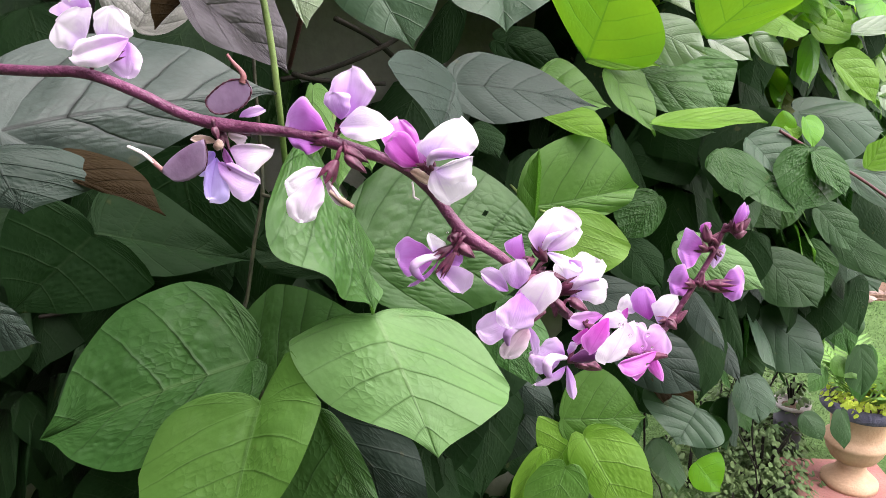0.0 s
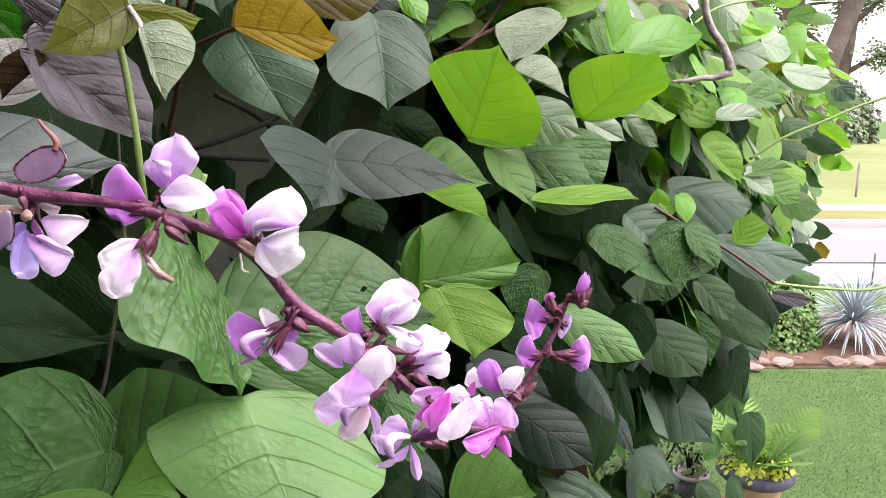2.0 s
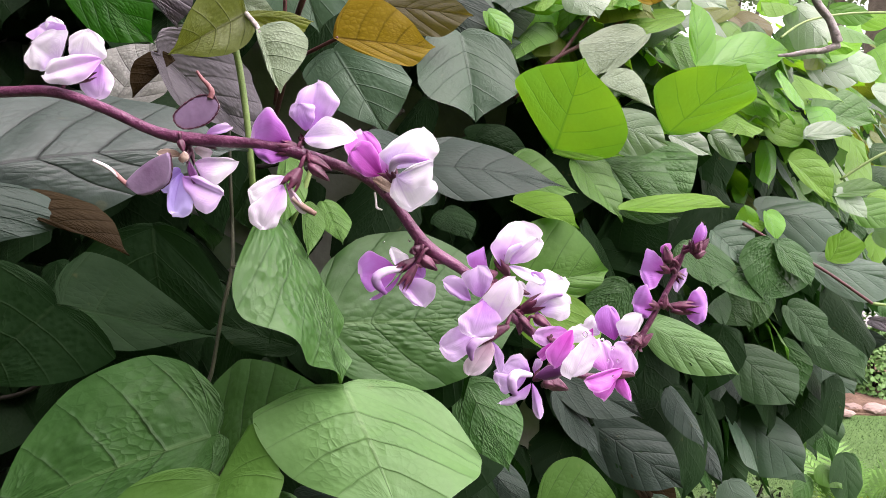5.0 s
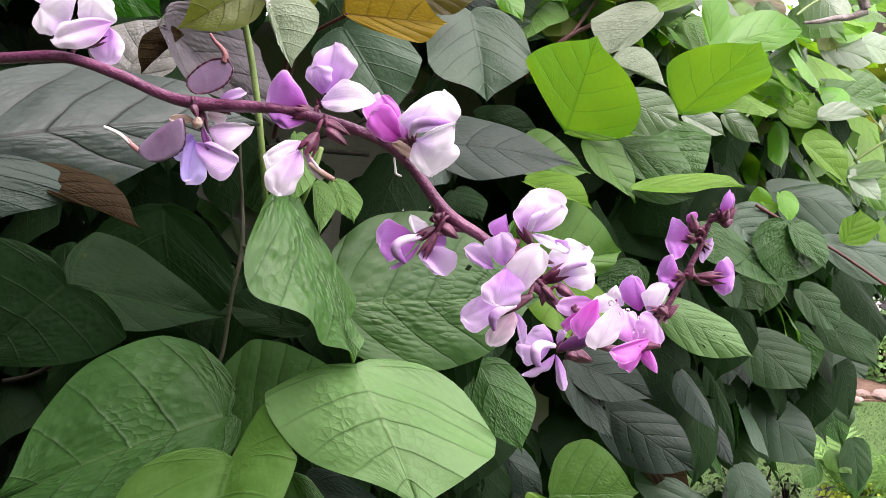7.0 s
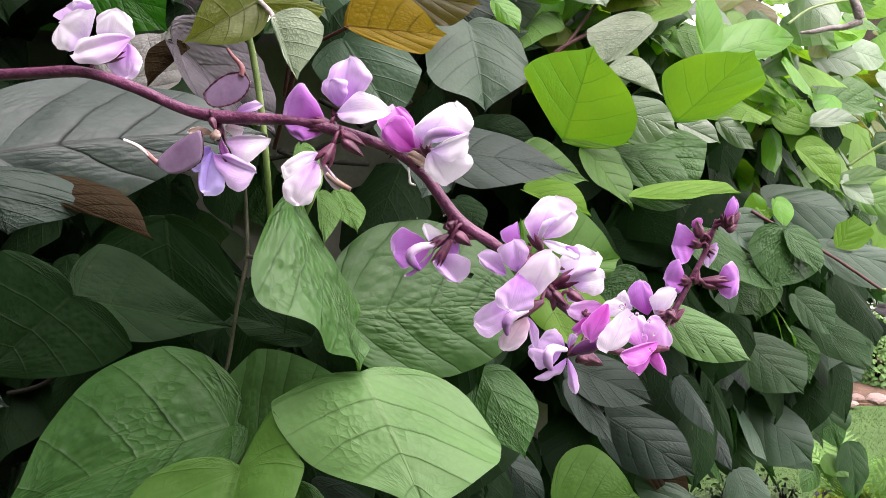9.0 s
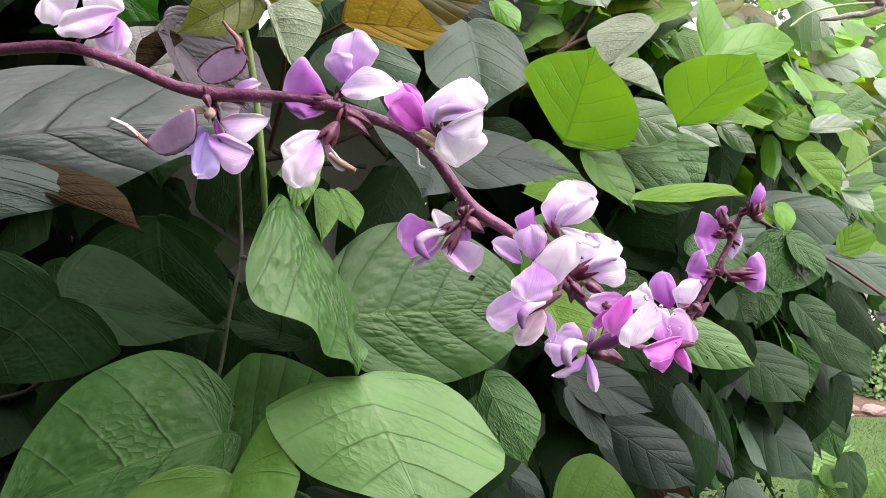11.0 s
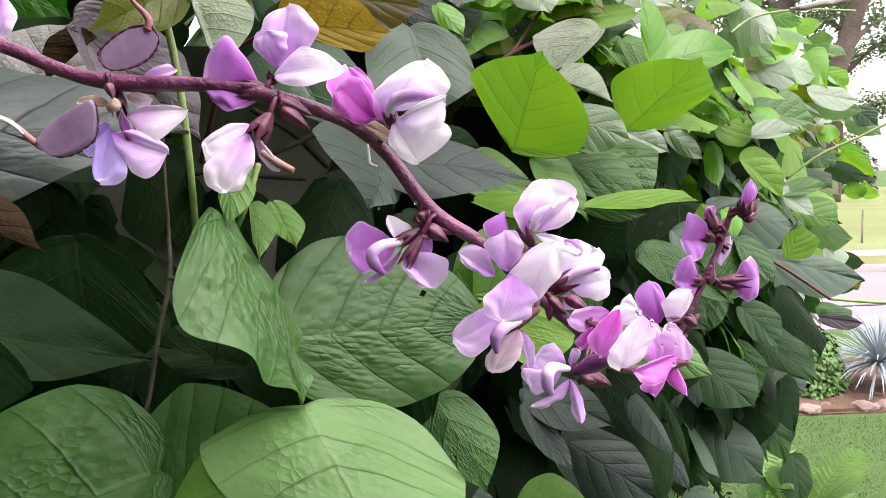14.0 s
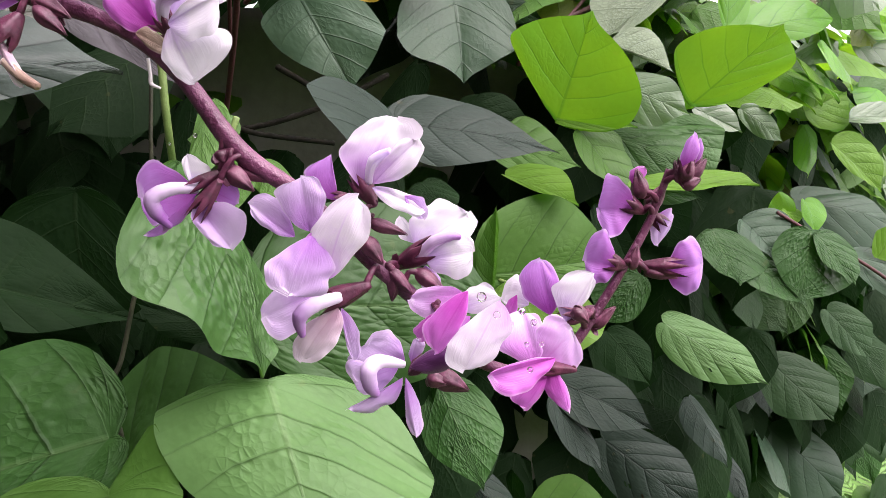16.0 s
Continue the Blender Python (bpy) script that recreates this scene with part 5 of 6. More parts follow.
petal(flower, "blush", (0.0787, 0.2680, 1.4714), (0.0865, 0.2710, 1.4883), (0.0755, 0.2660, 1.4811), (0.0928, 0.2660, 1.4823), 0.45, blunt=2.5, fold=0.0, roll=-0.3)
petal(flower, "blush", (0.0821, 0.2640, 1.4729), (0.0928, 0.2610, 1.4832), (0.0857, 0.2620, 1.4806), (0.0912, 0.2610, 1.4760), 0.35, roll=0.4)
keel(flower, "white", [(0.0806, 0.2660, 1.4733), (0.0825, 0.2630, 1.4782), (0.0867, 0.2620, 1.4806)], (0.0010, 0.0016, 0.0010))
petal(flower, "white", (0.0816, 0.2650, 1.4720), (0.0947, 0.2610, 1.4669), (0.0891, 0.2640, 1.4714), (0.0881, 0.2610, 1.4670), 0.25, roll=0.3)
petal(flower, "lilac", (0.0900, 0.2620, 1.4704), (0.0946, 0.2620, 1.4650), (0.0943, 0.2620, 1.4697), (0.0916, 0.2620, 1.4665), 0.25)
flower = bloom((0.0854, 0.2750, 1.4517), (0.0929, 0.2735, 1.4555), 0.0027, "flower")
petal(flower, "white", (0.0911, 0.2760, 1.4564), (0.1038, 0.2770, 1.4658), (0.0904, 0.2760, 1.4659), (0.1040, 0.2760, 1.4596), 0.2, blunt=3.0)
petal(flower, "white", (0.0937, 0.2720, 1.4540), (0.1059, 0.2690, 1.4567), (0.1025, 0.2700, 1.4610), (0.1016, 0.2690, 1.4499), 0.3, blunt=2.6, fold=0.1)
keel(flower, "horn", [(0.0921, 0.2730, 1.4544), (0.0958, 0.2700, 1.4586), (0.1001, 0.2690, 1.4604), (0.1028, 0.2690, 1.4602)], (0.0013, 0.0016, 0.0013, 0.0005))
petal(flower, "white", (0.0912, 0.2770, 1.4574), (0.0865, 0.2770, 1.4643), (0.0856, 0.2770, 1.4602), (0.0897, 0.2770, 1.4614), 0.1)
petal(flower, "lilac", (0.0933, 0.2750, 1.4522), (0.0957, 0.2750, 1.4462), (0.0919, 0.2750, 1.4475), (0.0971, 0.2750, 1.4491), 0.15)
flower = bloom((0.0975, 0.2620, 1.4440), (0.1004, 0.2605, 1.4424), 0.0018, "flower")
petal(flower, "pink", (0.1043, 0.2640, 1.4472), (0.0914, 0.2630, 1.4456), (0.0975, 0.2640, 1.4493), (0.0965, 0.2640, 1.4418), 0.25, blunt=2.4)
petal(flower, "white", (0.1024, 0.2620, 1.4442), (0.1127, 0.2600, 1.4474), (0.1065, 0.2620, 1.4498), (0.1085, 0.2620, 1.4434), 0.2)
petal(flower, "blush", (0.1128, 0.2580, 1.4470), (0.1053, 0.2550, 1.4313), (0.1017, 0.2550, 1.4375), (0.1152, 0.2560, 1.4394), 0.3, blunt=2.6, fold=0.0)
petal(flower, "magenta", (0.1056, 0.2570, 1.4491), (0.0986, 0.2540, 1.4353), (0.0966, 0.2560, 1.4424), (0.1049, 0.2540, 1.4423), 0.35, blunt=2.2, fold=0.1)
petal(flower, "magenta", (0.0986, 0.2600, 1.4435), (0.0941, 0.2600, 1.4365), (0.0929, 0.2600, 1.4395), (0.0970, 0.2600, 1.4380), 0.3)
petal(flower, "pink", (0.1063, 0.2560, 1.4435), (0.1022, 0.2560, 1.4365), (0.1037, 0.2560, 1.4426), (0.1050, 0.2560, 1.4395), 0.1)
flower = bloom((0.0914, 0.2620, 1.4276), (0.0941, 0.2605, 1.4298), 0.0014, "flower")
petal(flower, "lilac", (0.0902, 0.2630, 1.4298), (0.0809, 0.2620, 1.4344), (0.0879, 0.2630, 1.4369), (0.0768, 0.2630, 1.4295), 0.2, blunt=3.0)
petal(flower, "lilac", (0.0889, 0.2620, 1.4292), (0.0784, 0.2610, 1.4253), (0.0773, 0.2620, 1.4301), (0.0818, 0.2620, 1.4218), 0.25, blunt=2.4)
keel(flower, "horn", [(0.0906, 0.2600, 1.4304), (0.0852, 0.2570, 1.4318), (0.0830, 0.2550, 1.4301), (0.0833, 0.2560, 1.4260), (0.0847, 0.2570, 1.4236)], (0.0008, 0.0018, 0.0021, 0.0018, 0.0008))
petal(flower, "lilac", (0.0903, 0.2590, 1.4276), (0.0779, 0.2560, 1.4204), (0.0862, 0.2590, 1.4244), (0.0873, 0.2590, 1.4206), 0.35, roll=0.4)
petal(flower, "lilac", (0.0909, 0.2600, 1.4273), (0.0938, 0.2580, 1.4138), (0.0913, 0.2600, 1.4171), (0.0954, 0.2600, 1.4178), 0.35, blunt=2.2)
petal(flower, "lilac", (0.0918, 0.2630, 1.4301), (0.0929, 0.2630, 1.4360), (0.0912, 0.2630, 1.4329), (0.0948, 0.2630, 1.4339), 0.2, roll=0.4)
petal(flower, "plum", (0.0919, 0.2600, 1.4296), (0.1048, 0.2570, 1.4338), (0.0975, 0.2600, 1.4348), (0.0977, 0.2600, 1.4288), 0.8)
bud = bloom((0.0968, 0.2680, 1.4261), (0.1050, 0.2670, 1.4228), 0.0030, "bud")
bud = bloom((0.0953, 0.2660, 1.4258), (0.1002, 0.2650, 1.4246), 0.0021, "bud")
flower = bloom((0.1317, 0.2700, 1.4281), (0.1242, 0.2685, 1.4286), 0.0016, "flower")
petal(flower, "pink", (0.1215, 0.2700, 1.4286), (0.1181, 0.2720, 1.4417), (0.1122, 0.2680, 1.4347), (0.1235, 0.2710, 1.4376), 0.25, blunt=3.0, fold=0.0)
petal(flower, "pink", (0.1223, 0.2710, 1.4287), (0.1304, 0.2720, 1.4376), (0.1234, 0.2710, 1.4413), (0.1296, 0.2710, 1.4264), 0.25, blunt=3.0, fold=0.0)
petal(flower, "magenta", (0.1262, 0.2660, 1.4319), (0.1107, 0.2590, 1.4288), (0.1173, 0.2600, 1.4323), (0.1188, 0.2580, 1.4257), 0.4, roll=0.3)
petal(flower, "magenta", (0.1251, 0.2690, 1.4274), (0.1192, 0.2660, 1.4188), (0.1164, 0.2690, 1.4218), (0.1233, 0.2690, 1.4218), 0.35)
petal(flower, "magenta", (0.1258, 0.2690, 1.4295), (0.1299, 0.2670, 1.4186), (0.1238, 0.2690, 1.4230), (0.1296, 0.2690, 1.4233), 0.3, blunt=1.6)
flower = bloom((0.1360, 0.2800, 1.4401), (0.1302, 0.2785, 1.4397), 0.0021, "flower")
petal(flower, "violet", (0.1254, 0.2800, 1.4395), (0.1224, 0.2800, 1.4539), (0.1168, 0.2800, 1.4483), (0.1278, 0.2800, 1.4463), 0.35, blunt=2.0, fold=0.05)
petal(flower, "white", (0.1199, 0.2830, 1.4414), (0.1128, 0.2830, 1.4426), (0.1170, 0.2830, 1.4485), (0.1149, 0.2830, 1.4406), 0.15)
petal(flower, "magenta", (0.1166, 0.2810, 1.4443), (0.1147, 0.2810, 1.4383), (0.1134, 0.2810, 1.4408), (0.1168, 0.2810, 1.4404), 0.2)
petal(flower, "white", (0.1292, 0.2790, 1.4380), (0.1358, 0.2790, 1.4503), (0.1263, 0.2790, 1.4476), (0.1344, 0.2790, 1.4441), 0.25, blunt=2.6)
flower = bloom((0.1502, 0.2940, 1.4656), (0.1457, 0.2925, 1.4678), 0.0021, "flower")
petal(flower, "violet", (0.1478, 0.2940, 1.4662), (0.1379, 0.2940, 1.4666), (0.1403, 0.2910, 1.4764), (0.1417, 0.2910, 1.4595), 0.45, fold=0.0, blunt=2.0)
bud = bloom((0.1494, 0.2940, 1.4693), (0.1475, 0.2930, 1.4768), 0.0025, "bud")
petal(flower, "magenta", (0.1474, 0.2935, 1.4726), (0.1496, 0.2935, 1.4777), (0.1455, 0.2935, 1.4753), (0.1502, 0.2935, 1.4756), 0.3)
flower = bloom((0.1458, 0.2920, 1.4510), (0.1413, 0.2905, 1.4523), 0.0021, "flower")
petal(flower, "violet", (0.1434, 0.2920, 1.4513), (0.1344, 0.2920, 1.4523), (0.1385, 0.2890, 1.4609), (0.1378, 0.2890, 1.4459), 0.45, fold=0.0, blunt=2.0)
flower = bloom((0.1490, 0.2940, 1.4512), (0.1580, 0.2925, 1.4510), 0.0022, "flower")
petal(flower, "violet", (0.1565, 0.2950, 1.4503), (0.1662, 0.2950, 1.4521), (0.1627, 0.2930, 1.4601), (0.1609, 0.2930, 1.4433), 0.4, fold=0.0, blunt=2.2)
bud = bloom((0.1507, 0.2930, 1.4498), (0.1589, 0.2920, 1.4484), 0.0016, "bud")
bud = bloom((0.1517, 0.2980, 1.4660), (0.1557, 0.2970, 1.4729), 0.0025, "bud")
bud = bloom((0.1523, 0.2980, 1.4670), (0.1534, 0.2970, 1.4711), 0.0021, "bud")
flower = bloom((0.1527, 0.3000, 1.4653), (0.1553, 0.2985, 1.4626), 0.0018, "flower")
petal(flower, "lilac", (0.1554, 0.3010, 1.4650), (0.1555, 0.3010, 1.4561), (0.1531, 0.3010, 1.4602), (0.1593, 0.3010, 1.4660), 0.3)
bud = bloom((0.1473, 0.2920, 1.4502), (0.1483, 0.2910, 1.4567), 0.0017, "bud")
bud = bloom((0.1592, 0.2920, 1.4728), (0.1635, 0.2910, 1.4747), 0.0021, "bud")
bud = bloom((0.1607, 0.2940, 1.4740), (0.1651, 0.2930, 1.4797), 0.0022, "bud")
bud = bloom((0.1617, 0.2950, 1.4758), (0.1643, 0.2940, 1.4824), 0.0018, "bud")
bud = bloom((0.1592, 0.2910, 1.4746), (0.1613, 0.2900, 1.4791), 0.0021, "bud")
flower = bloom((0.1594, 0.2920, 1.4731), (0.1595, 0.2905, 1.4779), 0.0019, "flower")
petal(flower, "violet", (0.1590, 0.2920, 1.4758), (0.1615, 0.2920, 1.4867), (0.1582, 0.2920, 1.4808), (0.1630, 0.2920, 1.4821), 0.7, fold=0.0, blunt=1.7)
petal(flower, "violet", (0.1606, 0.2930, 1.4773), (0.1632, 0.2930, 1.4853), (0.1607, 0.2930, 1.4809), (0.1639, 0.2930, 1.4809), 0.5, blunt=1.7)
bud = bloom((0.1588, 0.2920, 1.4736), (0.1569, 0.2910, 1.4793), 0.0015, "bud")
bud = bloom((0.1370, 0.2910, 1.4341), (0.1427, 0.2900, 1.4399), 0.0022, "bud")
bud = bloom((0.1346, 0.2930, 1.4368), (0.1393, 0.2920, 1.4397), 0.0021, "bud")
bud = bloom((0.0806, 0.2660, 1.4638), (0.0896, 0.2650, 1.4611), 0.0018, "bud")
bud = bloom((0.0797, 0.2650, 1.4601), (0.0843, 0.2640, 1.4540), 0.0024, "bud")
bud = bloom((0.0773, 0.2680, 1.4619), (0.0815, 0.2670, 1.4654), 0.0018, "bud")
bud = bloom((0.0916, 0.2700, 1.4517), (0.0989, 0.2690, 1.4467), 0.0022, "bud")
bud = bloom((0.0868, 0.2690, 1.4514), (0.0861, 0.2680, 1.4445), 0.0021, "bud")
bud = bloom((0.1303, 0.2700, 1.4435), (0.1339, 0.2690, 1.4404), 0.0021, "bud")
bud = bloom((0.0855, 0.2680, 1.4521), (0.0911, 0.2670, 1.4463), 0.0018, "bud")
pod((-0.0437, 0.2620, 1.5249), (-0.0310, 0.2620, 1.5376), (-0.0463, 0.2620, 1.5308), (-0.0320, 0.2620, 1.5282))
pod((-0.0477, 0.2590, 1.5155), (-0.0643, 0.2590, 1.5031), (-0.0577, 0.2590, 1.5099), (-0.0493, 0.2590, 1.5037))

tube("stem", "stemgreen", [(-0.1222, 0.5400, 1.6157), (-0.1158, 0.5400, 1.5866), (-0.1108, 0.5400, 1.5444), (-0.1099, 0.5450, 1.5016), (-0.1160, 0.5700, 1.4507), (-0.1240, 0.6000, 1.4036)], (0.0026, 0.0026, 0.0025, 0.0025, 0.0024, 0.0022))
tube("stem", "stembrown", [(-0.1459, 0.6000, 1.5865), (-0.1397, 0.5800, 1.4970), (-0.1396, 0.5800, 1.4595), (-0.1375, 0.5700, 1.4251), (-0.1441, 0.5600, 1.3868), (-0.1504, 0.5500, 1.3420), (-0.1553, 0.5400, 1.3215), (-0.1383, 0.5250, 1.2989), (-0.1406, 0.5400, 1.2257)], (0.0014, 0.0014, 0.0016, 0.0018, 0.0016, 0.0016, 0.0019, 0.0022, 0.0022))
tube("petiole", "stembrown", [(-0.1375, 0.5700, 1.4256), (-0.1242, 0.5650, 1.4234), (-0.1129, 0.5700, 1.4132)], (0.0019, 0.0011, 0.0009))
tube("stem", "stemgreen", [(-0.0635, 0.545, 1.5054), (-0.0727, 0.54, 1.4764), (-0.0919, 0.56, 1.4471)], 0.0020)
tube("stem", "stemred", [(-0.0506, 0.58, 1.7292), (-0.0612, 0.585, 1.6827), (-0.0763, 0.6, 1.6546), (-0.0985, 0.64, 1.63), (-0.125, 0.7, 1.592), (-0.1776, 0.8, 1.5176)], 0.0026)
tube("stem", "stemdry", [(-0.105, 0.56, 1.7008), (-0.1154, 0.56, 1.7063), (-0.13, 0.56, 1.7136)], 0.0022)
tube("stem", "stemred", [(-0.1379, 0.53, 1.6603), (-0.1413, 0.53, 1.6755), (-0.1375, 0.55, 1.6841), (-0.1248, 0.56, 1.683)], 0.0020)
tube("stem", "stemred", [(-0.1, 0.63, 1.712), (-0.1048, 0.64, 1.6762), (-0.1137, 0.66, 1.6301), (-0.1501, 0.75, 1.5719)], 0.0018)
tube("stem", "stemred", [(-0.0617, 0.654, 1.6228), (-0.0864, 0.67, 1.6156), (-0.1164, 0.7, 1.609)], 0.0018)
tube("stem", "stemred", [(0.2409, 1, 1.7483), (0.2023, 1, 1.6958), (0.1621, 0.98, 1.6448), (0.1242, 0.98, 1.6265)], 0.0022)
tube("stem", "stemred", [(0.4069, 1.1, 1.8488), (0.3368, 1.05, 1.7729), (0.2792, 1, 1.7153), (0.2176, 1, 1.6766), (0.1545, 0.98, 1.6411), (0.109, 1, 1.5975)], 0.0028)
tube("stem", "stemdark", [(-0.1471, 0.55, 1.7048), (-0.1415, 0.55, 1.6883), (-0.1376, 0.56, 1.6844)], 0.0030)
tube("stem", "stemdry", [(-0.1268, 0.53, 1.6654), (-0.1143, 0.55, 1.688), (-0.105, 0.56, 1.7008), (-0.0911, 0.57, 1.7075), (-0.0631, 0.58, 1.7207)], (0.0020, 0.0024, 0.0030, 0.0024, 0.0024))
tube("stem", "stemdry", [(-0.1264, 0.5, 1.6591), (-0.121, 0.5, 1.6515), (-0.1247, 0.51, 1.6408)], 0.0018)
tube("stem", "stemdry", [(-0.105, 0.53, 1.6203), (-0.0919, 0.51, 1.6087), (-0.0858, 0.5, 1.6007)], 0.0018)
tube("dry_stem", "stemdry", [(0.2511, 0.4000, 1.7064), (0.2503, 0.4000, 1.6769), (0.2499, 0.4000, 1.6591), (0.2466, 0.4000, 1.6322), (0.2447, 0.4000, 1.6096), (0.2489, 0.4000, 1.5964), (0.2564, 0.4000, 1.5866), (0.2612, 0.4000, 1.5749)], (0.0019, 0.0019, 0.0019, 0.0019, 0.0019, 0.0021, 0.0021, 0.0027))
tube("dry_stem", "stemdry", [(0.2615, 0.4000, 1.5740), (0.2535, 0.4000, 1.5710), (0.2455, 0.4000, 1.5705), (0.2381, 0.4000, 1.5691), (0.2301, 0.4000, 1.5685)], (0.0022, 0.0017, 0.0015, 0.0013, 0.0006))
tube("tendril", "stemgreen", [(0.4675, 1.02, 1.6761), (0.5146, 1.05, 1.7033), (0.6022, 1.1, 1.7222), (0.7155, 1.15, 1.7298)], 0.0016)
tube("tendril", "stemgreen", [(0.6894, 1.3, 1.4782), (0.7494, 1.3, 1.5179), (0.8195, 1.3, 1.5473), (0.8795, 1.3, 1.5737), (0.9594, 1.3, 1.6009)], 0.0025)
tube("stem", "stemred", [(0.4298, 1.02, 1.4241), (0.4824, 1.03, 1.3947), (0.5528, 1.04, 1.356), (0.6271, 1.05, 1.307)], 0.0022)
tube("tendril", "stemgreen", [(0.6271, 1.05, 1.307), (0.6988, 1.06, 1.2978), (0.7763, 1.07, 1.292), (0.8353, 1.08, 1.2988), (0.9193, 1.1, 1.3145)], 0.0022)
tube("stem", "stemgreen", [(0.4343, 1.1, 1.5454), (0.4941, 1.15, 1.5864), (0.5393, 1.2, 1.6014)], 0.0020)
tube("stem", "stemdark", [(-0.1874, 0.8, 1.5053), (-0.1367, 0.82, 1.5162), (-0.0785, 0.85, 1.5404), (-0.0321, 0.9, 1.5738)], 0.0030)
tube("stem", "stemdark", [(-0.1233, 0.8, 1.5696), (-0.0915, 0.85, 1.5472), (-0.0614, 0.9, 1.5114)], 0.0030)
tube("stem", "stemdark", [(-0.1579, 0.75, 1.5139), (-0.1439, 0.8, 1.5047), (-0.0796, 0.85, 1.4975)], 0.0028)
tube("stem", "stemdark", [(-0.3752, 0.6, 1.2971), (-0.3369, 0.6, 1.3081), (-0.2809, 0.59, 1.3478)], 0.0020)
tube("stem", "stemgreen", [(0.1155, 0.74, 1.3696), (0.092, 0.76, 1.3753), (0.0686, 0.85, 1.379)], 0.0016)
tube("pod_beak", "podred", [(-0.0322, 0.2620, 1.5362), (-0.0316, 0.2620, 1.5386), (-0.0329, 0.2620, 1.5411), (-0.0352, 0.2620, 1.5436), (-0.0371, 0.2620, 1.5464)], (0.0013, 0.0011, 0.0009, 0.0007, 0.0005))
tube("pod_beak", "podred", [(-0.0537, 0.2590, 1.5024), (-0.0622, 0.2590, 1.5024), (-0.0663, 0.2590, 1.5046), (-0.0713, 0.2590, 1.5093), (-0.0777, 0.2590, 1.5127)], (0.0008, 0.0012, 0.0010, 0.0008, 0.0006))
tube("thread", "threadwhite", [(0.0313, 0.2560, 1.5009), (0.0317, 0.2560, 1.4974), (0.0319, 0.2560, 1.4952), (0.0340, 0.2560, 1.4942)], (0.0004, 0.0004, 0.0005, 0.0003))
tube("pod_beak", "threadwhite", [(-0.0682, 0.2588, 1.5064), (-0.0722, 0.2588, 1.5100), (-0.0780, 0.2588, 1.5128)], (0.0007, 0.0008, 0.0006))
drop((0.1207, 0.257, 1.4424), 0.0008)
drop((0.1192, 0.258, 1.437), 0.0006)
drop((0.1226, 0.256, 1.4376), 0.0006)
drop((0.1091, 0.249, 1.4493), 0.0011)
drop((0.1125, 0.248, 1.4457), 0.0008)
drop((0.0448, 0.25, 1.4834), 0.0005)
drop((0.12, 0.25, 1.4333), 0.0007)
drop((0.0338, 0.26, 1.4817), 0.0004)
drop((0.118, 0.265, 1.4433), 0.0009)
drop((0.1155, 0.264, 1.4402), 0.0007)

# ---- the hedge of bean vine beyond, along the house wall ----
HEDGE = [(-0.9, 0.8), (0.0, 0.98), (0.42, 1.12), (0.78, 1.55), (1.2, 2.2), (1.86, 3.2)]


def along(u):
    """Place on the hedge's line and the way out of it, towards the lawn."""
    u = min(max(u, 0.0), 0.9999) * (len(HEDGE) - 1)
    i = int(u)
    a, b = Vector(HEDGE[i]), Vector(HEDGE[i + 1])
    d = (b - a).normalized()
    return a.lerp(b, u - i), Vector((d.y, -d.x))


def height(row, u):
    u = min(max(u, 0.0), 0.9999) * (len(row) - 1)
    i = int(u)
    return row[i] + (row[i + 1] - row[i]) * (u - i)


CREST = (1.98, 1.86, 1.71, 1.77, 1.85, 1.66)
HEM = (0.5, 0.6, 0.78, 0.62, 0.6, 0.7)


def free_leaf(rng, place, out, size, droop=0.55):
    """The four guiding points of a leaf that hangs out from place."""
    yaw = rng.gauss(0, 0.6)
    o = Vector((out.x * math.cos(yaw) - out.y * math.sin(yaw), out.x * math.sin(yaw) + out.y * math.cos(yaw), 0))
    side = Vector((-o.y, o.x, 0))
    roll = rng.gauss(0, 0.35)
    side = (side * math.cos(roll) + Vector((0, 0, 1)) * math.sin(roll)).normalized()
    down = rng.gauss(droop, 0.35)
    axis = (o * math.cos(down) - Vector((0, 0, 1)) * math.sin(down)) * 0.55 + side * rng.gauss(0, 0.35)
    axis -= Vector((0, 0, 1)) * 0.5
    axis = axis.normalized() * size
    w = size * rng.uniform(0.36, 0.48)
    B = Vector(place)
    mid = B + axis * 0.33
    sag = Vector((0, 0, -1)) * w * rng.uniform(0, 0.45)
    return B, B + axis, mid - side * w + sag, mid + side * w + sag


def clear(p, z):
    """Whether a place leaves the two large bright leaves and the bare wall free."""
    if -0.3 < p[0] < 0.03 and 1.5 < z < 1.72:
        return False
    return min(math.dist((p[0], p[1], z), c) for c in ((0.33, 0.95, 1.6), (0.18, 0.87, 1.58))) > 0.13


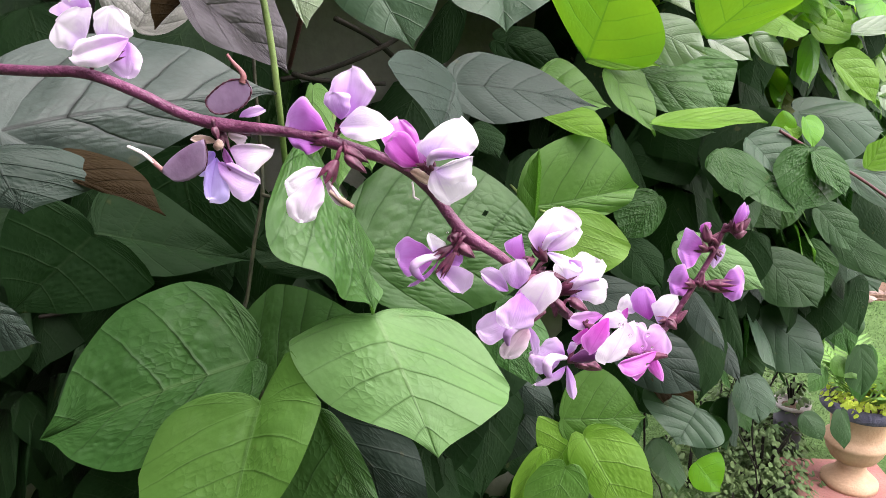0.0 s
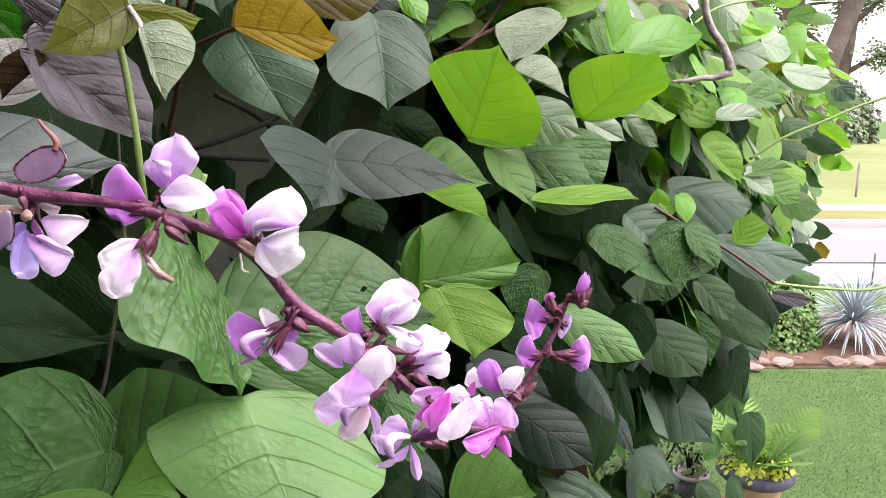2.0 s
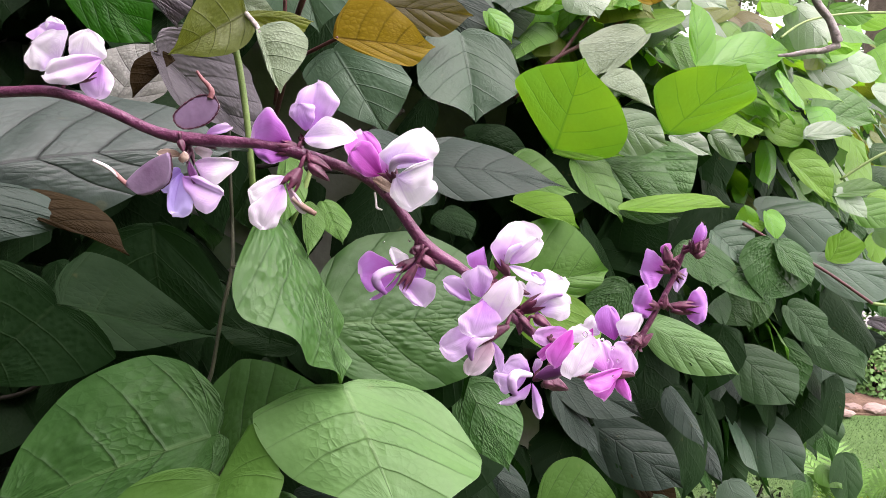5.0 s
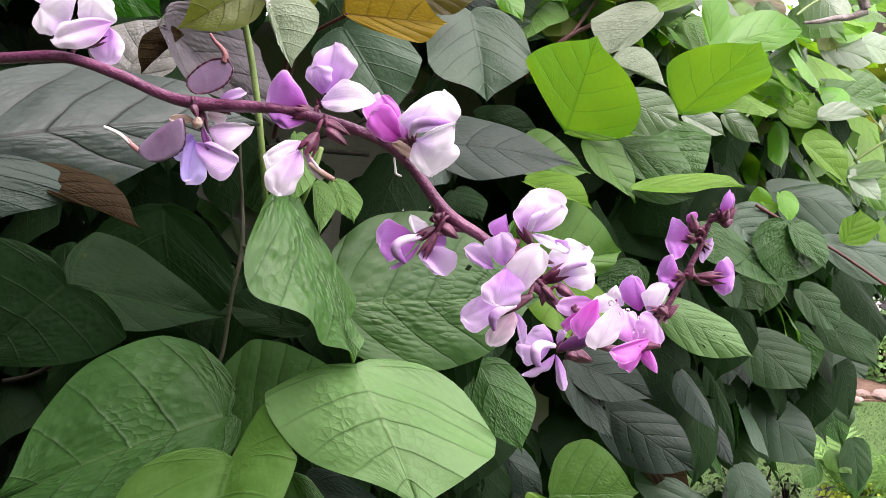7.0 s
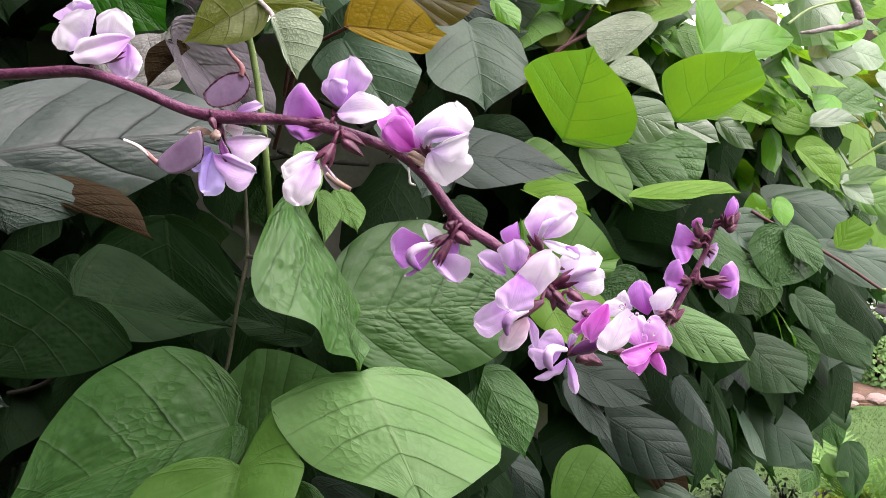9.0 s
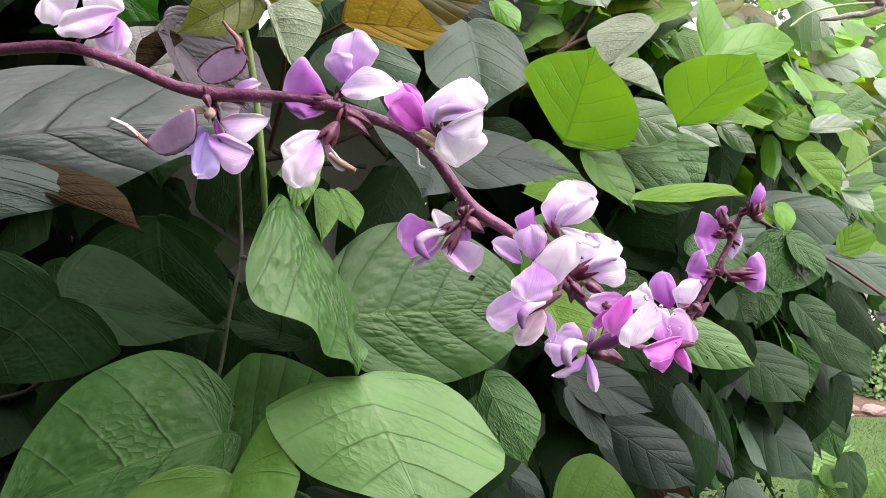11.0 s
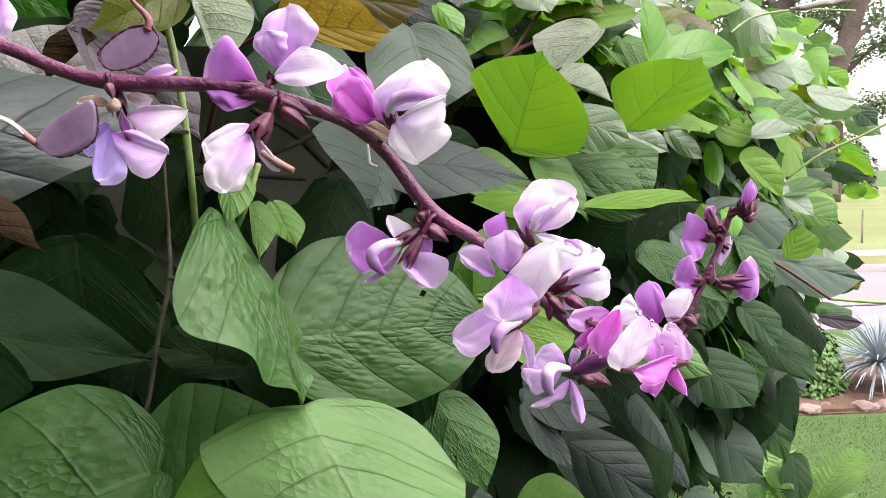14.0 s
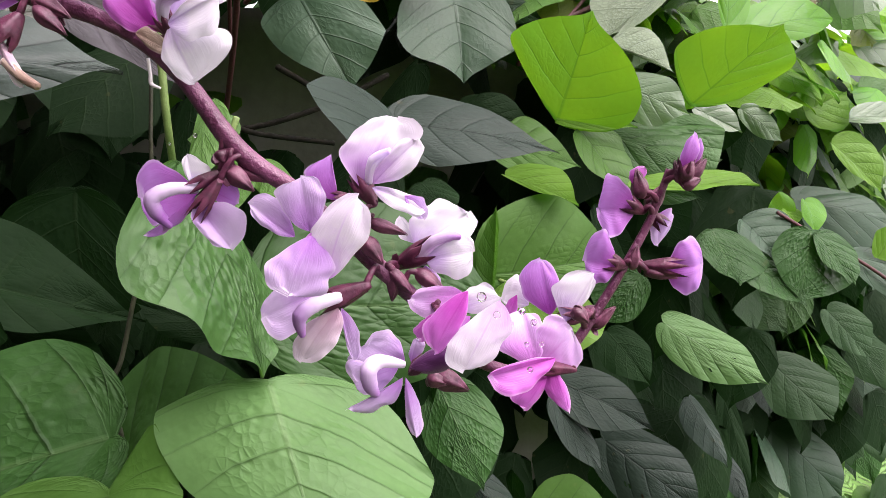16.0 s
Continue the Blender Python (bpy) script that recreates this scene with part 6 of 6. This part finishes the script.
far_vine = thing("bean_vine", (0.9, 1.8, 0), "dense bean vine hedge of heart-shaped green leaves by the lawn", "vine")
rng = random.Random(11)
stuff, count = {}, 0
for i in range(2900):
    u = rng.random() ** 0.75
    c, out = along(u)
    far = i >= 420
    top = height(CREST, u) + 0.05 * math.sin(u * 31)
    low = height(HEM, u) + rng.uniform(-0.08, 0.08)
    z = low + (top - low) * rng.random() ** 0.8
    inset = rng.uniform(-0.02, 0.12) if not far else rng.uniform(0.03, 0.3) if i < 2200 else rng.uniform(0.25, 0.5)
    inset += max(0.0, 1.15 - z) * 0.3 + 0.25 * max(0.0, min(1.0, (0.5 - u) * 8))
    if z > top - 0.25:
        inset += (z - top + 0.25) * 0.6
    p = c - out * inset
    if not clear(p, z):
        continue
    size = rng.uniform(0.07, 0.135) * (1.0 if u > 0.35 else 1.1)
    pts = free_leaf(rng, (p.x, p.y, z), out, size, 0.3 if z > top - 0.2 else 0.7)
    share = rng.random()
    # light put into the kinds: lighter greens near the crest, shade-coloured ones lower
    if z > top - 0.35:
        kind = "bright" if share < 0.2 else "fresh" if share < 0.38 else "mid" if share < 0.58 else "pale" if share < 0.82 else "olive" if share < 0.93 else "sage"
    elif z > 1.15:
        kind = "green" if share < 0.24 else "half_shade" if share < 0.4 else "dusky" if share < 0.66 else "sage" if share < 0.76 else "mid" if share < 0.92 else "pale"
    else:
        kind = "dark" if share < 0.4 else "half_shade" if share < 0.72 else "dusky" if share < 0.88 else "sage" if share < 0.94 else "slate"
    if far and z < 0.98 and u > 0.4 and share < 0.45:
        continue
    # leaves set far back get darkened greens in place of inner shade
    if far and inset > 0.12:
        kind = "dark" if share < 0.8 else "dusky"
    if u > 0.42 and count < 290 and not far:
        count += 1
        leaf(kind, *pts, parent=far_vine, n=10, m=4)
    else:
        stuff.setdefault(kind, []).append(lamina(*pts, 8, 3, seed=i))
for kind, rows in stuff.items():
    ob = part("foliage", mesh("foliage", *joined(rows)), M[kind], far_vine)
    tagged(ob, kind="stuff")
crest = {}
for i in range(150):
    kind = ("bright", "fresh", "pale", "mid", "olive", "sage")[i * 7 % 11 % 6]
    p = (rng.uniform(0.02, 0.36), rng.uniform(0.98, 1.3), rng.uniform(1.66, 1.77))
    if not clear(p, p[2] - 0.04):
        continue
    crest.setdefault(kind, []).append(lamina(*free_leaf(rng, p, Vector((0.2, -1.0)), rng.uniform(0.07, 0.12), 0.0), 8, 3, seed=i + 3500))
for i in range(140):
    kind = ("mid", "green", "dusky", "fresh", "sage", "bright", "green")[i % 7]
    p = (rng.uniform(-0.16, 0.3), rng.uniform(1.06, 1.34), rng.uniform(1.72, 1.95))
    crest.setdefault(kind, []).append(lamina(*free_leaf(rng, p, Vector((0.1, -1.0)), rng.uniform(0.08, 0.13), 0.3), 8, 3, seed=i + 3900))
# the crest of young leaves along the top, sunlight put into lighter greens
for i in range(300):
    u = rng.uniform(0.36, 1.0)
    c, out = along(u)
    p = c - out * rng.uniform(-0.08, 0.3)
    z = height(CREST, u) - 0.04 + 0.05 * math.sin(u * 31) + rng.gauss(-0.04, 0.05)
    share = rng.random()
    kind = "bright" if share < 0.26 else "fresh" if share < 0.48 else "mid" if share < 0.66 else "pale" if share < 0.86 else "olive" if share < 0.95 else "sage"
    crest.setdefault(kind, []).append(lamina(*free_leaf(rng, (p.x, p.y, z), out, rng.uniform(0.06, 0.115), 0.1), 8, 3, seed=i + 3000))
for kind, rows in crest.items():
    tagged(part("foliage", mesh("foliage", *joined(rows)), M[kind], far_vine), kind="stuff")
for i in range(5):
    u = rng.uniform(0.4, 0.8)
    c, out = along(u)
    x = c - out * rng.uniform(0.2, 0.34)
    pts = [(x.x + rng.gauss(0, 0.07), x.y + rng.gauss(0, 0.07), z) for z in (0.0, 0.3, 0.55, 0.8, 1.1)]
    part("stem", mesh("stem", *sweep(pts, rng.uniform(0.0014, 0.0028), 7, 4)), M["stemdark"], far_vine)

# leaves deep in the near vine, behind the front ones; their colour holds the shade
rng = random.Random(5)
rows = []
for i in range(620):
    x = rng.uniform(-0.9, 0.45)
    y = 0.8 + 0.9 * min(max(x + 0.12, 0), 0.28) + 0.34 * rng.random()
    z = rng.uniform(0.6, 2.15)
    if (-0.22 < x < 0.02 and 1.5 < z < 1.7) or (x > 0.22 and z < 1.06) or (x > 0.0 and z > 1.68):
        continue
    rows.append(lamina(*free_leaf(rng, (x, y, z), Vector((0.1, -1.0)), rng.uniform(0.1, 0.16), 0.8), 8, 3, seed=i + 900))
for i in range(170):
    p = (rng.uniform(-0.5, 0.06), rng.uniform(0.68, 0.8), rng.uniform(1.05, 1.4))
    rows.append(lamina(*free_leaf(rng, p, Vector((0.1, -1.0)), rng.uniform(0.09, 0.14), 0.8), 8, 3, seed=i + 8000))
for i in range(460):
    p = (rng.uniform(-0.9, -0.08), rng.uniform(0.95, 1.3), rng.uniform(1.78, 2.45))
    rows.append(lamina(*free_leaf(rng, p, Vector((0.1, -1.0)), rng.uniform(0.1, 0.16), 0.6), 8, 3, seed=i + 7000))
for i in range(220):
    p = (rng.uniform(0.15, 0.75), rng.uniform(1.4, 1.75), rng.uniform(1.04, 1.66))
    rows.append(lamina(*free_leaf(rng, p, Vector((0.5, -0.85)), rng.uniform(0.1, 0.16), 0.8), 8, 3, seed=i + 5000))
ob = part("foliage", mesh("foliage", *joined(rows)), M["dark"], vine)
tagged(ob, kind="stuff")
slab("wall_house", -0.95, 0.2, 1.3, 1.46, 0.0, 1.72, M["wall"], "off-white house wall in shade behind the vine", "wall", 0.22, (0, 1.3))
# two walls out of view, added to keep low sky light off the leaves
slab("wall_back", -0.9, 1.6, -1.5, -1.34, 0.0, 3.1, M["shadewall"], "unseen plain dark wall added opposite the vine to block sky light", "wall")
slab("wall_side", -1.06, -0.9, -1.5, 1.1, 0.0, 4.6, M["shadewall"], "unseen plain dark wall added beside the vine to block sky light", "wall")

# ---- the lawn's grass blades ----
rng = random.Random(3)
verts, faces = [], []
for i in range(230000):
    r = 1.2 + 6.5 * rng.random() ** 1.3
    a = rng.uniform(-0.15, 0.95) if i < 170000 else rng.uniform(-0.5, 1.9)
    x, y = 0.1 + r * math.sin(a), r * math.cos(a)
    if y > 6.4 or (y > 4.25 and x < 4.42):
        continue
    h, t, w = rng.uniform(0.007, 0.017), rng.uniform(0, 6.3), 0.0009 + 0.0004 * r
    dx, dy, lx, ly = math.cos(t) * w, math.sin(t) * w, rng.gauss(0, 0.011), rng.gauss(0, 0.011)
    o = len(verts)
    verts += [(x - dx, y - dy, -0.004), (x + dx, y + dy, -0.004), (x + lx, y + ly, h)]
    faces.append((o, o + 1, o + 2))
tagged(part("lawn_grass", mesh("lawn_grass", verts, faces, None, False), M["grass"], None), "short mown green grass of the lawn", "grass", kind="stuff")


# ---- terracotta urn with its plants ----
def lathe(profile, place, k=40, wobble=0.0, girth=0.88):
    verts, faces = [], []
    x0, y0, z0 = place
    for i, (r, z) in enumerate(profile):
        for j in range(k):
            t = 2 * math.pi * j / k
            rr = r * girth * (1 + wobble * math.sin(3 * t + i))
            verts.append((x0 + rr * math.cos(t), y0 + rr * math.sin(t), z0 + z))
    for i in range(len(profile) - 1):
        for j in range(k):
            a, b = i * k + j, i * k + (j + 1) % k
            faces.append((a, b, b + k, a + k))
    faces.append(tuple(range(k))[::-1])
    faces.append(tuple(range(len(verts) - k, len(verts))))
    return verts, faces


UX, UY = 1.29, 2.36
slab("paver", UX - 0.22, UX + 0.17, UY - 0.16, UY + 0.16, -0.05, 0.012, M["redstone"], "red concrete paver under the urn", "paver")
urn = thing("garden_urn", (UX, UY, 0.012), "weathered terracotta pedestal urn with a dark blue rim on the lawn", "urn")
part("pedestal", mesh("pedestal", *lathe([(0.105, 0), (0.105, 0.02), (0.09, 0.032), (0.062, 0.055), (0.052, 0.075), (0.06, 0.095)], (UX, UY, 0.01))), M["terracotta"], urn)
part("bowl", mesh("bowl", *lathe([(0.06, 0.095), (0.085, 0.11), (0.104, 0.14), (0.108, 0.16), (0.118, 0.168), (0.118, 0.182), (0.1, 0.192), (0.096, 0.21), (0.104, 0.26), (0.118, 0.3), (0.11, 0.3), (0.095, 0.24)], (UX, UY, 0.01))), M["terracotta"], urn)
part("rim", mesh("rim", *lathe([(0.118, 0.292), (0.14, 0.294), (0.15, 0.304), (0.15, 0.32), (0.142, 0.332), (0.122, 0.334), (0.112, 0.325), (0.112, 0.3)], (UX, UY, 0.01), 48, 0.008)), M["rim"], urn, "dark blue roughened rim")
part("soil", mesh("soil", *lathe([(0.113, 0.3), (0.06, 0.312), (0.005, 0.316)], (UX, UY, 0.01))), M["soil"], urn)


def frond(start, way, length, leaflets, material, parent, width=0.0016, arch=0.35):
    """A feather leaf: an arching rib with narrow leaflets on both sides."""
    S, D = Vector(start), Vector(way).normalized()
    pts = [S + D * (length * t) - Vector((0, 0, 1)) * (arch * length * t * t) for t in (0, 0.25, 0.5, 0.75, 1.0)]
    verts, faces = sweep(pts, (0.003, 0.0025, 0.002, 0.0015, 0.0008), 5, 3)
    side = D.cross(Vector((0, 0, 1))).normalized()
    for i in range(leaflets):
        t = 0.15 + 0.83 * i / leaflets
        p = S + D * (length * t) - Vector((0, 0, 1)) * (arch * length * t * t)
        f = (D - Vector((0, 0, 1)) * (2 * arch * t)).normalized()
        for sgn in (-1, 1):
            q = (side * sgn * 0.85 + f * 0.6 + Vector((0, 0, -0.15))).normalized() * (length * 0.26 * math.sin(math.pi * min(0.95, t * 0.9 + 0.1)))
            o = len(verts)
            n = f * width
            verts += [p - n, p + q * 0.45 - n * 1.6, p + q, p + q * 0.45 + n * 1.6, p + n]
            faces.append((o, o + 1, o + 2, o + 3, o + 4))
    part("frond", mesh("frond", verts, faces), material, parent)


rng = random.Random(8)
palm = thing("fern_palm", (UX + 0.02, UY, 0.31), "young feathery green palm growing in the urn", "plant")
for i in range(12):
    a = 0.3 + i * 2.4
    frond((UX + 0.03 * math.cos(a), UY + 0.03 * math.sin(a), 0.315), (math.cos(a) * 0.8, math.sin(a) * 0.8, rng.uniform(0.9, 2.2)), rng.uniform(0.26, 0.44), 14, M["fern"], palm, 0.0045)
sprig = thing("trailing_plant", (UX, UY, 0.31), "yellow-green trailing creeper over the urn's rim", "plant")
rows = []
for i in range(520):
    a, r = rng.uniform(0, 6.3), rng.uniform(0.05, 0.13)
    p = (UX + r * math.cos(a), UY + r * math.sin(a), 0.33 + rng.uniform(0, 0.05))
    rows.append(lamina(*free_leaf(rng, p, Vector((math.cos(a), math.sin(a))), rng.uniform(0.011, 0.022), 0.2), 4, 2, seed=i))
tagged(part("foliage", mesh("foliage", *joined(rows)), M["sprig"], sprig), kind="stuff")

bush_low = [(0.78, 2.0, 0.16), (0.95, 2.25, 0.14), (0.62, 1.85, 0.18), (1.02, 2.62, 0.16), (0.5, 1.62, 0.2), (0.86, 1.82, 0.15), (0.72, 2.3, 0.22), (1.0, 2.4, 0.24), (0.88, 2.55, 0.3), (1.1, 2.86, 0.24)]

# small flower pot beside the urn
pot = thing("flower_pot", (1.15, 2.58, 0.0), "small dark flower pot with a chalky white rim", "flower pot")
part("body", mesh("body", *lathe([(0.05, 0.0), (0.07, 0.19), (0.065, 0.19), (0.045, 0.02)], (1.15, 2.58, 0.0))), M["plastic"], pot)
part("rim", mesh("rim", *lathe([(0.071, 0.192), (0.077, 0.194), (0.077, 0.205), (0.069, 0.208), (0.065, 0.19), (0.062, 0.17)], (1.15, 2.58, 0.0))), M["whiteclay"], pot)
part("soil", mesh("soil", *lathe([(0.066, 0.186), (0.03, 0.194), (0.004, 0.196)], (1.15, 2.58, 0.0))), M["soil"], pot)

# ---- planted bed beyond the lawn ----
slab("bed", -2.0, 4.4, 4.3, 5.5, -0.1, 0.03, M["soil"], "brown mulched bed along the edge of the lawn", "flower bed")


def rock(place, size, seed):
    bm = bmesh.new()
    bmesh.ops.create_icosphere(bm, subdivisions=2, radius=1)
    for v in bm.verts:
        v.co *= 1 + 0.35 * noise.noise(v.co * 1.3 + Vector((seed, 0, 0)))
        v.co = Vector((v.co.x * size, v.co.y * size * 0.8, v.co.z * size * 0.4)) + Vector(place)
    tagged(part("rock", bm, M["rock"], None), "flat pinkish edging rock of the bed", "rock", "edging rocks")


rng = random.Random(21)
for i in range(18):
    rock((1.9 + i * 0.13 + rng.gauss(0, 0.05), 4.36 + rng.gauss(0, 0.09), 0.03), rng.uniform(0.03, 0.085), i)


def tuft(name, label, category, place, blades, length, width, material, seed=0):
    """A round plant of many stiff pointed blades that arch out from one crown."""
    rng = random.Random(seed)
    ob = thing(name, place, label, category)
    n = width
    shape = [(-n * 0.6, 0, 0), (n * 0.6, 0, 0), (-n, 0.35, 0.02), (0, 0.35, 0.02 + n * 0.5), (n, 0.35, 0.02), (-n * 0.8, 0.7, -0.02), (0, 0.7, -0.02 + n * 0.4), (n * 0.8, 0.7, -0.02), (0, 1, -0.16)]
    shape = [(x, y * length, z * length if abs(z) > 0.015 else z) for x, y, z in shape]
    me = mesh("blade", shape, [(0, 1, 3), (0, 3, 2), (1, 4, 3), (2, 3, 6, 5), (3, 4, 7, 6), (5, 6, 8), (6, 7, 8)], None, False)
    for i in range(blades):
        a, e = rng.uniform(0, 360), math.degrees(math.asin(rng.uniform(-0.45, 0.97)))
        one = part("blade", me, material, ob)
        one.matrix_basis = pose(*place) @ pose(0, 0, 0, 0, 0, a) @ pose(0, 0, 0, e, 0, 0) @ Matrix.Diagonal((1, rng.uniform(0.75, 1.05), 1, 1))


tuft("yucca", "round blue-grey spiky yucca in the bed by the street", "yucca", (3.08, 4.72, 0.2), 298, 0.44, 0.0065, M["agave"], 4)


def bush(name, label, place, radius, height, leaves, material, seed, size=0.035):
    rng = random.Random(seed)
    C = Vector(place)
    ob = thing(name, place, label, "shrub")
    rows = []
    for i in range(leaves):
        d = Vector((rng.gauss(0, 1), rng.gauss(0, 1), abs(rng.gauss(0, 1)))).normalized() * rng.uniform(0.6, 1.0) ** 0.5
        d *= 1 + 0.25 * noise.noise(d * 2.5 + Vector((seed, 0, 0)))
        p = C + Vector((d.x * radius, d.y * radius, d.z * height))
        rows.append(lamina(*free_leaf(rng, p, Vector((d.x + 0.01, d.y)).normalized(), size * rng.uniform(0.7, 1.3), 0.1), 4, 2, seed=i))
    part("crown", mesh("crown", *joined(rows)), material, ob)
    for i in range(5):
        a = i * 1.3
        part("stem", mesh("stem", *sweep([C, C + Vector((math.cos(a) * radius * 0.5, math.sin(a) * radius * 0.5, height * 0.8))], (0.008, 0.003), 6, 2)), M["stemdark"], ob)


bush("box_shrub", "small dense green shrub in the mulched bed", (2.62, 4.78, 0.0), 0.25, 0.46, 2600, M["shrub"], 2, 0.03)

for i, (x, y, h) in enumerate(bush_low):
    bush("weed_clump", "low tangle of green weeds and dry stalks under the vine", (x, y, 0.0), 0.19, h, 520, M["weed"], 50 + i, 0.02)

bush("potted_plant", "small leafy green plant in the dark flower pot", (1.15, 2.58, 0.19), 0.06, 0.13, 70, M["weed"], 71, 0.026)

# low wire fence at the back of the bed
fence = thing("wire_fence", (4.0, 5.6, 0), "low dark wire fence along the street side of the bed", "fence")
part("rail", mesh("rail", *sweep([(2.2, 5.6, 0.42), (4.0, 5.6, 0.425), (6.5, 5.6, 0.42), (10, 5.6, 0.42)], 0.006, 6, 3)), M["wire"], fence)
for x in (2.3, 3.75, 5.2, 6.7, 8.2):
    part("post", mesh("post", *sweep([(x, 5.6, 0.0), (x, 5.6, 0.5)], 0.006, 8, 1)), M["wire"], fence)

for x, y, h in ((8.95, 14.4, 0.7),):
    post = part("fence_post", mesh("fence_post", *sweep([(x, y, 0), (x, y, h * 0.8), (x, y, h)], (0.022, 0.021, 0.02), 8, 2)), M["wood"], None)
    tagged(post, "weathered grey wooden post in the far grass", "fence post")


# ---- trees across the street ----
def tree(place, height, lean, trunk, crown_low, crown_r, leaves, seed):
    rng = random.Random(seed)
    P = Vector(place)
    ob = thing("tree", place, "tall broadleaf tree with a dark rough trunk across the street", "tree", "trees across the street")
    top = P + Vector((lean[0], lean[1], height))
    bend = Vector((rng.gauss(0, 0.08), rng.gauss(0, 0.3), 0))
    pts = [P, P.lerp(top, 0.3) + bend * 0.5, P.lerp(top, 0.6) + bend, top]
    part("trunk", mesh("trunk", *sweep(pts, (trunk * 1.3, trunk, trunk * 0.7, trunk * 0.2), 12, 6)), M["bark"], ob)
    ends = []
    for i in range(11):
        t = rng.uniform(0.3, 0.95)
        s = P.lerp(top, t) + bend * min(1, t * 1.6)
        a = rng.uniform(0, 6.3)
        e = s + Vector((math.cos(a), math.sin(a), rng.uniform(0.1, 0.8))) * crown_r * rng.uniform(0.6, 1.0)
        m = s.lerp(e, 0.5) + Vector((0, 0, 0.4))
        part("limb", mesh("limb", *sweep([s, m, e], (trunk * 0.4, trunk * 0.25, trunk * 0.08), 8, 4)), M["bark"], ob)
        ends += [m, e, s.lerp(e, 0.75)]
    verts, faces = [], []
    for i in range(leaves):
        c = rng.choice(ends)
        p = c + Vector((rng.gauss(0, 1), rng.gauss(0, 1), rng.gauss(0, 0.7))) * crown_r * 0.11
        if p.z < crown_low:
            continue
        d = Vector((rng.gauss(0, 1), rng.gauss(0, 1), rng.gauss(-0.3, 0.7))).normalized()
        n = d.cross(Vector((rng.gauss(0, 1), rng.gauss(0, 1), rng.gauss(0, 1)))).normalized()
        s = rng.uniform(0.11, 0.22)
        o = len(verts)
        verts += [p, p + d * s * 0.5 + n * s * 0.35, p + d * s, p + d * s * 0.5 - n * s * 0.35]
        faces.append((o, o + 1, o + 2, o + 3))
    part("crown", mesh("crown", verts, faces, None, False), M["treeleaf"], ob)


tree((10.2, 20.5, 0), 13, (0.7, 0, 0), 0.3, 5.6, 3.6, 6500, 1)
tree((9.19, 18.0, 0), 11, (3.3, 0.6, 0), 0.25, 5.2, 3.0, 4200, 2)
tree((11.9, 25.0, 0), 14, (-1.0, 0, 0), 0.26, 6.8, 4.0, 6000, 3)
tree((8.1, 26.0, 0), 13, (0.8, 0, 0), 0.2, 6.4, 4.2, 6500, 4)
tree((19.5, 34.0, 0), 12, (0.6, 0, 0), 0.34, 3.6, 4.4, 14000, 5)
for i in range(9):
    bush("hedge_shrub", "distant green shrub beyond the far grass", (12 + i * 3.4, 44 + (i % 3) * 3.0, 0.0), 2.6, 3.4 + (i % 2), 1800, M["treeleaf"], 30 + i, 0.3)
